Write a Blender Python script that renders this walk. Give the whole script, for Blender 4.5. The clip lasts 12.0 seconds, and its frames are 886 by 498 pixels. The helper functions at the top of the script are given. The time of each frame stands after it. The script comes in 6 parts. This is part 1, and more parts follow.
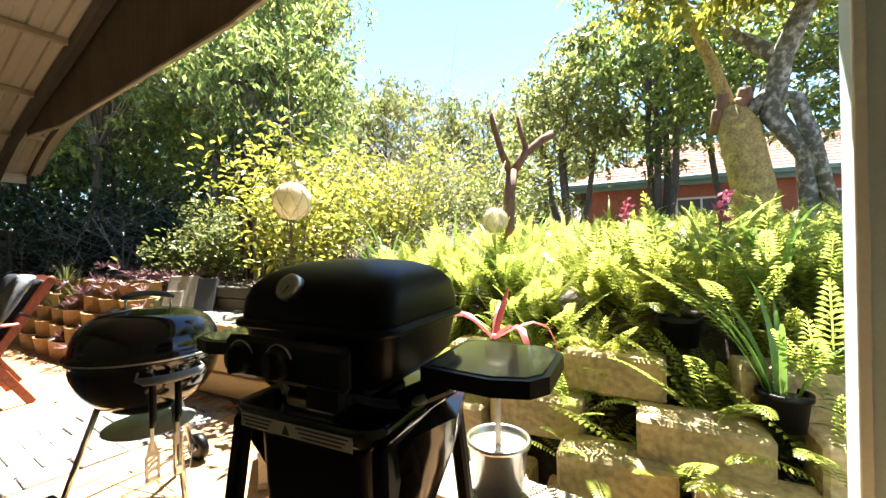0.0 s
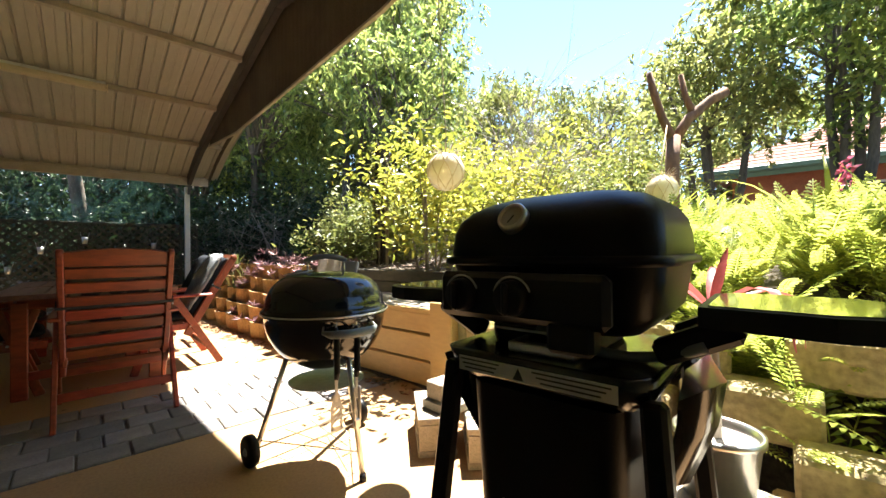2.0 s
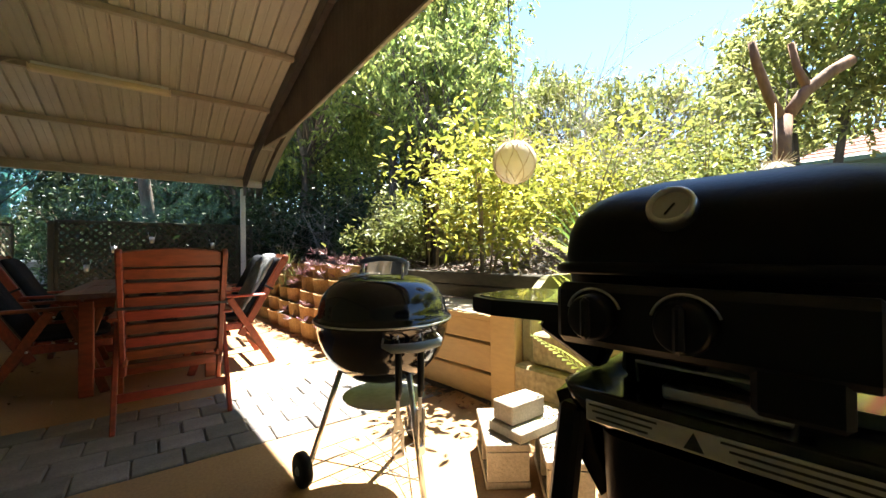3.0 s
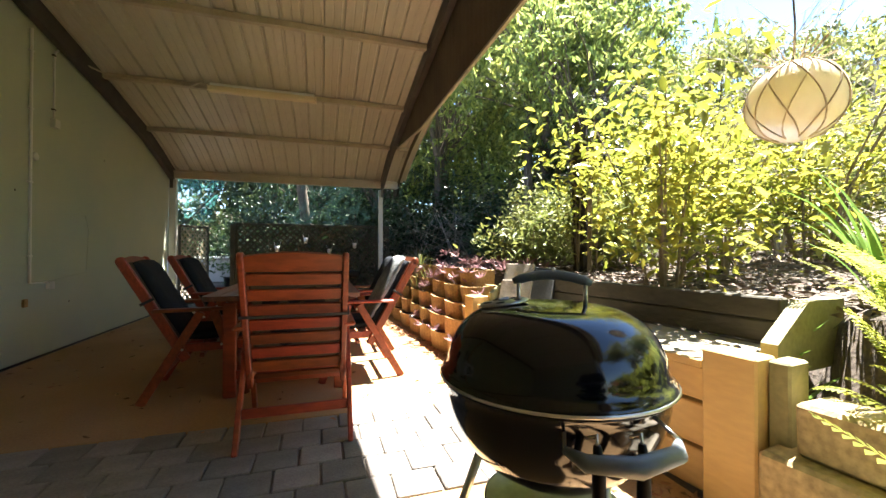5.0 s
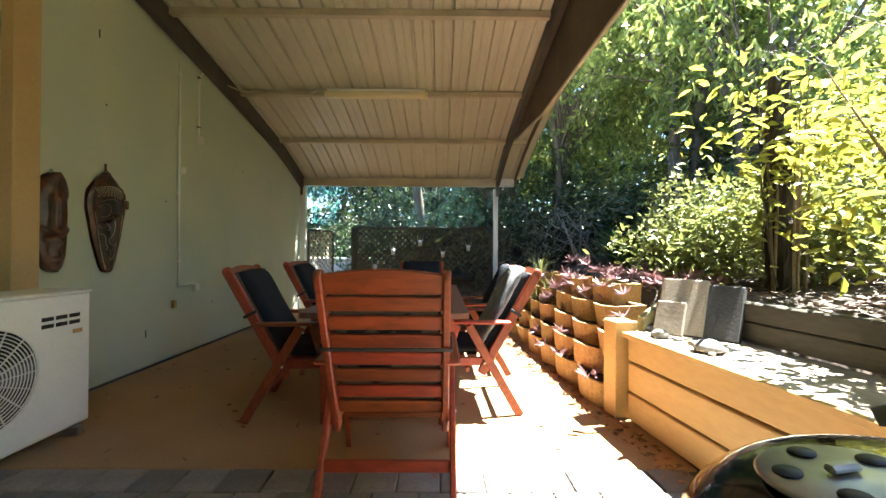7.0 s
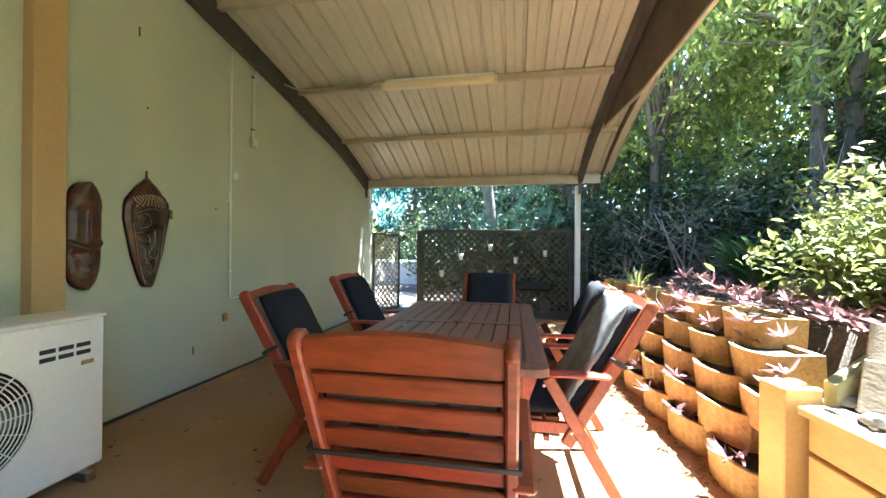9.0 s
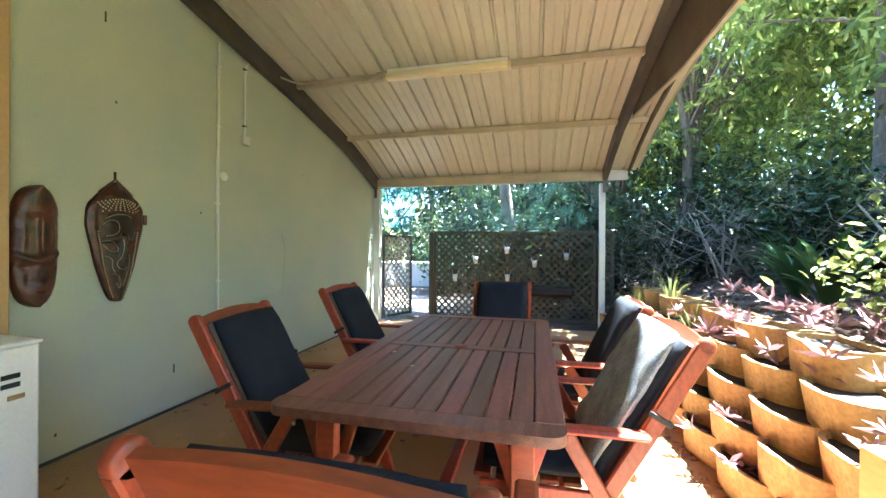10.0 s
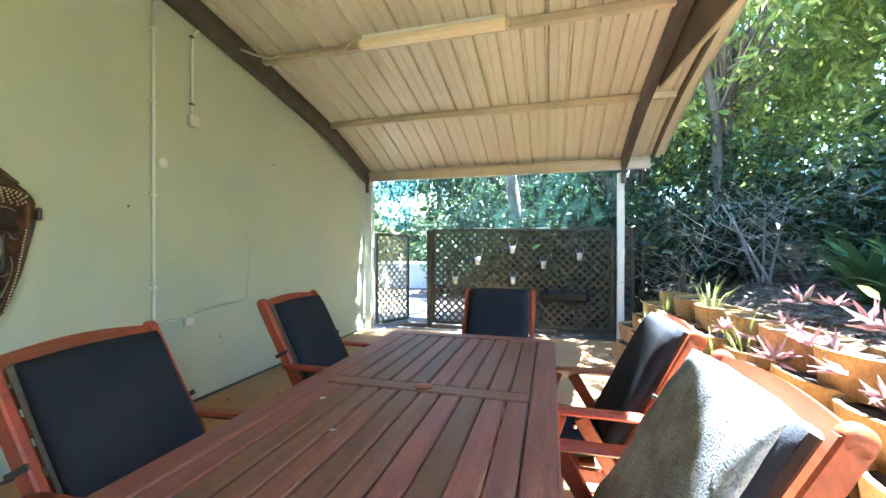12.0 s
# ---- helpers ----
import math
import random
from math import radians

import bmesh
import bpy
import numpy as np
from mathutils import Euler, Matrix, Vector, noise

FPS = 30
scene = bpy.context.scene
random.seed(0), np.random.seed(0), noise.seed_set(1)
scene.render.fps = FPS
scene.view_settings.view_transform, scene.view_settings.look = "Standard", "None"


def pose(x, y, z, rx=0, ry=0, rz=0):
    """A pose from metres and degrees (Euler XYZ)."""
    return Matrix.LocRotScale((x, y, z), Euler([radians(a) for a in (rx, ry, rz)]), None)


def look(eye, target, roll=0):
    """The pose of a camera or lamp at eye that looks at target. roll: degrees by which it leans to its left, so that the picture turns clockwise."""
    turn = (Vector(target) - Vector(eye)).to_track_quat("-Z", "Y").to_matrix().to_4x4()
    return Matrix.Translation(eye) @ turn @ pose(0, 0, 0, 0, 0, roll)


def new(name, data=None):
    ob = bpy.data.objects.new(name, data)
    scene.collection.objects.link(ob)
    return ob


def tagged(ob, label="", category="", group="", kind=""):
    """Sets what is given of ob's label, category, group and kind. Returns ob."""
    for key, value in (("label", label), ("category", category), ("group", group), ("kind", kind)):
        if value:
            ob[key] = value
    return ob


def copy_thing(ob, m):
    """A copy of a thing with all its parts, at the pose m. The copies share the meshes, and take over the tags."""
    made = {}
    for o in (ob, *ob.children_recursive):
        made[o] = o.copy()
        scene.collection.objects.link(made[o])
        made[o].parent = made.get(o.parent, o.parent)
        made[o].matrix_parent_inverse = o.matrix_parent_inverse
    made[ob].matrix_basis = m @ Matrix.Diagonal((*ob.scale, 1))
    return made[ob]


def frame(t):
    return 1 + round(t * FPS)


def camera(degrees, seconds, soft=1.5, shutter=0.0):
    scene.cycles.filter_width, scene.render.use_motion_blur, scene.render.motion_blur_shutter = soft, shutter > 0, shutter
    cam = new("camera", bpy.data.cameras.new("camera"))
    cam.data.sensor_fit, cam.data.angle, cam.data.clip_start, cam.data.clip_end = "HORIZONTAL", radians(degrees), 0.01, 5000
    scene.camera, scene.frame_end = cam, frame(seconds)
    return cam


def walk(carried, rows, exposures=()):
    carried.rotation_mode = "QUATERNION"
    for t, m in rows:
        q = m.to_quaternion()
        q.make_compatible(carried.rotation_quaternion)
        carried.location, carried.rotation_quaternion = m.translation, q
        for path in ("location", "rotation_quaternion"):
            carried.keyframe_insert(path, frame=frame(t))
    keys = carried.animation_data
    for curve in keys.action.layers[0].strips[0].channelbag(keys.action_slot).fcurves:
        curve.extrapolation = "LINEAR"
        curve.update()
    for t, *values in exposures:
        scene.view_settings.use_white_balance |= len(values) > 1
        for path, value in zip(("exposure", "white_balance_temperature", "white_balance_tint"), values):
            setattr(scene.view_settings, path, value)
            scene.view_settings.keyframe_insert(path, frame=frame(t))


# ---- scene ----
cam = camera(97.5, 12.0)
PATH = [
    (0, (0.773, 0.223, 1.156), (2.456, 1.305, 1.16), -1.0),
    (0.5, (0.748, 0.267, 1.098), (2.369, 1.438, 1.106), -1.0),
    (1, (0.723, 0.333, 1.054), (2.262, 1.61, 1.063), -0.9),
    (1.5, (0.703, 0.424, 1.015), (2.146, 1.809, 1.026), -0.9),
    (2, (0.687, 0.533, 0.999), (2.034, 2.012, 1.014), -0.7),
    (2.5, (0.703, 0.65, 0.996), (1.965, 2.201, 1.015), -0.5),
    (3, (0.748, 0.786, 1.007), (1.926, 2.402, 1.023), -0.5),
    (3.2, (0.775, 0.858, 1.019), (1.921, 2.497, 1.027), -0.4),
    (4.8, (0.936, 1.366, 1.035), (1.598, 3.253, 1.056), 0.1),
    (5, (0.953, 1.406, 1.043), (1.547, 3.315, 1.059), 0.1),
    (5.5, (0.989, 1.526, 1.049), (1.43, 3.476, 1.065), 0.2),
    (6, (1.012, 1.677, 1.056), (1.315, 3.654, 1.074), 0.3),
    (6.5, (1.029, 1.846, 1.085), (1.186, 3.839, 1.103), 0.4),
    (7, (1.048, 2.003, 1.115), (1.061, 4.003, 1.127), 0.3),
    (7.5, (1.063, 2.162, 1.151), (0.933, 4.158, 1.164), 0.4),
    (7.7, (1.089, 2.234, 1.173), (0.891, 4.224, 1.179), 0.4),
    (9.3, (1.077, 2.809, 1.252), (0.695, 4.772, 1.253), 0.5),
    (9.5, (1.094, 2.897, 1.271), (0.693, 4.857, 1.265), 0.5),
    (10, (1.127, 3.121, 1.309), (0.66, 5.065, 1.305), 0.4),
    (10.5, (1.137, 3.317, 1.297), (0.617, 5.248, 1.298), 0.3),
    (11, (1.149, 3.5, 1.325), (0.622, 5.429, 1.319), 0.2),
    (11.5, (1.175, 3.671, 1.335), (0.647, 5.6, 1.328), 0.2),
    (12, (1.197, 3.832, 1.306), (0.664, 5.76, 1.301), 0.1),
]
walk(cam, [(t, look(eye, target, roll)) for t, eye, target, roll in PATH],
     [(0, 3.05, 6250, 10), (2.5, 3.05, 6350, 10), (4.8, 3.3, 6350, 10), (6.5, 3.75, 6150, 9), (7.5, 4.1, 5900, 7), (9.5, 4.75, 5450, 5), (12, 5.3, 5180, 4)])

# ---- world, sun, light ----
SUN = Vector((0.41, 0.17, 1.0)).normalized()
world = bpy.data.worlds.new("sky")
scene.world = world
world.use_nodes = True
wn = world.node_tree.nodes
sky = wn.new("ShaderNodeTexSky")
sky.sky_type, sky.sun_disc = "NISHITA", False
sky.sun_elevation = math.asin(SUN.z)
sky.sun_rotation = math.atan2(SUN.x, SUN.y)
sky.air_density, sky.dust_density, sky.ozone_density = 1.0, 0.0, 3.0
wn["Background"].inputs["Strength"].default_value = 0.055
world.node_tree.links.new(sky.outputs[0], wn["Background"].inputs[0])
sun_data = bpy.data.lights.new("sun", "SUN")
sun_data.energy, sun_data.angle, sun_data.color = 5.0, radians(0.5), (1.0, 0.95, 0.86)
sun = new("sun", sun_data)
sun.matrix_world = look((0, 0, 20), Vector((0, 0, 20)) - SUN)


# ---- materials ----
def mat(name, base, rough=0.7, var=0.15, scale=6.0, fine=60.0, bump=0.15, metal=0.0, second=None, amount=0.5,
        stretch=(1, 1, 1), spec=0.5, coat=0.0, rnd=0.0, island=False, trans=0.0):
    """A procedural surface: a base colour, mottled at two scales, a second colour in patches, fine bump."""
    m = bpy.data.materials.new(name)
    m.use_nodes = True
    nt = m.node_tree
    N, L = nt.nodes, nt.links
    b = N["Principled BSDF"]
    tc = N.new("ShaderNodeTexCoord")
    mp = N.new("ShaderNodeMapping")
    mp.inputs["Scale"].default_value = stretch
    L.new(tc.outputs["Object"], mp.inputs[0])
    n1, n2 = N.new("ShaderNodeTexNoise"), N.new("ShaderNodeTexNoise")
    for n, s, d in ((n1, scale, 4), (n2, fine, 6)):
        n.inputs["Scale"].default_value, n.inputs["Detail"].default_value = s, d
        L.new(mp.outputs[0], n.inputs["Vector"])
    ramp = N.new("ShaderNodeValToRGB")
    ramp.color_ramp.elements[0].position, ramp.color_ramp.elements[1].position = 0.5 - 0.28 * amount, 0.5 + 0.28
    L.new(n1.outputs["Fac"], ramp.inputs[0])
    c2 = second or tuple(c * (1 - var) for c in base)
    ramp.color_ramp.elements[0].color, ramp.color_ramp.elements[1].color = (*c2, 1), (*base, 1)
    grain = N.new("ShaderNodeMix")
    grain.data_type, grain.blend_type = "RGBA", "MULTIPLY"
    grain.inputs["Factor"].default_value = min(1.0, var * 2.2)
    gr = N.new("ShaderNodeMapRange")
    gr.inputs["From Min"].default_value, gr.inputs["From Max"].default_value = 0.3, 0.7
    gr.inputs["To Min"].default_value, gr.inputs["To Max"].default_value = 0.55, 1.15
    L.new(n2.outputs["Fac"], gr.inputs["Value"])
    L.new(ramp.outputs[0], grain.inputs[6])
    L.new(gr.outputs[0], grain.inputs[7])
    colour = grain.outputs[2]
    if rnd:
        if island:
            rs = N.new("ShaderNodeNewGeometry").outputs["Random Per Island"]
        else:
            rs = N.new("ShaderNodeObjectInfo").outputs["Random"]
        hs = N.new("ShaderNodeHueSaturation")
        r1 = N.new("ShaderNodeMapRange")
        r1.inputs["To Min"].default_value, r1.inputs["To Max"].default_value = 1 - rnd, 1 + rnd
        L.new(rs, r1.inputs["Value"])
        L.new(r1.outputs[0], hs.inputs["Value"])
        r2 = N.new("ShaderNodeMapRange")
        r2.inputs["To Min"].default_value, r2.inputs["To Max"].default_value = 0.5 + 0.05 * rnd, 0.5 - 0.05 * rnd
        L.new(rs, r2.inputs["Value"])
        L.new(r2.outputs[0], hs.inputs["Hue"])
        L.new(colour, hs.inputs["Color"])
        colour = hs.outputs[0]
    L.new(colour, b.inputs["Base Color"])
    b.inputs["Roughness"].default_value, b.inputs["Metallic"].default_value = rough, metal
    b.inputs["Specular IOR Level"].default_value, b.inputs["Coat Weight"].default_value = spec, coat
    if bump:
        bp = N.new("ShaderNodeBump")
        bp.inputs["Strength"].default_value, bp.inputs["Distance"].default_value = bump, 0.01
        L.new(n2.outputs["Fac"], bp.inputs["Height"])
        L.new(bp.outputs[0], b.inputs["Normal"])
    if trans:
        tr = N.new("ShaderNodeBsdfTranslucent")
        mx = N.new("ShaderNodeMixShader")
        mx.inputs[0].default_value = trans
        L.new(colour, tr.inputs["Color"])
        L.new(b.outputs[0], mx.inputs[1])
        L.new(tr.outputs[0], mx.inputs[2])
        L.new(mx.outputs[0], N["Material Output"].inputs[0])
    return m


def leaf(name, base, second, rough=0.45, trans=0.4, rnd=0.35):
    return mat(name, base, rough, 0.1, 1.3, 25.0, 0.0, second=second, rnd=rnd, island=True, trans=trans, spec=0.4)


M_WALL = mat("sage_render", (0.52, 0.54, 0.41), 0.75, 0.06, 1.2, 90, 0.15, second=(0.44, 0.49, 0.40))
# wall paint with the skylight's blue-grey put into its colour
M_SKYLITWALL = mat("skylit_wall_paint", (0.54, 0.61, 0.63), 0.6, 0.06, 2, 80, 0.08, second=(0.47, 0.54, 0.56))
M_SHEET = mat("cream_steel_sheet", (0.62, 0.59, 0.48), 0.30, 0.06, 1.5, 30, 0.03, second=(0.54, 0.49, 0.40), stretch=(1, 0.15, 1))
M_PURLIN = mat("cream_steel", (0.58, 0.50, 0.37), 0.42, 0.08, 3, 40, 0.03, second=(0.42, 0.36, 0.27))
M_DARK = mat("dark_steel", (0.10, 0.085, 0.07), 0.5, 0.2, 4, 50, 0.08, second=(0.06, 0.05, 0.045))
M_GABLE = mat("brown_board", (0.15, 0.115, 0.075), 0.7, 0.3, 3, 60, 0.15, second=(0.085, 0.062, 0.042))
M_CREAM = mat("cream_paint", (0.66, 0.65, 0.60), 0.45, 0.07, 4, 60, 0.04)
M_WHITE = mat("white_paint", (0.80, 0.79, 0.75), 0.35, 0.05, 3, 70, 0.03)
M_OCHREPOST = mat("ochre_pilaster", (0.52, 0.36, 0.17), 0.6, 0.08, 3, 60, 0.05)
M_SLAB = mat("tan_concrete", (0.44, 0.27, 0.125), 0.85, 0.16, 1.1, 70, 0.2, second=(0.33, 0.195, 0.09))
M_PAVER = mat("grey_paver", (0.26, 0.235, 0.21), 0.9, 0.2, 7, 90, 0.4, second=(0.19, 0.17, 0.155), rnd=0.25)
M_CHAIR = mat("red_brown_timber", (0.33, 0.060, 0.019), 0.44, 0.34, 7, 55, 0.12, second=(0.21, 0.042, 0.014), stretch=(0.2, 1, 0.7), rnd=0.22)
M_TABLE = mat("weathered_timber", (0.25, 0.105, 0.065), 0.42, 0.42, 4, 45, 0.3, second=(0.15, 0.058, 0.036), stretch=(9, 0.6, 9), rnd=0.3)
M_CUSHION = mat("charcoal_fabric", (0.018, 0.021, 0.028), 0.9, 0.3, 12, 300, 0.3, spec=0.2)
M_CUSHEDGE = mat("brown_fabric", (0.10, 0.085, 0.07), 0.9, 0.2, 12, 300, 0.3, spec=0.2)
M_THROW = mat("grey_towel", (0.50, 0.52, 0.53), 0.95, 0.4, 14, 160, 1.0, second=(0.28, 0.30, 0.31), spec=0.1)
M_STRAP = mat("black_strap", (0.02, 0.02, 0.02), 0.7, 0.2)
M_STEEL = mat("bright_steel", (0.62, 0.61, 0.58), 0.28, 0.06, 8, 60, 0.02, metal=1.0)
M_ZINC = mat("dull_aluminium", (0.45, 0.45, 0.44), 0.42, 0.1, 8, 60, 0.03, metal=1.0)
M_ENAMEL = mat("black_enamel", (0.004, 0.005, 0.008), 0.11, 0.1, 4, 30, 0.0, coat=0.25, spec=0.35)
M_MATTE = mat("black_powdercoat", (0.003, 0.0032, 0.004), 0.42, 0.15, 6, 150, 0.04, spec=0.14)
M_PLASTIC = mat("black_plastic", (0.004, 0.004, 0.0045), 0.38, 0.1, 6, 100, 0.03, spec=0.2)
M_SHELF = mat("grey_shelf", (0.09, 0.10, 0.10), 0.12, 0.1, 4, 80, 0.0, coat=0.4)
M_TRAY = mat("ash_tray_metal", (0.36, 0.37, 0.33), 0.4, 0.15, 5, 40, 0.05, metal=0.7, second=(0.23, 0.23, 0.2))
M_HANDLE = mat("grey_plastic", (0.13, 0.15, 0.16), 0.45, 0.1)
M_LABEL = mat("silver_label", (0.50, 0.50, 0.49), 0.30, 0.05, metal=0.3)
M_GLOSSBLACK = mat("gloss_black_steel", (0.006, 0.0065, 0.008), 0.16, 0.1, 5, 60, 0.01, spec=0.5)
M_INK = mat("dark_print", (0.02, 0.02, 0.02), 0.6, 0.05)
M_PRINT = mat("pale_print", (0.5, 0.5, 0.48), 0.6, 0.05)
M_FACE = mat("gauge_face", (0.42, 0.41, 0.37), 0.35, 0.05)
M_SLEEPER = mat("yellow_painted_sleeper", (0.60, 0.41, 0.16), 0.6, 0.10, 2.5, 45, 0.12, second=(0.50, 0.33, 0.12), stretch=(1, 0.3, 1))
M_OLDSLEEPER = mat("dark_sleeper", (0.10, 0.085, 0.055), 0.85, 0.3, 3, 40, 0.4, second=(0.055, 0.048, 0.033), stretch=(1, 0.3, 1))
M_OLIVE = mat("olive_sleeper", (0.30, 0.27, 0.13), 0.75, 0.2, 4, 40, 0.25, second=(0.22, 0.20, 0.10))
M_LEDGE = mat("pale_weathered_timber", (0.46, 0.40, 0.31), 0.85, 0.25, 4, 50, 0.3, second=(0.24, 0.2, 0.15), stretch=(1, 0.4, 1))
M_POT = mat("ochre_concrete", (0.52, 0.345, 0.135), 0.8, 0.3, 5, 45, 0.35, second=(0.36, 0.22, 0.085), rnd=0.2)
M_BLOCK = mat("pitted_limestone", (0.56, 0.42, 0.22), 0.9, 0.36, 5, 38, 0.5, second=(0.34, 0.26, 0.13), rnd=0.12)
M_BESSER = mat("grey_concrete", (0.40, 0.35, 0.28), 0.9, 0.2, 5, 90, 0.4, second=(0.30, 0.26, 0.2))
M_SLATE = mat("grey_slab", (0.27, 0.26, 0.24), 0.85, 0.15, 4, 90, 0.2)
M_DARKSLATE = mat("dark_slate", (0.075, 0.08, 0.082), 0.75, 0.2, 4, 60, 0.3, second=(0.05, 0.052, 0.055))
M_SOIL = mat("soil", (0.05, 0.036, 0.025), 0.95, 0.4, 8, 60, 0.8)
M_SAND = mat("jointing_sand", (0.20, 0.17, 0.135), 0.95, 0.3, 12, 90, 0.4, second=(0.12, 0.10, 0.08))
M_GROUND = mat("leaf_mulch_ground", (0.13, 0.098, 0.072), 0.95, 0.45, 3, 45, 1.0, second=(0.06, 0.046, 0.035))
M_CHIPS = mat("bark_chips", (0.24, 0.18, 0.135), 0.9, 0.3, 6, 60, 0.3, rnd=0.55, island=True)
M_PEBBLE = mat("pale_gravel", (0.55, 0.5, 0.45), 0.9, 0.3, 60, 200, 0.8)
M_BARK = mat("grey_bark", (0.15, 0.115, 0.08), 0.95, 0.4, 5, 35, 0.9, second=(0.09, 0.075, 0.06), stretch=(1, 1, 0.3))
M_DARKBARK = mat("dark_fibrous_bark", (0.055, 0.04, 0.03), 0.95, 0.4, 8, 40, 0.9, second=(0.03, 0.022, 0.017), stretch=(1, 1, 0.3))
M_LICHEN = mat("lichen_bark", (0.62, 0.46, 0.15), 0.95, 0.45, 13, 50, 1.0, second=(0.34, 0.24, 0.10))
M_PALEBARK = mat("pale_mottled_bark", (0.64, 0.62, 0.57), 0.9, 0.35, 20, 60, 0.9, second=(0.13, 0.12, 0.10), amount=0.1)
M_DEAD = mat("dead_wood", (0.33, 0.17, 0.085), 0.9, 0.3, 6, 40, 0.6, second=(0.18, 0.10, 0.06), stretch=(1, 1, 0.3))
M_CANE = mat("brown_cane", (0.26, 0.20, 0.13), 0.85, 0.3, 12, 60, 0.4)
M_TWIG = mat("pale_twig", (0.38, 0.33, 0.27), 0.9, 0.2)
M_FERN = leaf("fern_frond", (0.46, 0.46, 0.09), (0.28, 0.34, 0.06), 0.45, 0.68, 0.3)
M_STRAPLEAF = leaf("strap_leaf", (0.20, 0.30, 0.05), (0.11, 0.20, 0.04), 0.35, 0.35, 0.3)
M_LIME = leaf("lime_leaf", (0.40, 0.375, 0.055), (0.21, 0.23, 0.035), 0.4, 0.5, 0.5)
M_TREE = leaf("tree_leaf", (0.36, 0.40, 0.11), (0.18, 0.25, 0.065), 0.28, 0.58, 0.5)
M_OLIVELEAF = leaf("olive_leaf", (0.36, 0.36, 0.12), (0.20, 0.23, 0.07), 0.5, 0.58, 0.4)
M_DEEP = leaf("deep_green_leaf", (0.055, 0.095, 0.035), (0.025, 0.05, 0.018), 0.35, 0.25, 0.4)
M_CLIVIA = leaf("glossy_strap_leaf", (0.09, 0.17, 0.06), (0.05, 0.10, 0.035), 0.28, 0.25, 0.4)
M_SHRUB = leaf("pale_shrub_leaf", (0.30, 0.31, 0.10), (0.18, 0.21, 0.06), 0.5, 0.35, 0.3)
M_PURPLE = leaf("purple_leaf", (0.36, 0.20, 0.23), (0.22, 0.12, 0.11), 0.4, 0.25, 0.4)
M_PINK = leaf("pink_bract", (0.60, 0.16, 0.24), (0.45, 0.09, 0.15), 0.4, 0.35, 0.2)
M_RED = mat("red_cordyline", (0.42, 0.09, 0.08), 0.4, 0.2, trans=0.3)
M_SCRUB = leaf("scrub_leaf", (0.13, 0.16, 0.06), (0.06, 0.09, 0.03), 0.5, 0.4, 0.4)
M_DRY = leaf("dry_leaf", (0.36, 0.22, 0.11), (0.24, 0.13, 0.07), 0.8, 0.2, 0.4)
M_BRICK = mat("red_brick", (0.40, 0.14, 0.075), 0.9, 0.2, 5, 60, 0.4, second=(0.32, 0.11, 0.06))
M_TILE = mat("pink_roof_tile", (0.58, 0.34, 0.26), 0.8, 0.15, 3, 40, 0.3)
M_GUTTER = mat("green_gutter", (0.12, 0.20, 0.16), 0.5, 0.1)
M_LATTICE = mat("dark_green_lattice", (0.035, 0.042, 0.026), 0.75, 0.3, 5, 60, 0.3, second=(0.06, 0.05, 0.032))
M_PALELATTICE = mat("pale_lattice", (0.36, 0.32, 0.22), 0.75, 0.2, 5, 60, 0.3)
M_MASK = mat("dark_carved_wood", (0.030, 0.016, 0.011), 0.32, 0.3, 9, 60, 0.5, second=(0.018, 0.009, 0.006))
M_MASKRED = mat("red_brown_carved_wood", (0.15, 0.045, 0.020), 0.28, 0.35, 12, 60, 0.4, second=(0.035, 0.014, 0.008), spec=0.6)
M_INLAY = mat("pale_carved_line", (0.30, 0.26, 0.20), 0.5, 0.2)
M_SHELLS = mat("bone_studs", (0.5, 0.44, 0.32), 0.5, 0.1)
M_REDCAN = mat("red_tin", (0.45, 0.03, 0.02), 0.3, 0.05)
M_TUBE = mat("cream_diffuser", (0.80, 0.68, 0.45), 0.3, 0.04, 3, 60, 0.0)
M_NET = mat("rope_net", (0.50, 0.40, 0.26), 0.9, 0.2)
M_FARWALL = mat("pale_block_wall", (0.28, 0.28, 0.28), 0.85, 0.15)

M_GLASS = bpy.data.materials.new("float_glass")
M_GLASS.use_nodes = True
g = M_GLASS.node_tree
gb = g.nodes["Principled BSDF"]
gb.inputs["Base Color"].default_value = (0.95, 0.86, 0.66, 1)
gb.inputs["Roughness"].default_value, gb.inputs["IOR"].default_value = 0.25, 1.15
gb.inputs["Transmission Weight"].default_value = 0.45

M_CLOTH = bpy.data.materials.new("teal_shade_cloth")
M_CLOTH.use_nodes = True
c = M_CLOTH.node_tree
ct, cm = c.nodes.new("ShaderNodeBsdfTransparent"), c.nodes.new("ShaderNodeMixShader")
cd, cl = c.nodes.new("ShaderNodeBsdfTranslucent"), c.nodes.new("ShaderNodeMixShader")
cw = c.nodes.new("ShaderNodeTexNoise")
cw.inputs["Scale"].default_value = 5.0
cr = c.nodes.new("ShaderNodeMapRange")
cr.inputs["To Min"].default_value, cr.inputs["To Max"].default_value = 0.04, 0.12
cd.inputs["Color"].default_value = (0.07, 0.16, 0.15, 1)
c.nodes["Principled BSDF"].inputs["Base Color"].default_value = (0.06, 0.13, 0.122, 1)
c.nodes["Principled BSDF"].inputs["Roughness"].default_value = 0.9
cl.inputs[0].default_value = 0.5
c.links.new(c.nodes["Principled BSDF"].outputs[0], cl.inputs[1])
c.links.new(cd.outputs[0], cl.inputs[2])
c.links.new(cw.outputs["Fac"], cr.inputs["Value"])
c.links.new(cr.outputs[0], cm.inputs[0])
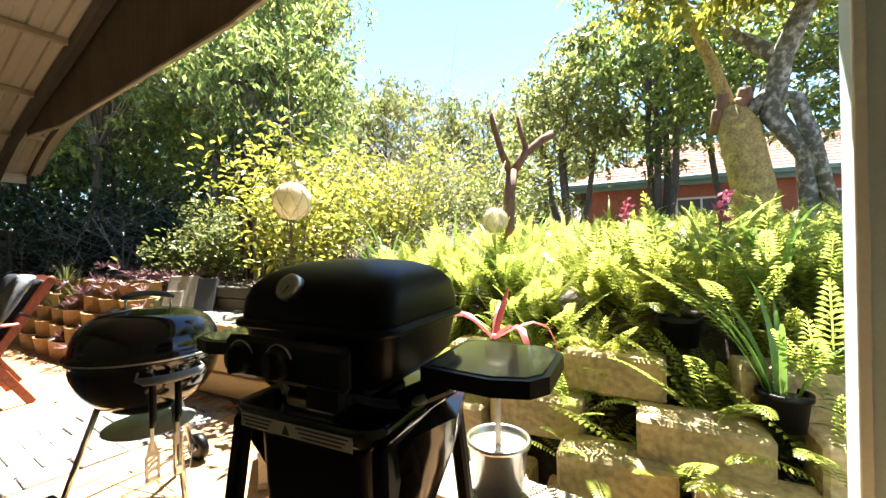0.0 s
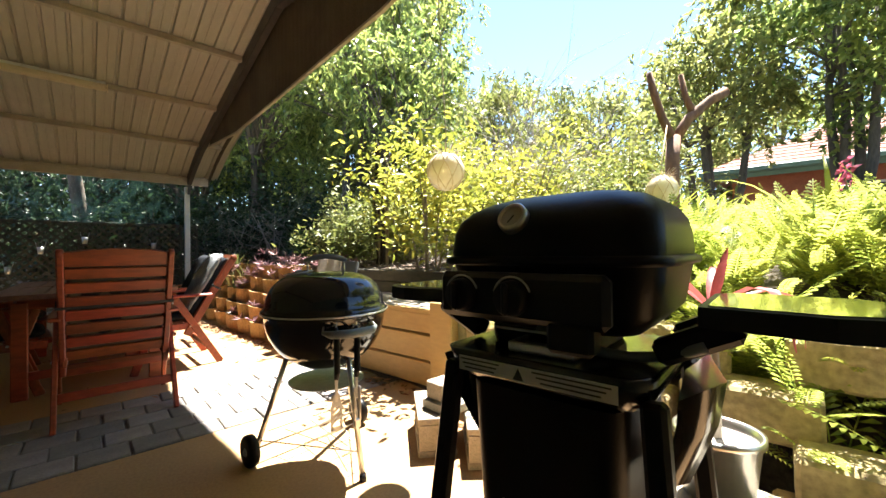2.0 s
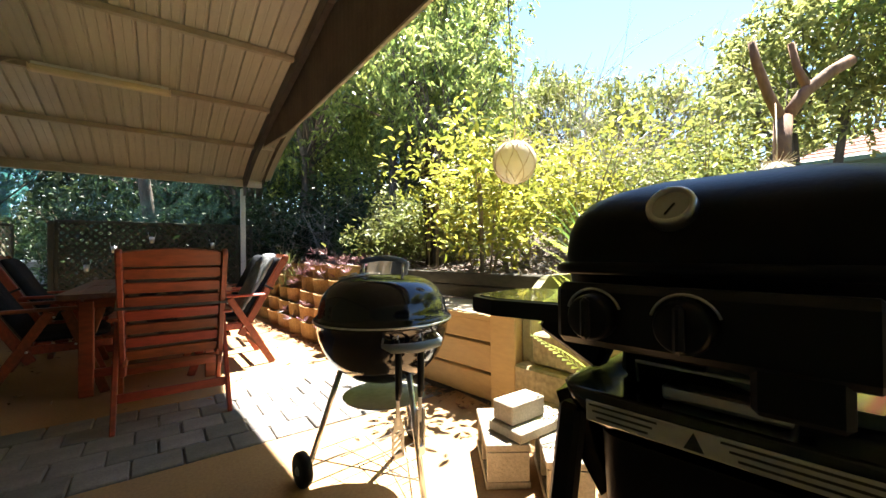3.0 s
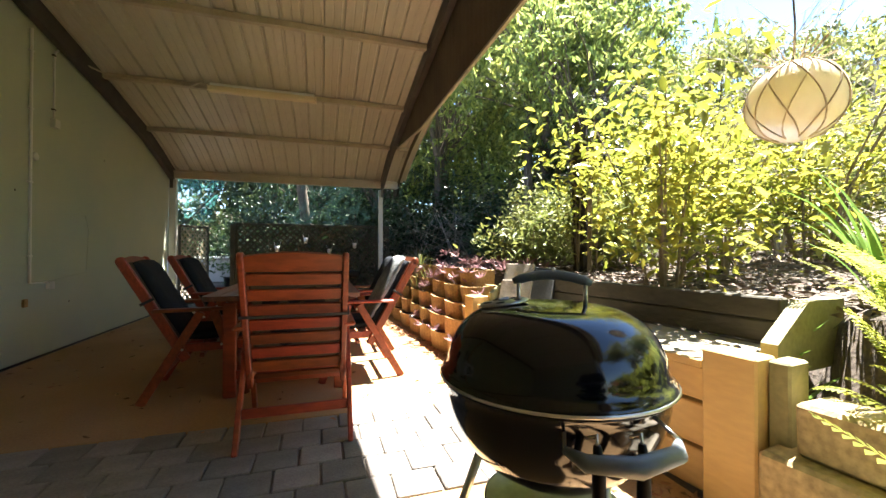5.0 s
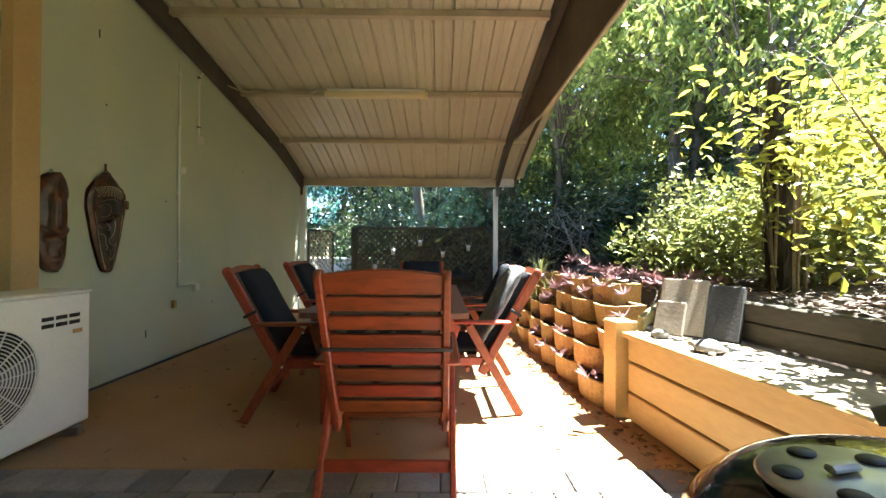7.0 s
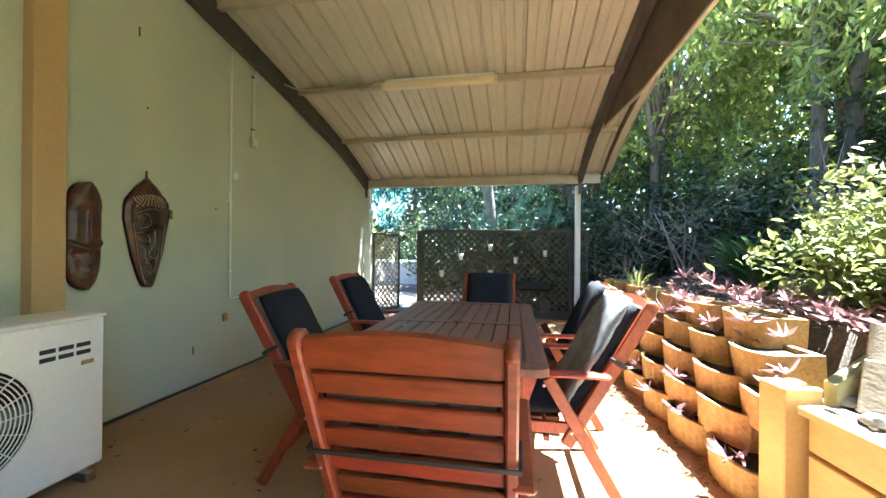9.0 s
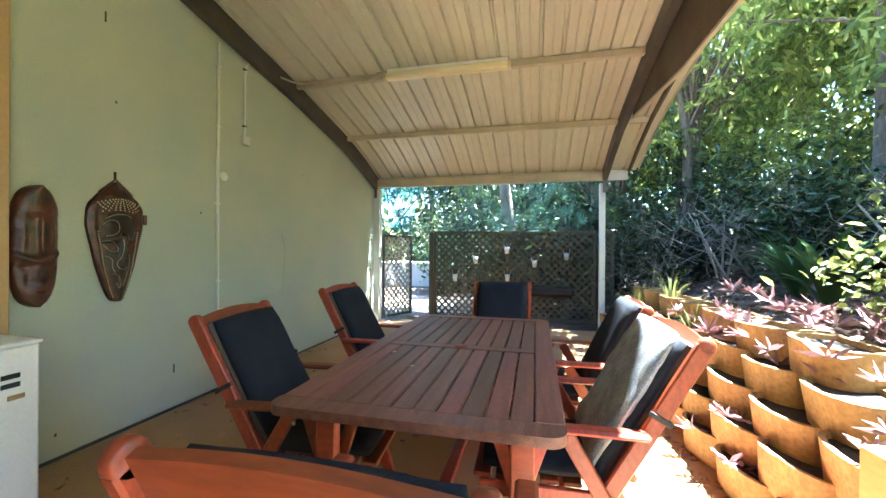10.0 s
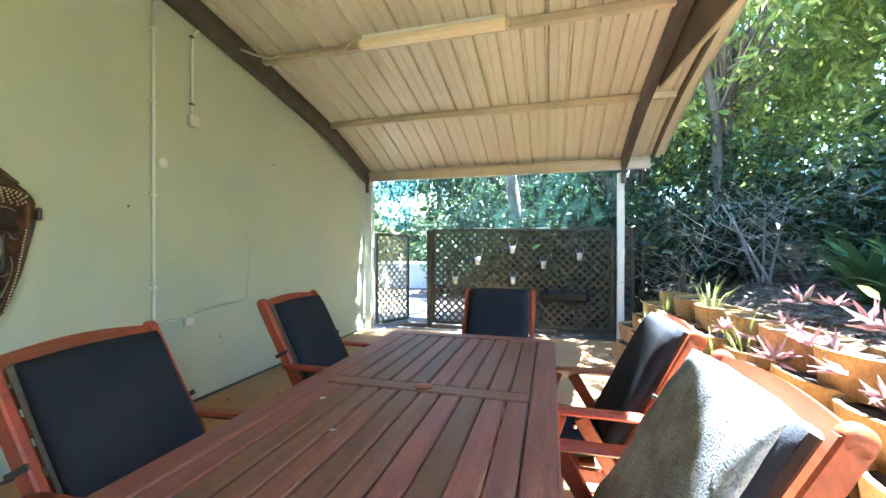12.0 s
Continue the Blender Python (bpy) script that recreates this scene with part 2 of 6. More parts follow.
c.links.new(ct.outputs[0], cm.inputs[1])
c.links.new(cl.outputs[0], cm.inputs[2])
c.links.new(cm.outputs[0], c.nodes["Material Output"].inputs[0])


M_FOLDED = M_CLOTH.copy()
M_FOLDED.name = "folded_teal_shade_cloth"
for nd in M_FOLDED.node_tree.nodes:
    if nd.bl_idname == "ShaderNodeMapRange":
        nd.inputs["To Min"].default_value, nd.inputs["To Max"].default_value = 0.35, 0.65
    if nd.bl_idname == "ShaderNodeBsdfTranslucent":
        nd.inputs["Color"].default_value = (0.12, 0.40, 0.36, 1)


# ---- geometry helpers ----
class Geo:
    """Collects vertices and faces of one mesh."""

    def __init__(self):
        self.v, self.f, self.s = [], [], []

    def add(self, V, F, m=None, smooth=False):
        k = len(self.v)
        self.v += [tuple(m @ Vector(p)) if m is not None else tuple(p) for p in V]
        self.f += [tuple(i + k for i in q) for q in F]
        self.s += [smooth] * len(F)
        return self

    def box(self, c, size, bevel=0.0, m=None):
        h = [s / 2 for s in size]
        b = min(bevel, 0.45 * min(size))
        if b <= 0:
            V = [(c[0] + x * h[0], c[1] + y * h[1], c[2] + z * h[2]) for x in (-1, 1) for y in (-1, 1) for z in (-1, 1)]
            F = [(0, 1, 3, 2), (4, 6, 7, 5), (0, 4, 5, 1), (2, 3, 7, 6), (0, 2, 6, 4), (1, 5, 7, 3)]
            return self.add(V, F, m)
        V, ids = [], {}
        for x in (-1, 1):
            for y in (-1, 1):
                for z in (-1, 1):
                    sg = (x, y, z)
                    for a in range(3):
                        ids[(sg, a)] = len(V)
                        V.append(tuple(c[i] + sg[i] * (h[i] if i == a else h[i] - b) for i in range(3)))
        F = []
        for a in range(3):
            p, q = (a + 1) % 3, (a + 2) % 3
            for s in (-1, 1):
                ring = []
                for u, w in ((-1, -1), (1, -1), (1, 1), (-1, 1)):
                    sg = [0, 0, 0]
                    sg[a], sg[p], sg[q] = s, u, w
                    ring.append(ids[(tuple(sg), a)])
                F.append(tuple(ring if s > 0 else ring[::-1]))
        for a in range(3):
            p, q = (a + 1) % 3, (a + 2) % 3
            for u in (-1, 1):
                for w in (-1, 1):
                    e = []
                    for s in (-1, 1):
                        sg = [0, 0, 0]
                        sg[a], sg[p], sg[q] = s, u, w
                        e.append(tuple(sg))
                    quad = [ids[(e[0], p)], ids[(e[1], p)], ids[(e[1], q)], ids[(e[0], q)]]
                    F.append(tuple(quad[::-1] if u * w > 0 else quad))
        for x in (-1, 1):
            for y in (-1, 1):
                for z in (-1, 1):
                    t = [ids[((x, y, z), a)] for a in range(3)]
                    F.append(tuple(t if x * y * z > 0 else t[::-1]))
        return self.add(V, F, m)

    def beam(self, p0, p1, w, h, bevel=0.004, up=(0, 0, 1)):
        """A bar of section w (sideways) by h (along up) from p0 to p1."""
        a, b = Vector(p0), Vector(p1)
        y = (b - a).normalized()
        x = y.cross(Vector(up)).normalized()
        z = x.cross(y)
        m = Matrix((x, y, z)).transposed().to_4x4()
        m.translation = (a + b) / 2
        return self.box((0, 0, 0), (w, (b - a).length, h), bevel, m)

    def tube(self, pts, r, seg=8, cap=True):
        pts = [Vector(p) for p in pts]
        rs = r if isinstance(r, (list, tuple)) else [r] * len(pts)
        V, F = [], []
        ref = None
        for i, p in enumerate(pts):
            d = (pts[min(i + 1, len(pts) - 1)] - pts[max(i - 1, 0)]).normalized()
            if ref is None:
                ref = d.orthogonal().normalized()
            ref = (ref - d * ref.dot(d)).normalized()
            o = d.cross(ref)
            for k in range(seg):
                t = 2 * math.pi * k / seg
                V.append(p + rs[i] * (math.cos(t) * ref + math.sin(t) * o))
        for i in range(len(pts) - 1):
            for k in range(seg):
                n = (k + 1) % seg
                F.append((i * seg + k, i * seg + n, (i + 1) * seg + n, (i + 1) * seg + k))
        if cap:
            F += [tuple(range(seg))[::-1], tuple(range((len(pts) - 1) * seg, len(pts) * seg))]
        return self.add(V, F, None, True)

    def lathe(self, prof, seg=32, m=None, smooth=True):
        """prof: (radius, height) from bottom to top, round the z axis."""
        V, F = [], []
        for r, z in prof:
            for k in range(seg):
                t = 2 * math.pi * k / seg
                V.append((r * math.cos(t), r * math.sin(t), z))
        for i in range(len(prof) - 1):
            for k in range(seg):
                n = (k + 1) % seg
                F.append((i * seg + k, i * seg + n, (i + 1) * seg + n, (i + 1) * seg + k))
        return self.add(V, F, m, smooth)

    def prism(self, poly, d0, d1, axis="x"):
        """A polygon in the plane across the axis, drawn out from d0 to d1."""
        def at(u, w, d):
            return {"x": (d, u, w), "y": (u, d, w), "z": (u, w, d)}[axis]
        n = len(poly)
        V = [at(u, w, d0) for u, w in poly] + [at(u, w, d1) for u, w in poly]
        F = [tuple(range(n))[::-1], tuple(range(n, 2 * n))]
        F += [(i, (i + 1) % n, n + (i + 1) % n, n + i) for i in range(n)]
        return self.add(V, F)

    def mesh(self, name, material):
        me = bpy.data.meshes.new(name)
        me.from_pydata(self.v, [], self.f)
        me.polygons.foreach_set("use_smooth", self.s)
        me.materials.append(material)
        bm = bmesh.new()
        bm.from_mesh(me)
        if len(bm.faces) < 30000:
            bmesh.ops.recalc_face_normals(bm, faces=bm.faces)
            bm.to_mesh(me)
        bm.free()
        return me


def part(name, geo, material, parent, label=""):
    me = geo if isinstance(geo, bpy.types.Mesh) else geo.mesh(name, material)
    ob = new(name, me)
    ob.parent = parent
    if label:
        tagged(ob, label)
    return ob


def thing(name, label, category, geo=None, material=None, group="", kind="", at=None):
    ob = new(name, geo.mesh(name, material) if geo else None)
    if at is not None:
        ob.matrix_basis = at
    return tagged(ob, label, category, group, kind)


def stuff_mesh(name, V, F, material, label="", category="", parent=None, kind="stuff"):
    """One mesh from arrays of vertices and faces (all quads or all triangles)."""
    V, F = np.asarray(V, float), np.asarray(F, int)
    me = bpy.data.meshes.new(name)
    me.vertices.add(len(V))
    me.vertices.foreach_set("co", V.ravel())
    k = F.shape[1]
    me.loops.add(F.size)
    me.loops.foreach_set("vertex_index", F.ravel())
    me.polygons.add(len(F))
    me.polygons.foreach_set("loop_start", np.arange(0, F.size, k))
    me.update(calc_edges=True)
    me.materials.append(material)
    ob = new(name, me)
    if parent:
        ob.parent = parent
    return tagged(ob, label, category, "", kind)


def smooth01(t):
    t = min(1.0, max(0.0, t))
    return t * t * (3 - 2 * t)


# ---- the large structure ----
WX = -1.70          # inner face of the house wall
ROOF = [(4.60, 3.72), (5.81, 3.48), (7.15, 3.23), (8.41, 2.96), (9.00, 2.77), (9.62, 2.53)]
RAFTER_X, VERGE_X, GABLE_X, GABLE_Z = 2.12, 2.44, 2.20, 2.70


def roof_z(y):
    if y < 4.6:
        y = 9.2 - y
    for (a, za), (b, zb) in zip(ROOF, ROOF[1:]):
        if y <= b:
            return za + (zb - za) * (y - a) / (b - a)
    return ROOF[-1][1] - 0.4 * (y - ROOF[-1][0])


def bed_line(y):
    """The back edge of the retaining walls."""
    far = 2.27 + 0.12 * (4.57 - min(y, 6.5)) + 0.62
    return far + (2.82 - far) * smooth01((2.62 - y) / 0.25)


def ground_z(x, y):
    b = bed_line(y)
    hill = 0.17 * min(14, max(0, y - 13)) + 0.11 * min(12, max(0, x - 7)) * smooth01((y - 5) / 3)
    rise = 0.78 + 0.085 * max(0, x - b) - 0.03 * max(0, min(x, 30) - 14)
    k = smooth01((x - b + 0.12) / 0.24) if y < 7.5 else smooth01((x - 2.1) / (1.0 + 0.35 * (y - 7.5)))
    if y > 10.5:
        k *= 1 - 0.45 * smooth01((y - 10.5) / 6) * (1 - smooth01((x - 3) / 6))
    if x > b:
        rise += 0.05 * noise.noise(Vector((x * 0.7, y * 0.7, 0))) + 0.015 * noise.noise(Vector((x * 4, y * 4, 3)))
    return -0.06 + (rise + 0.06) * k + hill


gx = [-400, -120, -40, -12] + [-4 + 0.2 * i for i in range(0, 101)] + [18, 22, 30, 60, 150, 400]
gy = [-400, -120, -40, -15] + [-6 + 0.2 * i for i in range(0, 151)] + [27, 32, 45, 80, 150, 400]
GV = [(x, y, ground_z(x, y)) for x in gx for y in gy]
ny = len(gy)
GF = [(i * ny + j, (i + 1) * ny + j, (i + 1) * ny + j + 1, i * ny + j + 1) for i in range(len(gx) - 1) for j in range(ny - 1)]
stuff_mesh("ground", GV, GF, M_GROUND, "brown leaf-littered garden soil rising in a slope", "ground", None, "structure")

# house wall with its gabled top
top = [(9.2 - y, z) for y, z in reversed(ROOF[1:])] + ROOF
wall = thing("wall_west", "pale sage green rendered house wall under the patio roof", "wall", kind="structure",
             geo=Geo().prism([(-0.42, -0.05), (9.5, -0.05)] + [(y, z + 0.06) for y, z in reversed(top)], WX - 0.2, WX), material=M_WALL)
pil = thing("pilaster", "ochre painted flat pilaster against the house wall", "pilaster", kind="structure",
            geo=Geo().box((WX + 0.045, 4.515, 1.9), (0.09, 0.17, 3.8 - 0.0), 0.006), material=M_OCHREPOST)

# unseen wall, added to keep light from behind out of the patio
thing("wall_south", "plain sage green wall added unseen behind the patio to cut skylight", "wall", kind="structure",
      geo=Geo().box((0.10, -0.53, 1.20), (4.0, 0.2, 2.40)), material=M_WALL)
thing("wall_base", "thin dark strip along the wall's foot", "trim", kind="structure",
      geo=Geo().box((WX + 0.004, 4.6, 0.012), (0.008, 9.7, 0.022), 0.001), material=M_DARK)
# slabs and the strip of pavers between them
thing("floor", "tan painted concrete patio floor strewn with dry leaves", "floor", kind="structure",
      geo=Geo().box((0.34, 6.86, -0.06), (4.08, 5.72, 0.12), 0.01), material=M_SLAB)
thing("floor_near", "tan painted concrete slab beside the paver strip", "floor", kind="structure",
      geo=Geo().box((0.40, 0.27, -0.06), (4.2, 5.54, 0.12), 0.01), material=M_SLAB)
paver_bed = thing("paving_strip", "strip of worn grey square pavers crossing the patio", "paving", kind="structure",
                  geo=Geo().box((0.36, 3.52, -0.062), (4.1, 0.95, 0.10)), material=M_SAND)

# roof sheets: ribbed steel, seen from below
for side in (1, -1):
    line = ROOF if side > 0 else [(9.2 - y, z) for y, z in ROOF]
    xs, hs = [], []
    x = WX - 0.05
    while x < VERGE_X + 0.06:
        for dx, dz in ((0, 0), (0.075, 0), (0.085, 0.006), (0.095, 0), (0.165, 0), (0.176, 0.036), (0.198, 0.036), (0.209, 0)):
            xs.append(x + dx)
            hs.append(dz)
        x += 0.2095
    fine = []
    for (a, za), (b, zb) in zip(line, line[1:]):
        for i in range(4):
            fine.append((a + (b - a) * i / 4, za + (zb - za) * i / 4))
    fine.append(line[-1])
    V = [(xx, y, z + h) for y, z in fine for xx, h in zip(xs, hs)]
    n = len(xs)
    F = [(i * n + j, i * n + j + 1, (i + 1) * n + j + 1, (i + 1) * n + j) for i in range(len(fine) - 1) for j in range(n - 1)]
    G = Geo().add(V, F).add([(a, b, c0 + 0.012) for a, b, c0 in V], [q[::-1] for q in F])
    thing("ceiling" if side > 0 else "ceiling_near", "cream ribbed steel roof sheeting seen from below", "ceiling", kind="structure", geo=G, material=M_SHEET)

# rafters, purlins, eave beams
for x0, nm, deep in ((WX + 0.06, "rafter_west", 0.205), (RAFTER_X + 0.03, "rafter_east", 0.17)):
    G = Geo()
    for side in (1, -1):
        pts = [(x0, y if side > 0 else 9.2 - y, z - 0.015 - deep / 2) for y, z in ROOF]
        for a, b in zip(pts, pts[1:]):
            d = (Vector(b) - Vector(a)).normalized() * 0.012
            G.beam(Vector(a) - d, Vector(b) + d, 0.075, deep, 0.004)
    thing(nm, "dark brown steel rafter under the roof", "rafter", kind="structure", geo=G, material=M_DARK)
for y in (0.80, 2.05, 3.39, 4.6, 5.81, 7.15, 8.41):
    z = roof_z(y)
    G = Geo()
    G.box((0.4, y, z - 0.012), (VERGE_X - WX - 0.02, 0.065, 0.012), 0.002).box((0.4, y - 0.03, z - 0.04), (VERGE_X - WX - 0.02, 0.006, 0.06), 0.001)
    G.box((0.4, y, z - 0.068), (VERGE_X - WX - 0.02, 0.06, 0.008), 0.002)
    thing("purlin", "cream steel roof purlin", "purlin", geo=G, material=M_PURLIN, group="roof purlins", kind="structure")
for y in (9.55, -0.35):
    thing("eave_beam", "cream steel eave beam", "beam", kind="structure", group="eave beams",
          geo=Geo().box((0.4, y, 2.435), (4.14, 0.07, 0.13), 0.005).box((0.4, y - 0.045, 2.49), (4.14, 0.02, 0.025), 0.003), material=M_PURLIN)

# added strip that blocks light leaking between the sheet ribs and the beam
thing("eave_flashing", "cream strip added to stop light through the eave's rib gaps", "trim", kind="structure", geo=Geo().box((0.4, 9.598, 2.548), (4.14, 0.008, 0.092), 0.001), material=M_PURLIN)

# gable infill with its level lower edge, ribbed
def gable_low(y):
    return GABLE_Z + 0.09 * max(0, abs(y - 4.6) - 1.8)


ys = [1.20 + 0.05 * i for i in range(0, 137)]
V, n = [], len(ys)
for back in (0.0, 0.012):
    for i, y in enumerate(ys):
        V += [(GABLE_X + back + 0.002 * (i % 2), y, gable_low(y)), (GABLE_X + back + 0.002 * (i % 2), y, roof_z(y))]
F = [(2 * i + o, 2 * i + 2 + o, 2 * i + 3 + o, 2 * i + 1 + o) for o in (0, 2 * n) for i in range(n - 1)]
F += [(2 * i, 2 * i + 2, 2 * i + 2 + 2 * n, 2 * i + 2 * n) for i in range(n - 1)] + [(0, 1, 2 * n + 1, 2 * n), (2 * n - 2, 2 * n - 1, 4 * n - 1, 4 * n - 2)]
thing("gable_infill", "brown ribbed gable infill above the patio edge", "gable", geo=Geo().add(V, F), material=M_GABLE, kind="structure")
T = Geo()
for a, b in ((1.20, 2.80), (2.80, 6.40), (6.40, 8.0)):
    T.beam((GABLE_X + 0.006, a, gable_low(a) - 0.013), (GABLE_X + 0.006, b, gable_low(b) - 0.013), 0.03, 0.026, 0.003)
trim = thing("gable_trim", "pale edge trim with screw heads below the gable infill", "trim", geo=T, material=M_PURLIN, kind="structure")
screw = Geo().box((0, 0, 0), (0.008, 0.010, 0.010), 0.002).mesh("screw_head", M_ZINC)
for y in ys[1::4]:
    part("screw_head", screw, None, trim).matrix_basis = Matrix.Translation((GABLE_X + 0.024, y, gable_low(y) - 0.006))
G = Geo()
for side in (1, -1):
    pts = [(VERGE_X + 0.06, y if side > 0 else 9.2 - y, z - 0.015) for y, z in ROOF]
    for a, b in zip(pts, pts[1:]):
        G.beam(a, b, 0.03, 0.11, 0.003)
thing("barge_board", "brown barge flashing along the roof verge", "trim", geo=G, material=M_GABLE, kind="structure")


def post(name, x, y, z1, w, m, label):
    p = thing(name, label, "post", kind="structure", geo=Geo().box((x, y, z1 / 2), (w, w, z1), 0.004), material=m)
    return p


post("post_northeast", RAFTER_X + 0.005, 9.62, 2.34, 0.085, M_CREAM, "cream painted steel patio post with dark bracket")
post("post_northwest", WX + 0.075, 9.58, 2.36, 0.11, M_CREAM, "cream painted steel post at the house wall")
for x in (RAFTER_X + 0.03, WX + 0.06):
    thing("rafter_bracket", "dark steel knee bracket on the post", "bracket", kind="structure", group="rafter brackets",
          geo=Geo().box((x, 9.57, 2.33), (0.05, 0.12, 0.28), 0.004), material=M_DARK)
cw_ = thing("wall_corner", "wall end tinted blue-grey for skylight, with a cream painted edge", "wall", kind="structure",
            geo=Geo().box((2.17, -0.25, 1.5), (0.12, 0.27, 3.0), 0.004), material=M_SKYLITWALL)
part("edge_board", Geo().box((2.098, -0.118, 1.5), (0.018, 0.025, 3.0), 0.003), M_CREAM, cw_, "cream painted edge board")

# pavers, laid in running bond
pm = Geo().box((0, 0, 0), (0.202, 0.182, 0.05), 0.006).mesh("paver", M_PAVER)
rng = random.Random(4)
for r in range(5):
    y = 3.14 + 0.19 * r
    for k in range(19):
        x = -1.57 + 0.21 * k + (0.105 if r % 2 else 0)
        if x < 2.35:
            o = part("paver", pm, None, paver_bed)
            o.matrix_basis = pose(x + rng.uniform(-.003, .003), y, -0.021 + rng.uniform(-0.003, 0.003), rng.uniform(-.6, .6), rng.uniform(-.6, .6), rng.uniform(-1, 1))

# ---- retaining walls ----
ROT = math.degrees(math.atan(0.12))     # the garden edge runs slightly askew


def edge(s, d=0.0):
    """A place s metres along the garden edge from the far sleeper post towards the start, d metres into the bed."""
    u = Vector((0.119, -0.993))
    n = Vector((0.993, 0.119))
    p = Vector((2.27, 4.62)) + u * s + n * d
    return p.x, p.y


def edge_pose(s, d, z):
    x, y = edge(s, d)
    return pose(x, y, z, 0, 0, ROT)


sw = thing("sleeper_wall", "yellow painted timber sleeper wall with a pale weathered ledge", "retaining wall")
for i, z in enumerate((0.10, 0.295, 0.475)):
    h = (0.185, 0.195, 0.155)[i]
    part("sleeper", Geo().box((0.035, -0.95, z), (0.075, 1.92, h - 0.012), 0.006, edge_pose(0.06, 0.02, 0)), M_SLEEPER, sw)
part("ledge_edge", Geo().box((0.004, -0.95, 0.571), (0.03, 1.93, 0.034), 0.004, edge_pose(0.06, -0.012, 0)), M_SLEEPER, sw, "yellow painted ledge edge")
part("ledge", Geo().box((0.27, -0.95, 0.575), (0.52, 1.94, 0.03), 0.004, edge_pose(0.06, 0.0, 0)), M_LEDGE, sw, "pale weathered top boards")
for i, z in enumerate((0.655, 0.77)):
    part("back_sleeper", Geo().box((0.57, -0.95, z), (0.08, 2.1, 0.11), 0.008, edge_pose(0.0, 0.0, 0)), M_OLDSLEEPER, sw, "dark unpainted back sleeper")
part("end_post", Geo().box((0.05, 0.06, 0.325), (0.16, 0.15, 0.65), 0.006, edge_pose(0.0, -0.02, 0)), M_SLEEPER, sw)
part("end_post", Geo().box((0.06, -0.08, 0.325), (0.13, 0.20, 0.65), 0.008, edge_pose(2.02, -0.05, 0)), M_SLEEPER, sw)
part("end_post", Geo().box((0.09, -0.22, 0.325), (0.13, 0.07, 0.64), 0.008, edge_pose(2.02, -0.02, 0)), M_OLIVE, sw, "olive side timber")
for s in (0.02, 2.15):
    part("wing_board", Geo().prism([(0.13, 0.55), (0.66, 0.55), (0.66, 0.84), (0.36, 0.84), (0.13, 0.68)], -0.03, 0.03, "y").add([], []), M_OLIVE, sw, "olive angled wing board").matrix_basis = edge_pose(s, 0, 0)

# stepped planter blocks with rounded fronts
def planter_mesh(w):
    G = Geo()
    out, n = [], 12
    for i in range(n + 1):
        t = math.pi * i / n
        out.append((-0.125 * math.sin(t) ** 0.8, -w / 2 * math.cos(t)))
    inn = [(x * 0.86 + 0.006, y * 0.90) for x, y in out]
    back = 0.17
    ring0 = [(p, q) for p, q in out] + [(back, w / 2), (back, -w / 2)]
    ring1 = [(p, q) for p, q in inn] + [(back - 0.03, w * 0.4), (back - 0.03, -w * 0.4)]
    k = len(ring0)
    V = [(p * (0.85 if p < 0 else 1), q * 0.95, 0.0) for p, q in ring0] + [(p, q, 0.19) for p, q in ring0] + [(p, q, 0.19) for p, q in ring1] + [(p, q, 0.15) for p, q in ring1]
    F = []
    for L0 in range(3):
        F += [(L0 * k + i, L0 * k + (i + 1) % k, (L0 + 1) * k + (i + 1) % k, (L0 + 1) * k + i) for i in range(k)]
    F += [tuple(range(k))[::-1]]
    G.add(V, F)
    soil = Geo().add([(p, q, 0.163) for p, q in ring1], [tuple(range(k))])
    return G.mesh("planter_block", M_POT), soil.mesh("soil", M_SOIL)


PB, PS = planter_mesh(0.45)
pot_wall = thing("planter_wall", "stepped wall of ochre round-fronted concrete planter blocks", "retaining wall")
rng = random.Random(11)
POTS = []
ROW_X, ROW_Z = (2.25, 2.315, 2.40, 2.49, 2.585), (0.0, 0.165, 0.33, 0.495, 0.655)
for row in range(5):
    for k in range(9):
        y = 4.98 + 0.485 * k + (0.24 if row % 2 else 0.0) + rng.uniform(-0.03, 0.03)
        x = ROW_X[row] - 0.05 * (y - 5.1) + 0.02 * max(0, y - 7.3) ** 1.8
        if row == 4 and k in (0, 8) or row > 2 and y > 8.9:
            continue
        z = ROW_Z[row] + rng.uniform(-0.008, 0.008) * (row > 0)
        b = part("planter_block", PB, None, pot_wall)
        b.matrix_basis = pose(x, y, z, rng.uniform(-2.5, 2.5), rng.uniform(-4, 3), 3 + rng.uniform(-9, 9))
        part("soil", PS, None, b)
        POTS.append((x - 0.03, y, z + 0.15, row, k))

# limestone blocks stacked loosely by the barbecue
LB = Geo().box((0, 0, 0), (0.20, 0.43, 0.185), 0.014).mesh("limestone_block", M_BLOCK)
bw = thing("block_wall", "loose stack of pitted tan limestone blocks with gaps", "retaining wall")
rng = random.Random(7)
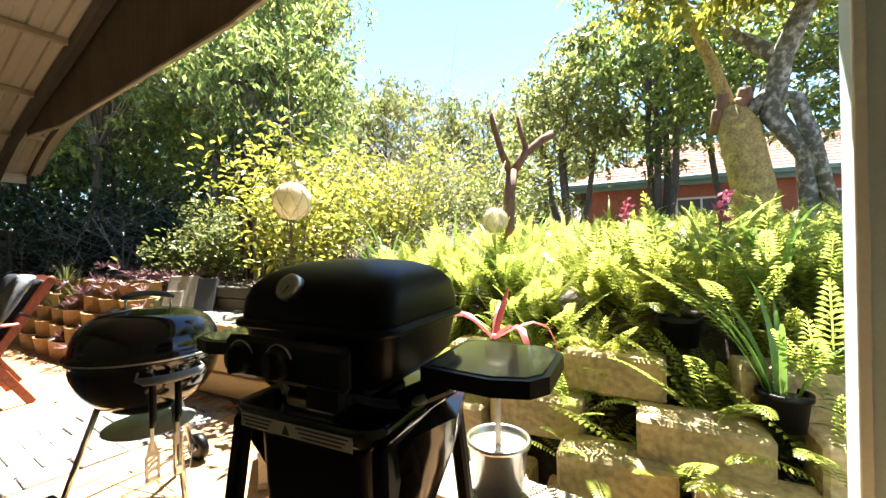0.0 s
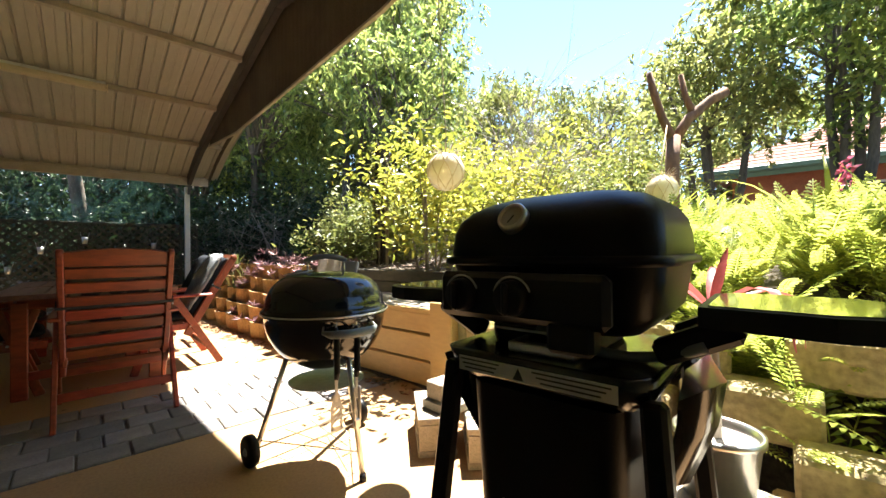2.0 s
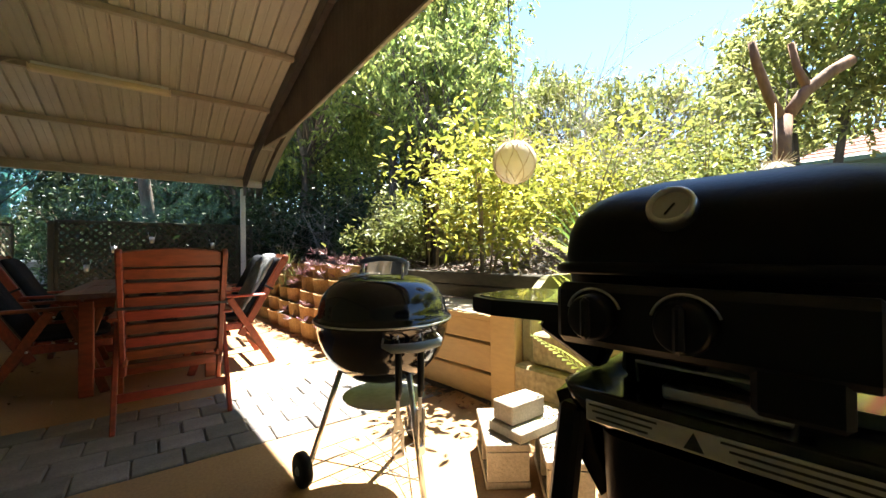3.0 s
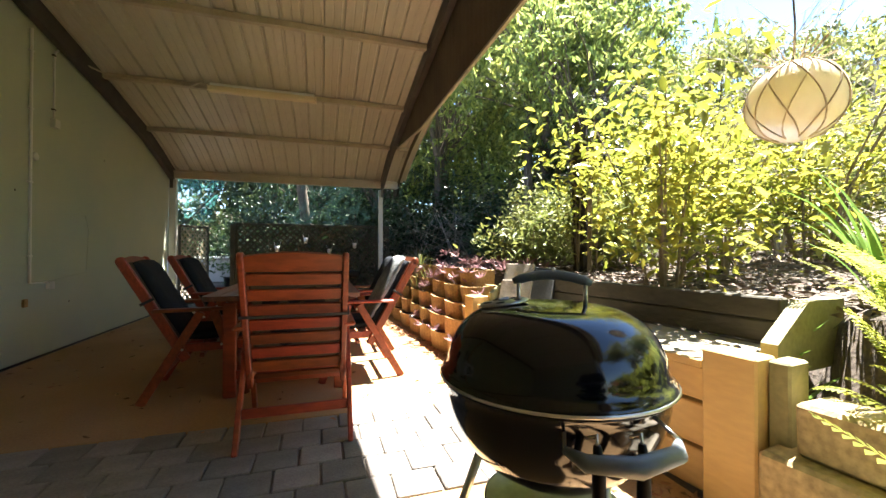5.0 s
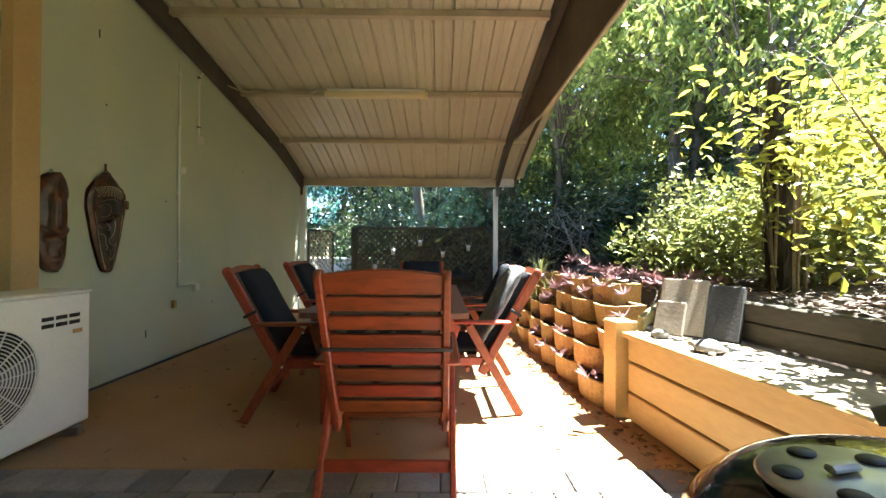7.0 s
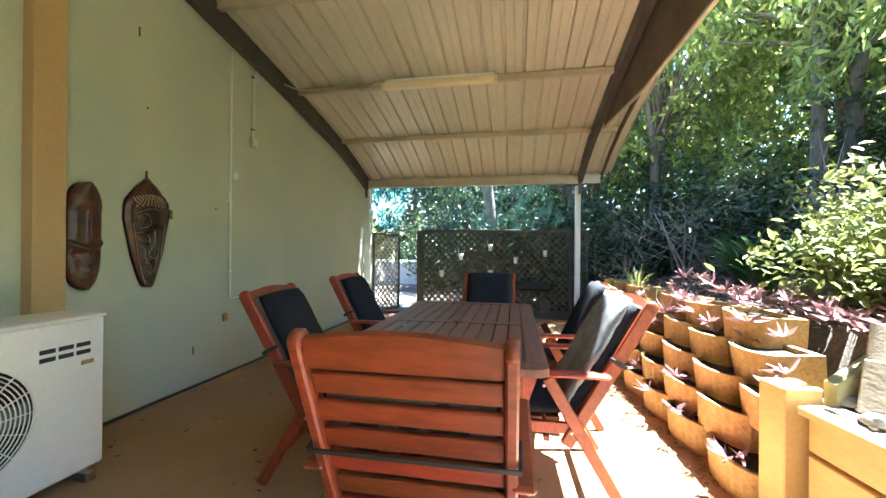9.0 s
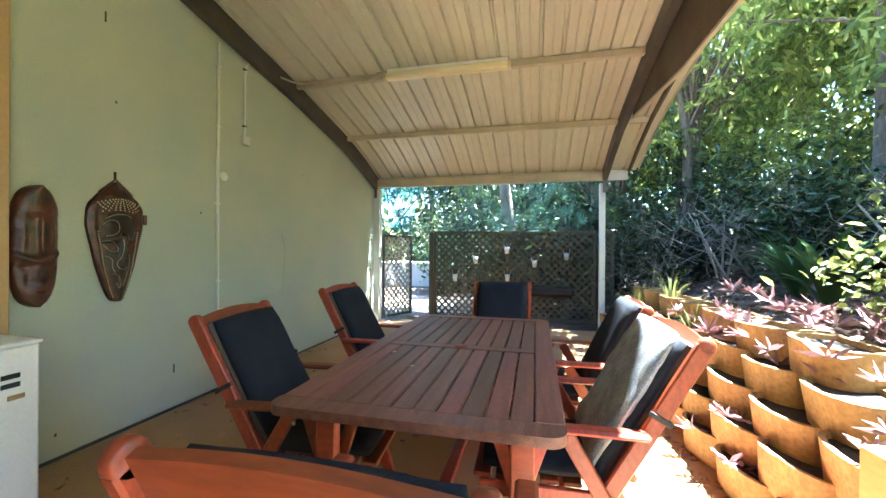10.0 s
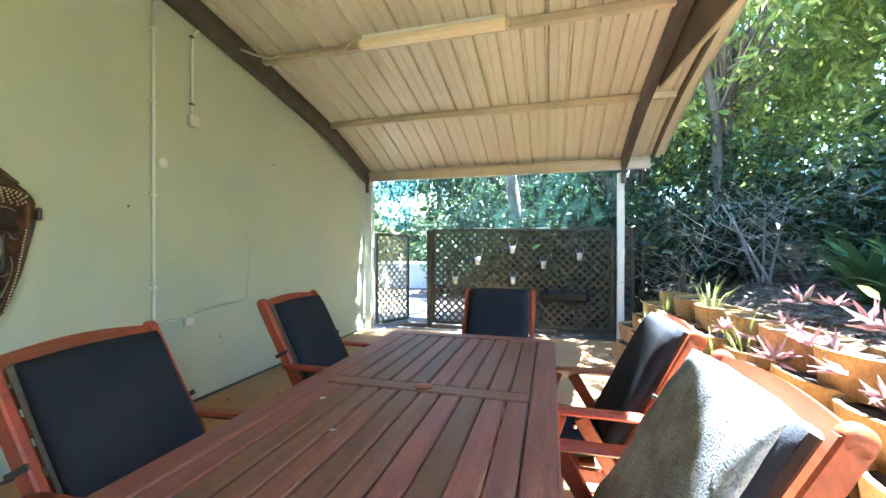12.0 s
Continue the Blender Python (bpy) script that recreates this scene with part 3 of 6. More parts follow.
for x, y, z in ((2.46, 0.50, 0.245), (2.44, 0.02, 0.245), (2.46, -0.48, 0.245), (2.42, 1.05, 0.09), (2.40, 1.52, 0.09), (2.43, 0.55, 0.06), (2.42, 0.08, 0.06), (2.42, -0.42, 0.06),
                (2.59, 0.86, 0.385), (2.56, 0.215, 0.40), (2.58, -0.32, 0.42), (2.53, 1.32, 0.29), (2.52, 1.80, 0.29), (2.50, 2.0, 0.09),
                (2.73, 0.545, 0.575), (2.70, 1.15, 0.56), (2.74, -0.12, 0.60), (2.66, 1.66, 0.49), (2.62, 2.12, 0.44), (2.75, -0.65, 0.6), (2.56, 2.2, 0.25)):
    o = part("limestone_block", LB, None, bw)
    o.matrix_basis = pose(x, y, z, rng.uniform(-1.5, 1.5), rng.uniform(-2, 2), 6 + rng.uniform(-4, 4))


# ---- the patio's things ----


def build_chair(name, label, cushion, towel, at, group, top=(-0.43, 1.01)):
    """A folding timber armchair that faces +y, with a slatted reclining back."""
    ch = thing(name, label, "chair", group=group, at=at)
    lo, hi = Vector((0, -0.14, 0.33)), Vector((0, *top))
    up = (hi - lo).normalized()
    nrm = Vector((0, -up.z, up.y))
    for sx in (-1, 1):
        x = sx * 0.255
        a = lo + Vector((x, 0, 0)) - up * 0.06
        b = hi + Vector((x, 0, 0))
        g = Geo().beam(a, b, 0.032, 0.062, 0.006, up=nrm)
        m = Matrix.Translation(b) @ Matrix.Rotation(math.pi / 2, 4, "Y")
        g.lathe([(0.0, -0.016), (0.026, -0.016), (0.031, -0.01), (0.031, 0.01), (0.026, 0.016), (0.0, 0.016)], 14, m)
        part("back_post", g, M_CHAIR, ch)
        part("front_leg", Geo().beam((sx * 0.287, 0.27, 0.0), (sx * 0.287, 0.06, 0.62), 0.028, 0.058, 0.005, up=(0, 1, 0.3)), M_CHAIR, ch)
        part("rear_leg", Geo().beam((sx * 0.287, -0.375, 0.0), (sx * 0.287, -0.02, 0.615), 0.026, 0.058, 0.005, up=(0, 1, -0.3)), M_CHAIR, ch)
        part("arm_strut", Geo().beam((sx * 0.262, 0.16, 0.34), (sx * 0.262, 0.25, 0.62), 0.024, 0.05, 0.004, up=(0, 1, 0)), M_CHAIR, ch)
        g = Geo().box((sx * 0.285, -0.01, 0.635), (0.066, 0.60, 0.024), 0.010)
        part("armrest", g, M_CHAIR, ch)
        part("seat_rail", Geo().box((sx * 0.245, 0.06, 0.36), (0.026, 0.50, 0.058), 0.005), M_CHAIR, ch)
        for y, z in ((0.0, 0.58), (-0.13, 0.36), (0.11, 0.38)):
            g = Geo().lathe([(0.0, 0.0), (0.009, 0.0), (0.007, 0.004), (0, 0.005)], 8, Matrix.Translation((sx * 0.303, y, z)) @ Matrix.Rotation(sx * math.pi / 2, 4, "Y"))
            part("bolt", g, M_STEEL, ch, "bright bolt head")
    n = 8
    for i in range(n):
        t = 0.10 + 0.86 * i / (n - 1)
        h = 0.066 if i < n - 1 else 0.085
        g = Geo()
        p = lo + up * ((hi - lo).length * t)
        m = Matrix((Vector((1, 0, 0)), up, nrm)).transposed().to_4x4()
        m.translation = p
        if i < n - 1:
            g.box((0, 0, 0), (0.478, h, 0.018), 0.004, m)
        else:
            prof = [(-0.239, -h / 2), (0.239, -h / 2), (0.239, h / 2)] + [(0.239 - 0.478 * k / 8, h / 2 + 0.022 * math.sin(math.pi * k / 8)) for k in range(1, 8)] + [(-0.239, h / 2)]
            q = Geo().prism(prof, -0.010, 0.010, "z")
            g.add(q.v, q.f, m)
        part("back_slat", g, M_CHAIR, ch)
    for i in range(6):
        part("seat_slat", Geo().box((0, -0.14 + 0.088 * i, 0.395), (0.47, 0.07, 0.018), 0.004), M_CHAIR, ch)
    part("stretcher", Geo().box((0, -0.27, 0.175), (0.55, 0.022, 0.052), 0.004), M_CHAIR, ch)
    part("stretcher", Geo().box((0, 0.19, 0.22), (0.55, 0.022, 0.05), 0.004), M_CHAIR, ch)
    part("prop_bar", Geo().beam((-0.25, -0.02, 0.30), (0.25, -0.02, 0.30), 0.03, 0.03), M_CHAIR, ch)
    if cushion:
        m = Matrix((Vector((1, 0, 0)), up, -nrm)).transposed().to_4x4()
        m.translation = lo + up * 0.40 - nrm * 0.052
        part("back_cushion", pillow(0.455, 0.62, 0.085).mesh("back_cushion", M_CUSHION), None, ch, "charcoal fabric back cushion").matrix_basis = m
        part("cushion_edge", Geo().box((0, 0, -0.028), (0.46, 0.625, 0.028), 0.012, m), M_CUSHEDGE, ch, "worn brown cushion edge")
        part("seat_cushion", pillow(0.47, 0.47, 0.075).mesh("seat_cushion", M_CUSHION), None, ch, "charcoal fabric seat cushion").matrix_basis = pose(0, 0.07, 0.44)
    g = Geo()
    p = lo + up * 0.42
    for z0 in (p + nrm * 0.042,):
        g.box((0, 0, 0), (0.556, 0.018, 0.005), 0.002, Matrix.Translation(z0) @ Matrix.Rotation(math.atan2(up.z, up.y), 4, "X"))
    for sx in (-1, 1):
        g.box((sx * 0.276, 0, 0), (0.008, 0.02, 0.09), 0.002, Matrix.Translation(p) @ Matrix.Rotation(math.atan2(up.z, up.y), 4, "X"))
    part("strap", g, M_STRAP, ch, "black elastic strap")
    if towel:
        m = Matrix((Vector((1, 0, 0)), up, -nrm)).transposed().to_4x4()
        m.translation = lo + up * 0.415 - nrm * 0.088
        t = pillow(0.475, 0.625, 0.055, ruffle=0.010)
        part("towel", t.mesh("towel", M_THROW), None, ch, "faded grey towelling cover").matrix_basis = m
    return ch


def pillow(w, d, h, ruffle=0.0):
    """A soft rectangular pad, thick in the middle and thin at its seams."""
    G = Geo()
    n = 14
    for sg in (1, -1):
        V, F = [], []
        for i in range(n + 1):
            for j in range(n + 1):
                u, v = -1 + 2 * i / n, -1 + 2 * j / n
                e = (1 - u ** 6) * (1 - v ** 6)
                z = sg * h / 2 * (0.25 + 0.75 * max(0, e) ** 0.45)
                z += ruffle * noise.noise(Vector((u * 4, v * 7, sg))) + 0.006 * noise.noise(Vector((u * 2, v * 2, 5)))
                r = 1 - 0.03 * (u * u * v * v) + (ruffle * 1.5 * noise.noise(Vector((v * 9, u * 9, 2))))
                V.append((u * w / 2 * r, v * d / 2 * r, z))
        F = [(i * (n + 1) + j, (i + 1) * (n + 1) + j, (i + 1) * (n + 1) + j + 1, i * (n + 1) + j + 1) for i in range(n) for j in range(n)]
        G.add(V, F if sg > 0 else [q[::-1] for q in F], None, True)
    k = (n + 1) ** 2
    rim = [i * (n + 1) for i in range(n + 1)] + [n * (n + 1) + j for j in range(1, n + 1)] + [i * (n + 1) + n for i in range(n - 1, -1, -1)] + [j for j in range(n - 1, 0, -1)]
    F = [(a, b, b + k, a + k) for a, b in zip(rim, rim[1:] + rim[:1])]
    G.f += F
    G.s += [True] * len(F)
    return G


CHG = "chairs round the table"
LBL = "red-brown timber folding armchair with charcoal cushions"
build_chair("dining_chair", "red-brown slatted timber armchair at the table's end, bound with a strap", True, False, pose(0.82, 3.98, 0.0), CHG)
reclined = build_chair("dining_chair", LBL + ", reclined by the wall", True, False, pose(0.127, 4.84, 0, 0, 0, -84.5), CHG, (-0.49, 0.975))
copy_thing(reclined, pose(0.06, 6.0, 0, 0, 0, -90))
base_chair = build_chair("dining_chair", LBL + " at the table", True, False, pose(1.296, 5.80, 0, 0, 0, 90), CHG, (-0.45, 0.955))
copy_thing(base_chair, pose(0.814, 6.46, 0, 0, 0, 180))
build_chair("dining_chair", "red-brown timber armchair with a grey towel over its cushion", True, True, pose(1.212, 4.93, 0, 0, 0, 91.9), CHG, (-0.50, 0.965))

# table
tb = thing("dining_table", "long weathered red-brown slatted timber dining table", "table")
tx0, tx1, ty0, ty1, tz = 0.185, 1.225, 4.32, 6.32, 0.745
def rounded(x0, x1, y0, y1, r):
    P = []
    for cx, cy, a0 in ((x1 - r, y1 - r, 0), (x0 + r, y1 - r, 90), (x0 + r, y0 + r, 180), (x1 - r, y0 + r, 270)):
        for i in range(6):
            a = radians(a0 + 18 * i)
            P.append((cx + r * math.cos(a), cy + r * math.sin(a)))
    return P
for x in (tx0 + 0.05, tx1 - 0.05):
    P = [(x - 0.05, ty0 + 0.05), (x + 0.05, ty0 + 0.05), (x + 0.05, ty1 - 0.05), (x - 0.05, ty1 - 0.05)]
    part("edge_board", Geo().box((x, (ty0 + ty1) / 2, tz - 0.017), (0.098, ty1 - ty0 - 0.196, 0.034), 0.006), M_TABLE, tb)
for y0, y1 in ((ty0, ty0 + 0.097), (ty1 - 0.097, ty1)):
    lo_y = y0 == ty0
    P = [p for p in rounded(tx0, tx1, ty0, ty1, 0.06) if (p[1] < ty0 + 0.097 if lo_y else p[1] > ty1 - 0.097)]
    P = sorted(P, key=lambda p: p[0])
    inner = y1 if lo_y else y0
    poly = [(tx0, inner)] + P + [(tx1, inner)]
    part("end_board", Geo().prism(poly, tz - 0.034, tz, "z"), M_TABLE, tb)
part("cross_board", Geo().box((0.705, 5.32, tz - 0.017), (tx1 - tx0 - 0.2, 0.085, 0.034), 0.005), M_TABLE, tb)
nsl = 10
wsl = (tx1 - tx0 - 0.2) / nsl
for h0, h1 in ((ty0 + 0.10, 5.274), (5.366, ty1 - 0.10)):
    for i in range(nsl):
        part("slat", Geo().box((tx0 + 0.1 + wsl * (i + 0.5), (h0 + h1) / 2, tz - 0.016), (wsl - 0.008, h1 - h0, 0.028), 0.005), M_TABLE, tb)
part("umbrella_cap", Geo().lathe([(0.0, 0), (0.035, 0), (0.036, 0.004), (0.03, 0.007), (0, 0.007)], 20, Matrix.Translation((0.705, 5.32, tz))), M_CHAIR, tb, "round umbrella hole cap")
for y in (ty0 + 0.2, ty1 - 0.2):
    part("apron", Geo().box((0.705, y, tz - 0.075), (0.78, 0.025, 0.075), 0.004), M_CHAIR, tb)
    for sx in (-1, 1):
        part("leg", Geo().box((0.705 + sx * 0.38, y, 0.34), (0.085, 0.045, 0.68), 0.006), M_CHAIR, tb)
    part("leg_brace", Geo().box((0.705, y, 0.16), (0.70, 0.03, 0.06), 0.005), M_CHAIR, tb)
for sx in (-1, 1):
    part("apron", Geo().box((0.705 + sx * 0.42, 5.32, tz - 0.064), (0.025, 1.62, 0.058), 0.004), M_CHAIR, tb)
part("centre_rail", Geo().box((0.705, 5.32, 0.165), (0.06, 1.55, 0.035), 0.005), M_CHAIR, tb)

for x, y, rz, k in ((0.553, 4.89, 30, 1.0), (0.374, 5.106, 110, 0.8), (0.386, 5.107, 70, 1.1)):
    V = [(-0.012, 0, 0.001), (0, -0.005, 0.004), (0.013, 0, 0.001), (0, 0.005, 0.005), (-0.012, 0, 0.0), (0, -0.005, 0.002), (0.013, 0, 0.0), (0, 0.005, 0.003)]
    thing("fallen_petal", "tiny pale fallen petal on the table boards", "petal", group="petals on the table",
          geo=Geo().add(V, [(0, 1, 2, 3), (7, 6, 5, 4), (0, 4, 5, 1), (1, 5, 6, 2), (2, 6, 7, 3), (3, 7, 4, 0)], pose(x, y, tz + 0.0005, 0, 0, rz) @ Matrix.Scale(k, 4)), material=M_CREAM)

# split-system outdoor unit
ac = thing("air_conditioner", "white outdoor air conditioner unit with a round fan grille", "air conditioner")
AX, AY0, AY1 = -1.15, 3.60, 4.465
part("case", Geo().box((AX - 0.16, (AY0 + AY1) / 2, 0.455), (0.32, AY1 - AY0, 0.80), 0.012), M_WHITE, ac)
FC = Vector((AX, 3.875, 0.46))
m = Matrix.Translation(FC) @ Matrix.Rotation(math.pi / 2, 4, "Y")
part("fan_opening", Geo().lathe([(0.0, 0.004), (0.262, 0.004), (0.262, 0.002)], 40, m), M_PLASTIC, ac, "dark fan opening")
g = Geo()
for i in range(13):
    r = 0.05 + 0.0175 * i
    g.lathe([(r - 0.0022, 0.016), (r + 0.0022, 0.016), (r + 0.0022, 0.020), (r - 0.0022, 0.020), (r - 0.0022, 0.016)], 48, m)
part("grille", g, M_WHITE, ac, "white ring grille")
for i in range(16):
    a = 2 * math.pi * i / 16
    u = Vector((0, math.cos(a), math.sin(a)))
    part("grille_spoke", Geo().beam(FC + u * 0.045 + Vector((0.018, 0, 0)), FC + u * 0.265 + Vector((0.018, 0, 0)), 0.004, 0.006, 0.0, up=(1, 0, 0)), M_WHITE, ac)
part("fan_hub", Geo().lathe([(0, 0.026), (0.03, 0.026), (0.045, 0.02), (0.046, 0.01)], 24, m), M_WHITE, ac)
for i in range(3):
    a = 2.1 * i
    u = Vector((0, math.cos(a), math.sin(a)))
    part("fan_blade", Geo().beam(FC + u * 0.04 - Vector((-0.008, 0, 0)), FC + u * 0.24 - Vector((-0.008, 0, 0)), 0.10, 0.004, 0.0, up=(1, 0.3, 0)), M_HANDLE, ac)
part("lid", Geo().box((AX - 0.16, (AY0 + AY1) / 2, 0.862), (0.335, AY1 - AY0 + 0.012, 0.018), 0.005), M_WHITE, ac)
for y in (AY0 + 0.12, AY1 - 0.10):
    part("foot", Geo().box((AX - 0.14, y, 0.027), (0.36, 0.045, 0.054), 0.006), M_ZINC, ac)
part("rating_plate", Geo().box((AX + 0.001, 4.375, 0.625), (0.003, 0.06, 0.022), 0.0), M_POT, ac, "small amber rating plate")


def sign(text, size, m, material, parent, extrude=0.001, width=1.0):
    cu = bpy.data.curves.new("lettering", "FONT")
    cu.body, cu.size, cu.extrude, cu.align_x, cu.align_y = text, size, extrude, "CENTER", "CENTER"
    cu.offset = 0.002 * size / 0.08
    tmp = new("lettering", cu)
    me = bpy.data.meshes.new_from_object(tmp.evaluated_get(bpy.context.evaluated_depsgraph_get()))
    bpy.data.objects.remove(tmp)
    me.materials.clear()
    me.materials.append(material)
    o = part("lettering", me, None, parent)
    o.matrix_basis = m @ Matrix.Diagonal((width, 1, 1, 1))
    return o


# maker's mark drawn as plain bars
for i in range(3):
    y = 4.195 + 0.08 * i
    g = Geo().box((AX + 0.002, y, 0.722), (0.003, 0.066, 0.022), 0.0).box((AX + 0.002, y, 0.682), (0.003, 0.066, 0.022), 0.0)
    part("maker_mark", g, M_INK, ac, "dark printed bars")

tin = thing("tin", "small red tin standing on the air conditioner", "tin",
            geo=Geo().lathe([(0, 0.0), (0.036, 0.0), (0.036, 0.09), (0.03, 0.10), (0.03, 0.115), (0.036, 0.12), (0.036, 0.17), (0, 0.17)], 20, Matrix.Translation((-1.32, 3.99, 0.871))), material=M_REDCAN)


def relief(name, outline, y, z0, z1, w, depth, height, material, parent=None, nu=36, nv=56, label=""):
    """A carved shell on the wall: its half width follows the outline, its depth the height function of (u, v)."""
    V = []
    for i in range(nv + 1):
        v = i / nv
        half = w / 2 * float(np.interp(v, *outline))
        for j in range(nu + 1):
            u = -1 + 2 * j / nu
            V.append((WX + 0.006 + depth * math.sqrt(max(0.0, 1 - 0.97 * u * u)) + height(u, v), y + u * half, z0 + (z1 - z0) * v))
    n = nu + 1
    F = [(i * n + j, i * n + j + 1, (i + 1) * n + j + 1, (i + 1) * n + j) for i in range(nv) for j in range(nu)]
    G = Geo().add(V, F, None, True)
    G.add([(WX + 0.002, p[1], p[2]) for p in V], [q[::-1] for q in F])
    def at(u, v, lift=0.0):
        half = w / 2 * float(np.interp(v, *outline))
        return Vector((WX + 0.006 + depth * math.sqrt(max(0.0, 1 - 0.97 * u * u)) + height(u, v) + lift, y + u * half, z0 + (z1 - z0) * v))
    ob = part(name, G, material, parent, label) if parent else thing(name, label, "mask", geo=G, material=material)
    return ob, at


def bell(x, c, s_):
    return math.exp(-((x - c) / s_) ** 2)


def oval_height(u, v):
    h = 0.016 * smooth01((v - 0.72) / 0.02) - 0.010 * bell(v, 0.745, 0.02)
    h += (0.026 + 0.004 * math.sin(v * 150)) * bell(u, 0, 0.09) * smooth01((v - 0.44) / 0.03) * (1 - smooth01((v - 0.71) / 0.02))
    h += 0.010 * bell(abs(u), 0.62, 0.10) * bell(v, 0.58, 0.12)
    h += 0.018 * bell(v, 0.375 + 0.07 * u * u, 0.022) - 0.022 * bell(abs(u), 0.52, 0.24) * bell(v, 0.325, 0.028)
    h += 0.030 * bell(u, 0, 0.20) * bell(v, 0.27, 0.055) - 0.014 * bell(abs(u), 0.45, 0.15) * bell(v, 0.22, 0.05)
    h += 0.018 * bell(u, 0, 0.42) * (bell(v, 0.165, 0.018) + bell(v, 0.115, 0.018)) - 0.012 * bell(u, 0, 0.40) * bell(v, 0.14, 0.010)
    return h


OVAL = ([0, 0.03, 0.08, 0.16, 0.3, 0.7, 0.84, 0.92, 0.97, 1], [0.12, 0.48, 0.70, 0.87, 0.98, 1.0, 0.88, 0.70, 0.47, 0.1])
oval, at_ = relief("wall_mask", OVAL, 4.745, 0.955, 1.655, 0.225, 0.062, oval_height, M_MASKRED, label="long oval red-brown carved wooden mask on the wall")
part("hanger", Geo().lathe([(0.008, -0.003), (0.014, -0.003), (0.014, 0.003), (0.008, 0.003), (0.008, -0.003)], 14, Matrix.Translation((WX + 0.02, 4.745, 1.668)) @ Matrix.Rotation(math.pi / 2, 4, "Y")), M_STEEL, oval, "small wire ring")


def drop_height(u, v):
    return 0.012 * smooth01((abs(u) - 0.72) / 0.1) * (v < 0.86) + 0.010 * smooth01((v - 0.74) / 0.03) * (1 - smooth01((v - 0.9) / 0.04)) - 0.02 * smooth01((v - 0.88) / 0.03) * bell(u, 0, 0.55)


def face_height(u, v):
    h = 0.030 * bell(u, 0.12, 0.16) * smooth01((v - 0.34) / 0.05) * (1 - smooth01((v - 0.66) / 0.1))
    h += 0.014 * bell(v, 0.70 + 0.05 * u, 0.035) - 0.026 * bell(u, -0.42, 0.26) * bell(v, 0.58 - 0.10 * (u + 0.42), 0.045) - 0.024 * bell(u, 0.62, 0.2) * bell(v, 0.60, 0.045)
    h += 0.012 * bell(u, -0.5, 0.2) * bell(v, 0.84, 0.05) - 0.020 * bell(u, 0.05, 0.32) * bell(v, 0.17, 0.06) + 0.012 * bell(v, 0.30, 0.03) * bell(u, 0, 0.5)
    return h


DROP = ([0, 0.02, 0.1, 0.3, 0.5, 0.63, 0.76, 0.81, 0.9, 0.97, 1], [0.10, 0.22, 0.39, 0.68, 0.87, 1.0, 0.97, 0.90, 0.56, 0.2, 0.06])
drop, at_ = relief("wall_mask", DROP, 5.19, 0.93, 1.745, 0.365, 0.050, drop_height, M_MASKRED, label="pointed dark carved wooden mask with bone studs")
FACE = ([0, 0.06, 0.3, 0.6, 0.85, 0.94, 1], [0.12, 0.34, 0.66, 0.93, 1.0, 0.86, 0.5])
_, on_face = relief("face", FACE, 5.19, 0.965, 1.545, 0.255, 0.062, face_height, M_MASK, drop, label="dark carved face")
sm = Geo().box((0, 0, 0), (0.008, 0.010, 0.010), 0.003).mesh("stud", M_SHELLS)
rng = random.Random(13)
spots = [at_(sg * (0.74 + 0.02 * rng.random()), 0.04 + 0.54 * k / 27, 0.004) for k in range(28) for sg in (-1, 1)]
for r in range(6):
    m_n = 15 - r
    for k in range(m_n):
        u = -0.86 + 1.72 * (k + 0.5 * (r % 2)) / (m_n - 0.5)
        if abs(u) < 0.9 - 0.06 * r:
            spots.append(at_(u + rng.uniform(-0.015, 0.015), 0.855 - 0.018 * r - 0.055 * u * u, 0.004))
for p in spots:
    part("stud", sm, None, drop).matrix_basis = Matrix.Translation(p)
for k, (pts, r_) in enumerate((([(-0.95, 0.86), (-0.5, 0.955), (0.1, 0.97), (0.7, 0.95), (0.95, 0.88)], 0.0035), ([(-0.9, 0.80), (-0.6, 0.90), (-0.15, 0.88), (-0.05, 0.78), (-0.3, 0.72), (-0.85, 0.70)], 0.0028),
                               ([(-0.9, 0.64), (-0.5, 0.66), (-0.1, 0.57), (-0.2, 0.52), (-0.6, 0.53), (-0.9, 0.64)], 0.003), ([(-0.05, 0.74), (0.05, 0.6), (-0.02, 0.45), (-0.3, 0.40), (-0.2, 0.33), (0.2, 0.31), (0.6, 0.36)], 0.003),
                               ([(0.3, 0.72), (0.5, 0.66), (0.9, 0.68)], 0.0028), ([(-0.8, 0.48), (-0.45, 0.44), (-0.6, 0.34), (-0.35, 0.26)], 0.0028), ([(-0.6, 0.27), (-0.1, 0.25), (0.15, 0.14), (-0.2, 0.08), (-0.5, 0.2)], 0.0028), ([(0.5, 0.5), (0.75, 0.4), (0.6, 0.24), (0.2, 0.08)], 0.0028))):
    fine_ = [on_face(pts[i][0] + (pts[i + 1][0] - pts[i][0]) * q / 4, pts[i][1] + (pts[i + 1][1] - pts[i][1]) * q / 4, 0.001) for i in range(len(pts) - 1) for q in range(4)]
    for q in range(3):
        fine_ = fine_[:1] + [(fine_[i - 1] + fine_[i] * 2 + fine_[i + 1]) / 4 for i in range(1, len(fine_) - 1)] + fine_[-1:]
    part("inlay_line", Geo().tube(fine_, r_, 5), M_INLAY, drop)
part("hanger", Geo().tube([(WX + 0.02, 5.08, 1.665), (WX + 0.014, 5.19, 1.765), (WX + 0.02, 5.30, 1.665)], 0.006, 6).tube([(WX + 0.01, 5.19, 1.76), (WX + 0.01, 5.19, 1.815)], 0.008, 6), M_MASKRED, drop, "braided hanging loop")
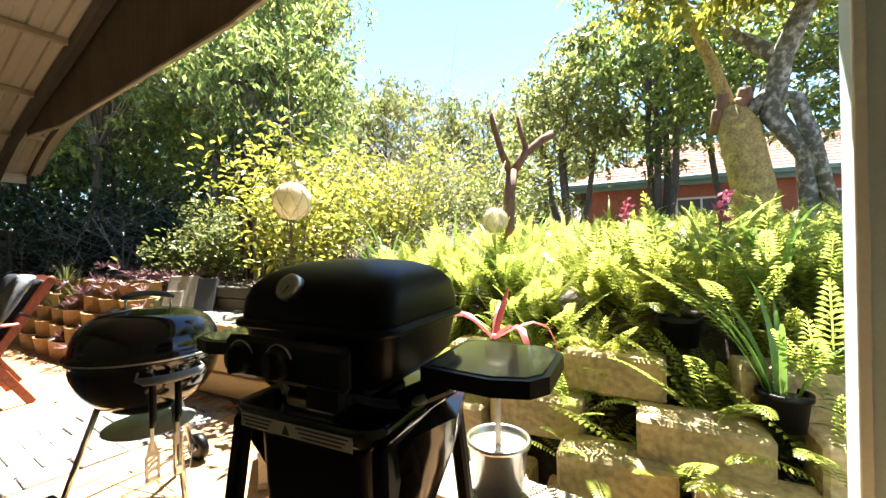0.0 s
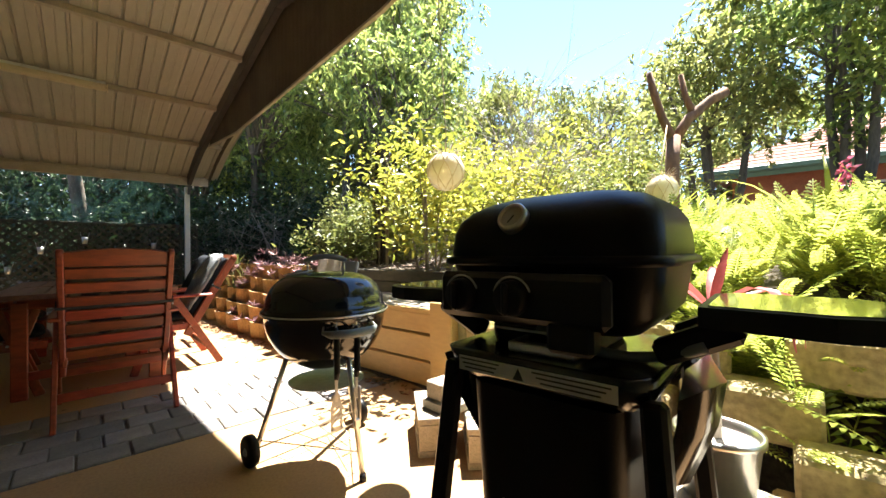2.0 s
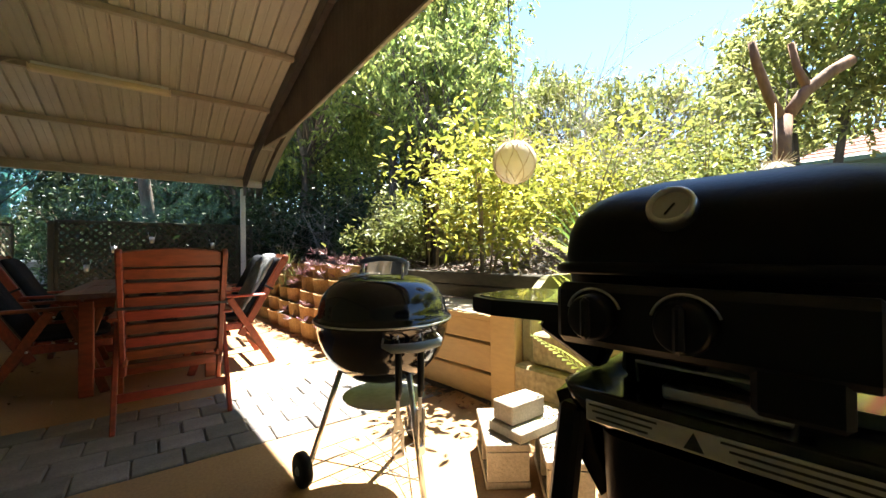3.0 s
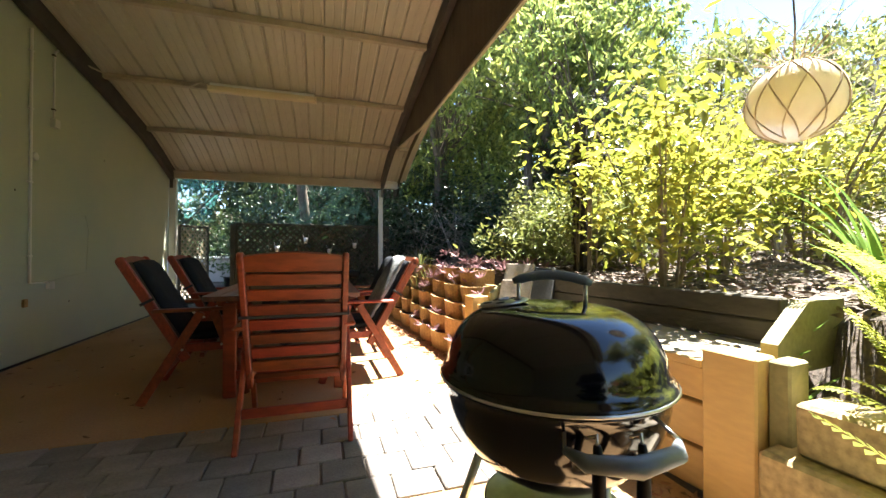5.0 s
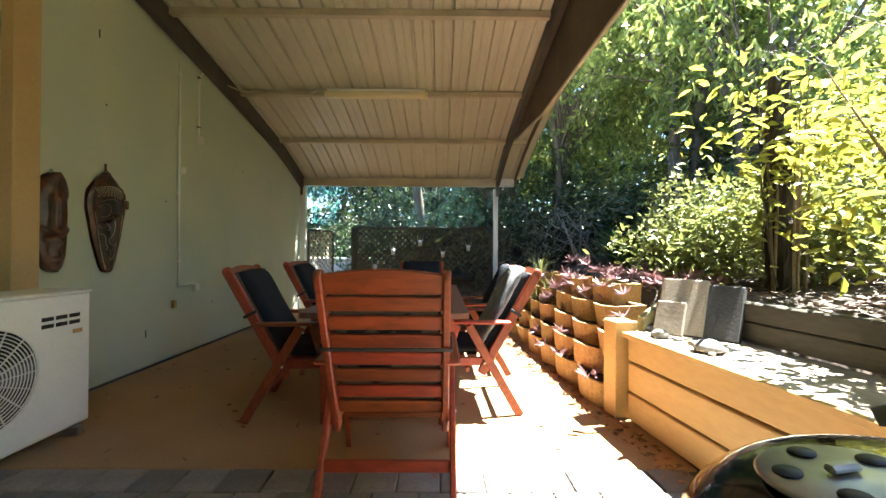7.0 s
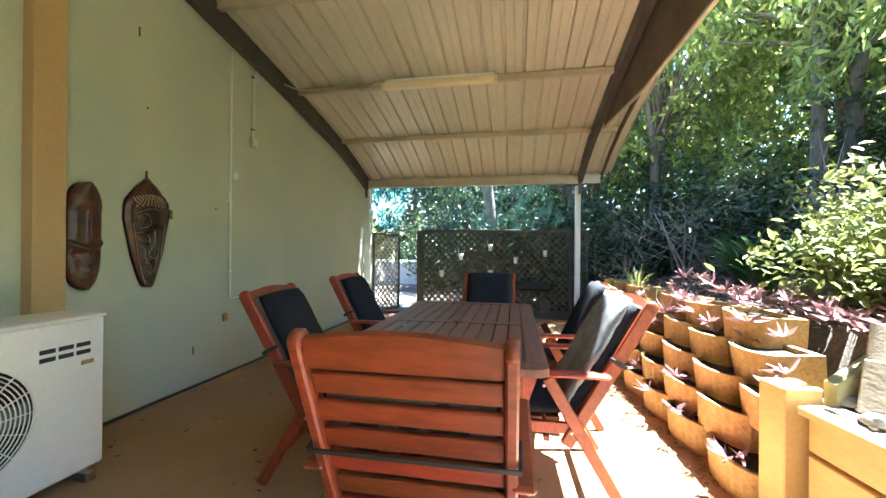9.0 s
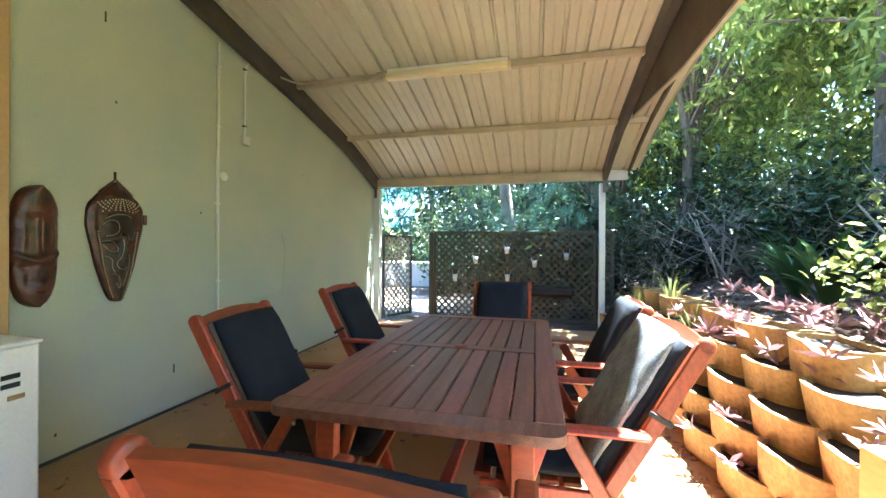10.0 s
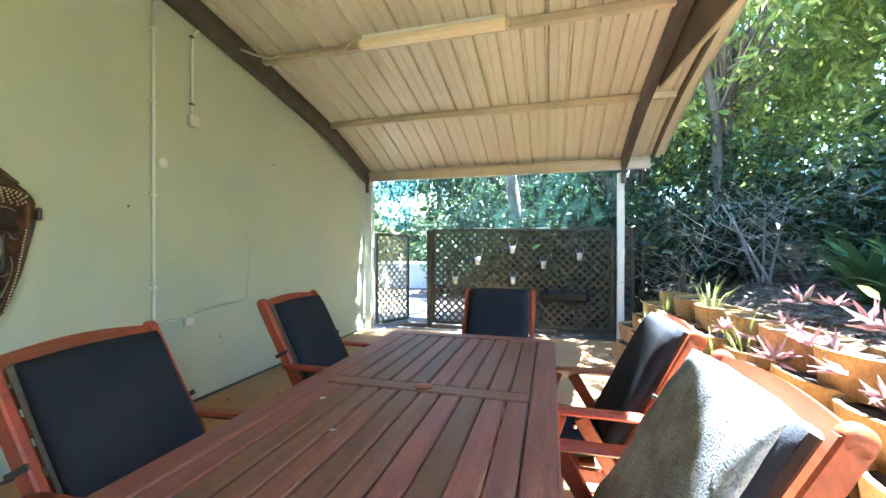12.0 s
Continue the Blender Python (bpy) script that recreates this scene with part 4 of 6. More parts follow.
part("ear", Geo().box((WX + 0.03, 5.385, 1.50), (0.03, 0.022, 0.075), 0.008), M_MASKRED, drop)

# conduits, boxes and the batten light
cond = thing("conduit", "white surface conduit running up the green wall", "conduit")
part("pipe", Geo().tube([(WX + 0.016, 6.07, 3.16), (WX + 0.016, 6.07, 0.74), (WX + 0.016, 6.33, 0.735)], 0.0125, 8), M_WHITE, cond)
for z in (1.0, 1.7, 2.4, 2.95):
    part("saddle", Geo().box((WX + 0.012, 6.07, z), (0.03, 0.05, 0.018), 0.004), M_WHITE, cond)
part("power_outlet", Geo().box((WX + 0.02, 6.36, 0.70), (0.04, 0.075, 0.075), 0.006), M_CREAM, cond, "cream power outlet")
thing("wall_box", "small amber junction box low on the green wall", "junction box", geo=Geo().box((WX + 0.012, 6.02, 0.56), (0.024, 0.05, 0.075), 0.004), material=M_POT)
c2 = thing("conduit", "short cream conduit ending in a small switch box", "conduit")
part("pipe", Geo().tube([(WX + 0.03, 6.50, 3.20), (WX + 0.015, 6.42, 3.10), (WX + 0.014, 6.40, 3.0), (WX + 0.014, 6.40, 2.40)], 0.010, 8), M_WHITE, c2)
part("switch_box", Geo().box((WX + 0.025, 6.40, 2.355), (0.05, 0.085, 0.09), 0.006), M_CREAM, c2, "cream switch box")
for z in (3.06, 2.5):
    part("saddle", Geo().box((WX + 0.012, 6.40, z), (0.026, 0.04, 0.016), 0.003), M_DARK, c2)
thing("wall_sensor", "round white blank plate on the wall", "wall plate",
      geo=Geo().lathe([(0, 0.0), (0.042, 0.0), (0.042, 0.012), (0.03, 0.018), (0, 0.018)], 20, Matrix.Translation((WX, 6.15, 1.96)) @ Matrix.Rotation(math.pi / 2, 4, "Y")), material=M_WHITE)
thing("cable", "thin pale cable stapled along the wall", "cable",
      geo=Geo().tube([(WX + 0.004, 6.42, 0.75), (WX + 0.004, 7.02, 0.80), (WX + 0.004, 7.06, 1.30), (WX + 0.004, 6.99, 1.46)], 0.003, 5), material=M_WALL)
g = Geo()
for y, z in ((4.86, 0.16), (5.65, 0.33), (5.13, 2.85), (7.4, 2.2), (5.9, 1.6), (5.2, 2.3), (6.7, 0.5)):
    g.box((WX + 0.003, y, z), (0.006, 0.012, 0.07 if z > 2.5 or 0.3 < z < 0.4 else 0.018), 0.002)
tagged(thing("wall_stain", "small dark marks on the wall", "stain", geo=g, material=M_DARK), kind="stuff")
bt = thing("batten_light", "cream fluorescent batten light fixed beneath the roof purlin", "light")
zb = roof_z(6.98) - 0.135
part("diffuser", Geo().box((0.217, 6.965, zb - 0.02), (1.29, 0.095, 0.075), 0.018), M_TUBE, bt)
part("base", Geo().box((0.217, 6.985, zb + 0.035), (1.26, 0.06, 0.05), 0.004), M_WHITE, bt)
for x in (-0.43, 0.865):
    part("end_cap", Geo().box((x, 6.965, zb - 0.02), (0.012, 0.10, 0.08), 0.012), M_TUBE, bt)
thing("cable_conduit", "pale cable looping from the wall to the light", "cable",
      geo=Geo().tube([(WX + 0.05, 6.72, 3.16), (WX + 0.14, 6.98, 3.17), (WX + 0.22, 7.07, 3.17), (-0.9, 7.09, 3.165), (-0.66, 7.08, 3.15), (-0.55, 7.03, 3.19), (-0.44, 6.99, 3.17)], 0.011, 8), material=M_PURLIN)


# ---- kettle barbecue ----
KX, KY = 1.53, 2.30
kt = thing("kettle_barbecue", "black enamel kettle barbecue on three metal legs", "barbecue", at=pose(KX, KY, 0))
R0 = 0.277
bowl = [(0.0, 0.455)] + [(R0 * math.sin(a), 0.715 - 0.26 * math.cos(a)) for a in [math.radians(8 + 82 * i / 14) for i in range(15)]] + [(R0 + 0.008, 0.718), (R0 + 0.008, 0.724), (R0 - 0.006, 0.724)]
part("bowl", Geo().lathe(bowl, 48), M_ENAMEL, kt)
lid = [(R0 + 0.004, 0.724), (R0 + 0.013, 0.726), (R0 + 0.013, 0.738), (R0 + 0.004, 0.745)] + [((R0 - 0.004) * math.cos(a) ** 0.52, 0.745 + 0.165 * math.sin(a)) for a in [math.radians(90 * i / 18) for i in range(1, 18)]] + [(0.0, 0.9105)]
kl = part("lid", Geo().lathe(lid, 56), M_ENAMEL, kt)
part("rim_band", Geo().lathe([(R0 + 0.0135, 0.727), (R0 + 0.016, 0.728), (R0 + 0.016, 0.733), (R0 + 0.0135, 0.734)], 56), M_STEEL, kt, "bright steel rim")
# vent disc on the lid
vm = Matrix.Translation((-0.108, 0.060, 0.9085)) @ Matrix.Rotation(radians(-9), 4, Vector((0.49, 0.87, 0)))
g = Geo().lathe([(0.0, 0.004), (0.063, 0.003), (0.067, 0.0), (0.065, -0.003)], 32, vm)
part("vent_disc", g, M_ZINC, kl, "dull aluminium vent disc")
for i in range(5):
    a = 2 * math.pi * i / 5 + 0.3
    part("vent_hole", Geo().lathe([(0.0, 0.0055), (0.0115, 0.0055), (0.012, 0.004)], 14, vm @ Matrix.Translation((0.043 * math.cos(a), 0.043 * math.sin(a), 0))), M_INK, kl)
part("vent_tab", Geo().box((0, 0, 0.009), (0.03, 0.012, 0.008), 0.003, vm), M_ZINC, kl)
# lid handle
hd = Vector((0.80, -0.60, 0)).normalized()
for s in (-1, 1):
    part("handle_post", Geo().tube([hd * 0.085 * s + Vector((0, 0, 0.90)), hd * 0.085 * s + Vector((0, 0, 0.965))], 0.0055, 8), M_STEEL, kl)
arc = [hd * 0.10 * t + Vector((0, 0, 0.984 - 0.020 * t * t)) for t in [-1 + 0.2 * i for i in range(11)]]
part("lid_handle", Geo().tube(arc, [0.008] + [0.0125] * 9 + [0.008], 10), M_HANDLE, kl, "dark grey plastic grip")
# side handle towards the camera and its tool hooks
part("side_handle", Geo().tube([Vector((-0.144, -0.269, 0.675)), Vector((-0.133, -0.314, 0.672)), Vector((-0.055, -0.354, 0.672)), Vector((0.046, -0.343, 0.675)), Vector((0.074, -0.317, 0.680))], [0.008, 0.016, 0.019, 0.016, 0.008], 10), M_HANDLE, kt, "grey plastic side handle")
part("handle_wire", Geo().tube([Vector((-0.121, -0.232, 0.700)), Vector((-0.147, -0.272, 0.675)), Vector((-0.133, -0.314, 0.668))], 0.004, 6), M_STEEL, kt)
part("handle_wire", Geo().tube([Vector((0.082, -0.261, 0.700)), Vector((0.084, -0.312, 0.680))], 0.004, 6), M_STEEL, kt)
feet = (Vector((0.04, -0.26, 0)), Vector((-0.255, 0.22, 0.07)), Vector((0.30, 0.28, 0.07)))
tops = (Vector((0.02, -0.17, 0.56)), Vector((-0.14, 0.10, 0.545)), Vector((0.15, 0.13, 0.545)))
for f_, t_ in zip(feet, tops):
    part("leg", Geo().tube([f_, t_], 0.0125, 12), M_STEEL, kt)
part("foot_cap", Geo().tube([feet[0], feet[0] + Vector((0, 0.004, 0.03))], 0.016, 12), M_PLASTIC, kt)
for f_ in feet[1:]:
    ax = Vector((0.10, 0.02, 0)) * (1 if f_.x > 0 else -1)
    d = (feet[2] - feet[1]).normalized()
    wm = Matrix.Translation(f_ + d * (0.03 if f_.x > 0 else -0.03)) @ d.to_track_quat("Z", "Y").to_matrix().to_4x4()
    w_ = part("wheel", Geo().lathe([(0.02, -0.022), (0.055, -0.024), (0.068, -0.02), (0.074, -0.012), (0.074, 0.012), (0.068, 0.02), (0.055, 0.024), (0.02, 0.022)], 28, wm), M_PLASTIC, kt, "black plastic wheel")
    part("hub_cap", Geo().lathe([(0, 0.03), (0.014, 0.028), (0.02, 0.022), (0.02, -0.022), (0.014, -0.028), (0, -0.03)], 14, wm), M_ZINC, w_)
part("axle", Geo().tube([feet[1], feet[2]], 0.005, 6), M_STEEL, kt)
part("ash_tray", Geo().lathe([(0.0, 0.386), (0.15, 0.388), (0.172, 0.394), (0.175, 0.398), (0.17, 0.398), (0.15, 0.392), (0.0, 0.390)], 40), M_TRAY, kt, "dull round ash catcher")
g = Geo()
for k in range(5):
    t = k / 4
    a = feet[1].lerp(feet[0], 0.12 + 0.7 * t) + Vector((0, 0, 0.10 - 0.02 * t))
    b = feet[2].lerp(feet[0], 0.12 + 0.7 * t) + Vector((0, 0, 0.10 - 0.02 * t))
    part("rack_wire", Geo().tube([a, b], 0.0022, 5), M_STEEL, kt)
for s in (0.25, 0.5, 0.75):
    a = feet[1].lerp(feet[2], s) + Vector((0, 0, 0.045))
    part("rack_wire", Geo().tube([a, feet[0].lerp(a, 0.25) + Vector((0, 0, 0.08))], 0.0022, 5), M_STEEL, kt)
for f_ in feet[1:]:
    part("rack_wire", Geo().tube([f_ + Vector((0, 0, 0.04)), feet[0] + Vector((0, 0.02, 0.12))], 0.003, 5), M_STEEL, kt)
# hanging tools
for k, (dx, dy, slot) in enumerate(((-0.11, -0.315, True), (-0.03, -0.335, False))):
    tl = thing("barbecue_tool", "black-handled steel barbecue tool hanging from the kettle", "tool", group="barbecue tools", at=pose(KX + dx, KY + dy, 0))
    part("handle", Geo().tube([(0, 0, 0.70), (0.004, 0, 0.66), (0.004, 0, 0.52), (0, 0, 0.49)], [0.007, 0.012, 0.013, 0.009], 10), M_PLASTIC, tl)
    part("loop", Geo().tube([(0, 0, 0.70), (0.01, 0.012, 0.712), (0, 0.03, 0.70)], 0.003, 6), M_STEEL, tl)
    part("shaft", Geo().box((0, 0, 0.45), (0.014, 0.004, 0.10), 0.001), M_STEEL, tl)
    if slot:
        bl = part("blade", Geo().prism([(-0.012, 0.43), (0.012, 0.43), (0.022, 0.385), (-0.022, 0.385)], -0.0015, 0.0015, "y"), M_ZINC, tl, "slotted steel turner blade")
        for s_ in (-1, 1):
            part("blade_side", Geo().box((s_ * 0.020, 0, 0.338), (0.010, 0.003, 0.096), 0.001), M_ZINC, bl)
        for i in range(4):
            part("blade_bar", Geo().prism([(-0.016, 0.315 + 0.02 * i), (0.016, 0.335 + 0.02 * i), (0.016, 0.346 + 0.02 * i), (-0.016, 0.326 + 0.02 * i)], -0.0013, 0.0013, "y"), M_ZINC, bl)
        part("blade_edge", Geo().box((0, 0, 0.294), (0.05, 0.003, 0.018), 0.001), M_ZINC, bl)
    else:
        part("tongs", Geo().box((-0.012, 0, 0.38), (0.010, 0.016, 0.14), 0.002).box((0.012, 0, 0.38), (0.010, 0.016, 0.14), 0.002).box((0, 0, 0.30), (0.034, 0.018, 0.04), 0.006), M_STEEL, tl)

# ---- gas barbecue ----
# local frame: front faces -y, width along x
gasm = pose(1.565, 1.02, 0, 0, 0, -90 + 7)
gq = thing("gas_barbecue", "black gas barbecue with a domed hood on a black stand", "barbecue", at=gasm)


def hood_ring(z, hw, f, b, r, n=7):
    """A rounded rectangle at height z: half width hw, front -f, back b, corner radius r."""
    P = []
    for cx, cy, a0 in ((hw - r, b - r, 0), (-hw + r, b - r, 90), (-hw + r, -f + r, 180), (hw - r, -f + r, 270)):
        for i in range(n):
            a = radians(a0 + 90 * i / (n - 1))
            P.append((0.94 * (cx + r * math.cos(a)) - 0.008, 0.96 * (cy + r * math.sin(a)), z))
    return P


def loft(rings, cap=True):
    G = Geo()
    n = len(rings[0])
    V = [p for r in rings for p in r]
    F = [(i * n + j, i * n + (j + 1) % n, (i + 1) * n + (j + 1) % n, (i + 1) * n + j) for i in range(len(rings) - 1) for j in range(n)]
    G.add(V, F, None, True)
    if cap:
        G.add(rings[0], [tuple(range(n))[::-1]], None, False)
        G.add(rings[-1], [tuple(range(n))], None, True)
    return G


part("hood", loft([hood_ring(0.985, 0.252, 0.212, 0.215, 0.06), hood_ring(1.0, 0.253, 0.214, 0.217, 0.06), hood_ring(1.04, 0.250, 0.206, 0.21, 0.06), hood_ring(1.07, 0.243, 0.19, 0.20, 0.06),
                         hood_ring(1.095, 0.226, 0.163, 0.18, 0.065), hood_ring(1.113, 0.198, 0.13, 0.15, 0.07), hood_ring(1.127, 0.150, 0.09, 0.11, 0.07), hood_ring(1.134, 0.075, 0.045, 0.06, 0.035)]), M_MATTE, gq)
part("hood_flange", loft([hood_ring(0.968, 0.263, 0.224, 0.226, 0.065), hood_ring(0.972, 0.268, 0.230, 0.23, 0.068), hood_ring(0.982, 0.268, 0.230, 0.23, 0.068), hood_ring(0.988, 0.255, 0.216, 0.218, 0.06)]), M_MATTE, gq)
part("firebox", loft([hood_ring(0.820, 0.13, 0.12, 0.13, 0.05), hood_ring(0.832, 0.19, 0.16, 0.165, 0.06), hood_ring(0.875, 0.235, 0.19, 0.19, 0.06), hood_ring(0.97, 0.252, 0.21, 0.213, 0.065)]), M_MATTE, gq)
part("burner_box", Geo().box((-0.04, 0.0, 0.806), (0.26, 0.22, 0.056), 0.01), M_MATTE, gq)
part("ignition_box", Geo().box((0.085, -0.222, 0.868), (0.09, 0.05, 0.125), 0.008), M_PLASTIC, gq)
part("control_panel", Geo().box((-0.03, -0.235, 0.905), (0.38, 0.035, 0.10), 0.012), M_PLASTIC, gq)

for x in (-0.15, -0.025):
    km = Matrix.Translation((x, -0.253, 0.905)) @ Matrix.Rotation(math.pi / 2, 4, "X")
    kn = part("knob", Geo().lathe([(0.036, 0.0), (0.035, 0.018), (0.030, 0.026), (0, 0.026)], 24, km), M_PLASTIC, gq)
    part("knob_grip", Geo().box((0, 0, 0.030), (0.014, 0.062, 0.016), 0.005, km), M_PLASTIC, kn)
    arc_ = [km @ Vector((0.043 * math.cos(radians(a)), 0.043 * math.sin(radians(a)), 0.004)) for a in range(20, 165, 12)]
    part("dial_arc", Geo().tube(arc_, 0.0022, 6), M_ZINC, kn, "silver dial arc")
gm = Matrix.Translation((-0.058, -0.190, 1.070)) @ Matrix.Rotation(radians(60), 4, "X")
gz = part("gauge", Geo().lathe([(0.0, 0.006), (0.026, 0.006)], 28, gm), M_FACE, gq, "round thermometer face")
part("gauge_rim", Geo().lathe([(0.026, 0.004), (0.026, 0.011), (0.030, 0.013), (0.034, 0.009), (0.035, 0.0), (0.035, -0.02)], 32, gm), M_STEEL, gz, "chrome bezel")
part("needle", Geo().box((0.003, -0.006, 0.0085), (0.003, 0.022, 0.001), 0.0, gm @ Matrix.Rotation(-0.5, 4, "Z")), M_INK, gz)
# side shelves
for s in (-1, 1):
    P = [(s * 0.27, -0.13), (s * 0.44, -0.155), (s * 0.515, -0.135), (s * 0.545, -0.09), (s * 0.545, 0.09), (s * 0.50, 0.15), (s * 0.30, 0.16), (s * 0.27, 0.13)]
    sh = part("side_shelf", Geo().prism(P, 0.862, 0.898, "z"), M_PLASTIC, gq)
    P2 = [(s * 0.405 + (x - s * 0.405) * 0.90, y * 0.90) for x, y in P]
    part("shelf_top", Geo().prism(P2, 0.898, 0.9005, "z"), M_SHELF, sh, "glossy grey shelf insert")
    part("shelf_arm", Geo().beam((s * 0.20, -0.10, 0.80), (s * 0.33, -0.10, 0.865), 0.05, 0.05, 0.01), M_MATTE, gq)
    part("shelf_arm", Geo().beam((s * 0.20, 0.10, 0.80), (s * 0.33, 0.10, 0.865), 0.05, 0.05, 0.01), M_MATTE, gq)

# lower tray with its silver front strip
part("tray", loft([hood_ring(0.70, 0.20, 0.19, 0.16, 0.05), hood_ring(0.735, 0.235, 0.228, 0.19, 0.06), hood_ring(0.775, 0.245, 0.24, 0.20, 0.06), hood_ring(0.778, 0.235, 0.23, 0.19, 0.055)], True), M_GLOSSBLACK, gq)
part("warning_strip", Geo().box((0.0, -0.2425, 0.752), (0.34, 0.003, 0.032), 0.001), M_LABEL, gq, "silver warning strip")
for x, w in ((-0.115, 0.10), (0.085, 0.15)):
    g = Geo()
    for i in range(3):
        g.box((x, -0.2445, 0.762 - 0.009 * i), (w * (1 - 0.12 * i), 0.001, 0.003), 0.0)
    part("printed_line", g, M_INK, gq)
g = Geo()
tri_ = [(-0.032, 0.740), (-0.008, 0.740), (-0.020, 0.764)]
g.prism(tri_, -0.2450, -0.2441, "y")
part("warning_mark", g, M_INK, gq)
part("drip_tray", Geo().box((0.0, -0.135, 0.784), (0.15, 0.11, 0.008), 0.003).box((0, -0.188, 0.793), (0.15, 0.008, 0.02), 0.003).box((0, -0.082, 0.793), (0.15, 0.008, 0.02), 0.003).box((-0.071, -0.135, 0.793), (0.008, 0.098, 0.02), 0.003).box((0.071, -0.135, 0.793), (0.008, 0.098, 0.02), 0.003), M_STEEL, gq, "bright foil drip tray")
part("tray_wire", Geo().tube([(-0.12, -0.16, 0.79), (-0.12, -0.17, 0.825), (0.06, -0.17, 0.825), (0.06, -0.16, 0.79)], 0.003, 6), M_STEEL, gq)
hose = [Vector((-0.02 + 0.30 * t, -0.16 + 0.06 * math.sin(t * 2.6), 0.835 - 0.05 * math.sin(t * 3.0))) for t in [i / 14 for i in range(15)]]
part("gas_hose", Geo().tube(hose, [0.010 + 0.001 * (i % 2) for i in range(15)], 10), M_HANDLE, gq, "ribbed grey gas hose")
# cloth-like cabinet front and the legs
part("cabinet", loft([hood_ring(0.02, 0.16, 0.17, 0.13, 0.04), hood_ring(0.70, 0.185, 0.205, 0.15, 0.05)]), M_MATTE, gq, "black fabric cylinder cover")
for s in (-1, 1):
    for yy in (-0.20, 0.16):
        part("leg", Geo().beam((s * 0.275, yy * 1.35, 0.0), (s * 0.215, yy, 0.74), 0.042, 0.038, 0.008, up=(0, 1, 0)), M_MATTE, gq)
    part("side_panel", loft([[(s * 0.20, -0.13, 0.55), (s * 0.235, 0.0, 0.52), (s * 0.20, 0.13, 0.55), (s * 0.19, 0.0, 0.55)], [(s * 0.24, -0.17, 0.66), (s * 0.285, 0.0, 0.65), (s * 0.24, 0.17, 0.66), (s * 0.22, 0, 0.66)], [(s * 0.25, -0.2, 0.75), (s * 0.30, 0.0, 0.74), (s * 0.25, 0.18, 0.75), (s * 0.23, 0, 0.75)]]), M_GLOSSBLACK, gq)
# maker's mark as bars
for i in range(8):
    part("maker_mark", Geo().box((-0.085 + 0.021 * i, -0.1935, 0.44), (0.013, 0.002, 0.026), 0.0), M_PRINT, gq)

# ---- things by the garden edge ----
BES = (0.39, 0.19, 0.19)


def besser(at, m_=M_BESSER):
    o = thing("concrete_block", "pale hollow concrete building block on the patio floor", "block", group="concrete blocks", at=at)
    L_, W_, H_ = BES
    t = 0.032
    part("shell", Geo().box((0, W_ / 2 - t / 2, H_ / 2), (L_, t, H_), 0.004).box((0, -W_ / 2 + t / 2, H_ / 2), (L_, t, H_), 0.004), m_, o)
    for x in (-L_ / 2 + t / 2, 0, L_ / 2 - t / 2):
        part("web", Geo().box((x, 0, H_ / 2), (t, W_ - 2 * t - 0.002, H_ - 0.01), 0.003), m_, o)
    return o


ON_SIDE = pose(0, BES[2] / 2, BES[1] / 2, 90)
besser(pose(2.05, 2.12, 0, 0, 0, 55) @ ON_SIDE)
besser(pose(2.16, 1.86, 0, 0, 0, 48) @ ON_SIDE)
thing("concrete_block", "flat pale concrete paver on the block stack", "block", group="concrete blocks",
      geo=Geo().box((2.14, 2.02, 0.215), (0.34, 0.20, 0.045), 0.005), material=M_BESSER)
thing("concrete_block", "small pale solid concrete brick on the block stack", "block", group="concrete blocks",
      geo=Geo().box((2.10, 2.05, 0.284), (0.22, 0.12, 0.09), 0.006), material=M_BESSER)
besser(pose(2.10, 1.32, 0, 0, 0, 84))
besser(pose(2.13, 0.62, 0, 0, 0, 90))
thing("concrete_block", "long pale concrete slab bridging two blocks", "block", group="concrete blocks",
      geo=Geo().box((2.12, 0.92, 0.215), (0.26, 1.1, 0.045), 0.006), material=M_BESSER)


def pot(name, label, at, r, h, m_, soil=M_SOIL, rim=0.012):
    o = thing(name, label, "pot", at=at, group="garden pots")
    part("shell", Geo().lathe([(0, 0), (r * 0.8, 0), (r * 0.98, h - 0.02), (r + rim * 0.6, h - 0.02), (r + rim * 0.6, h), (r - 0.006, h), (r * 0.9, h * 0.86)], 32), m_, o)
    part("soil", Geo().lathe([(0, h * 0.88), (r * 0.93, h * 0.86)], 24), soil, o)
    return o


pot("plant_pot", "shiny steel pot with pale gravel on a concrete slab", pose(2.13, 0.86, 0.238), 0.115, 0.20, M_STEEL, M_PEBBLE)
pot("plant_pot", "dull grey plastic pot on the concrete slab", pose(2.10, 1.25, 0.238), 0.10, 0.20, M_BESSER)
pot("plant_pot", "black plastic nursery pot behind the blocks", pose(2.86, 0.28, 0.70), 0.09, 0.13, M_PLASTIC)
pot("plant_pot", "black plastic nursery pot on a block", pose(2.58, -0.04, 0.505), 0.075, 0.13, M_PLASTIC)
cord = thing("cordyline", "thin red-leaved cordyline stem in the steel pot", "plant", at=pose(2.13, 0.86, 0.41))
part("stem", Geo().tube([(0, 0, 0), (0.005, 0.0, 0.2), (0.0, 0.01, 0.42)], [0.013, 0.011, 0.009], 8), M_TWIG, cord)
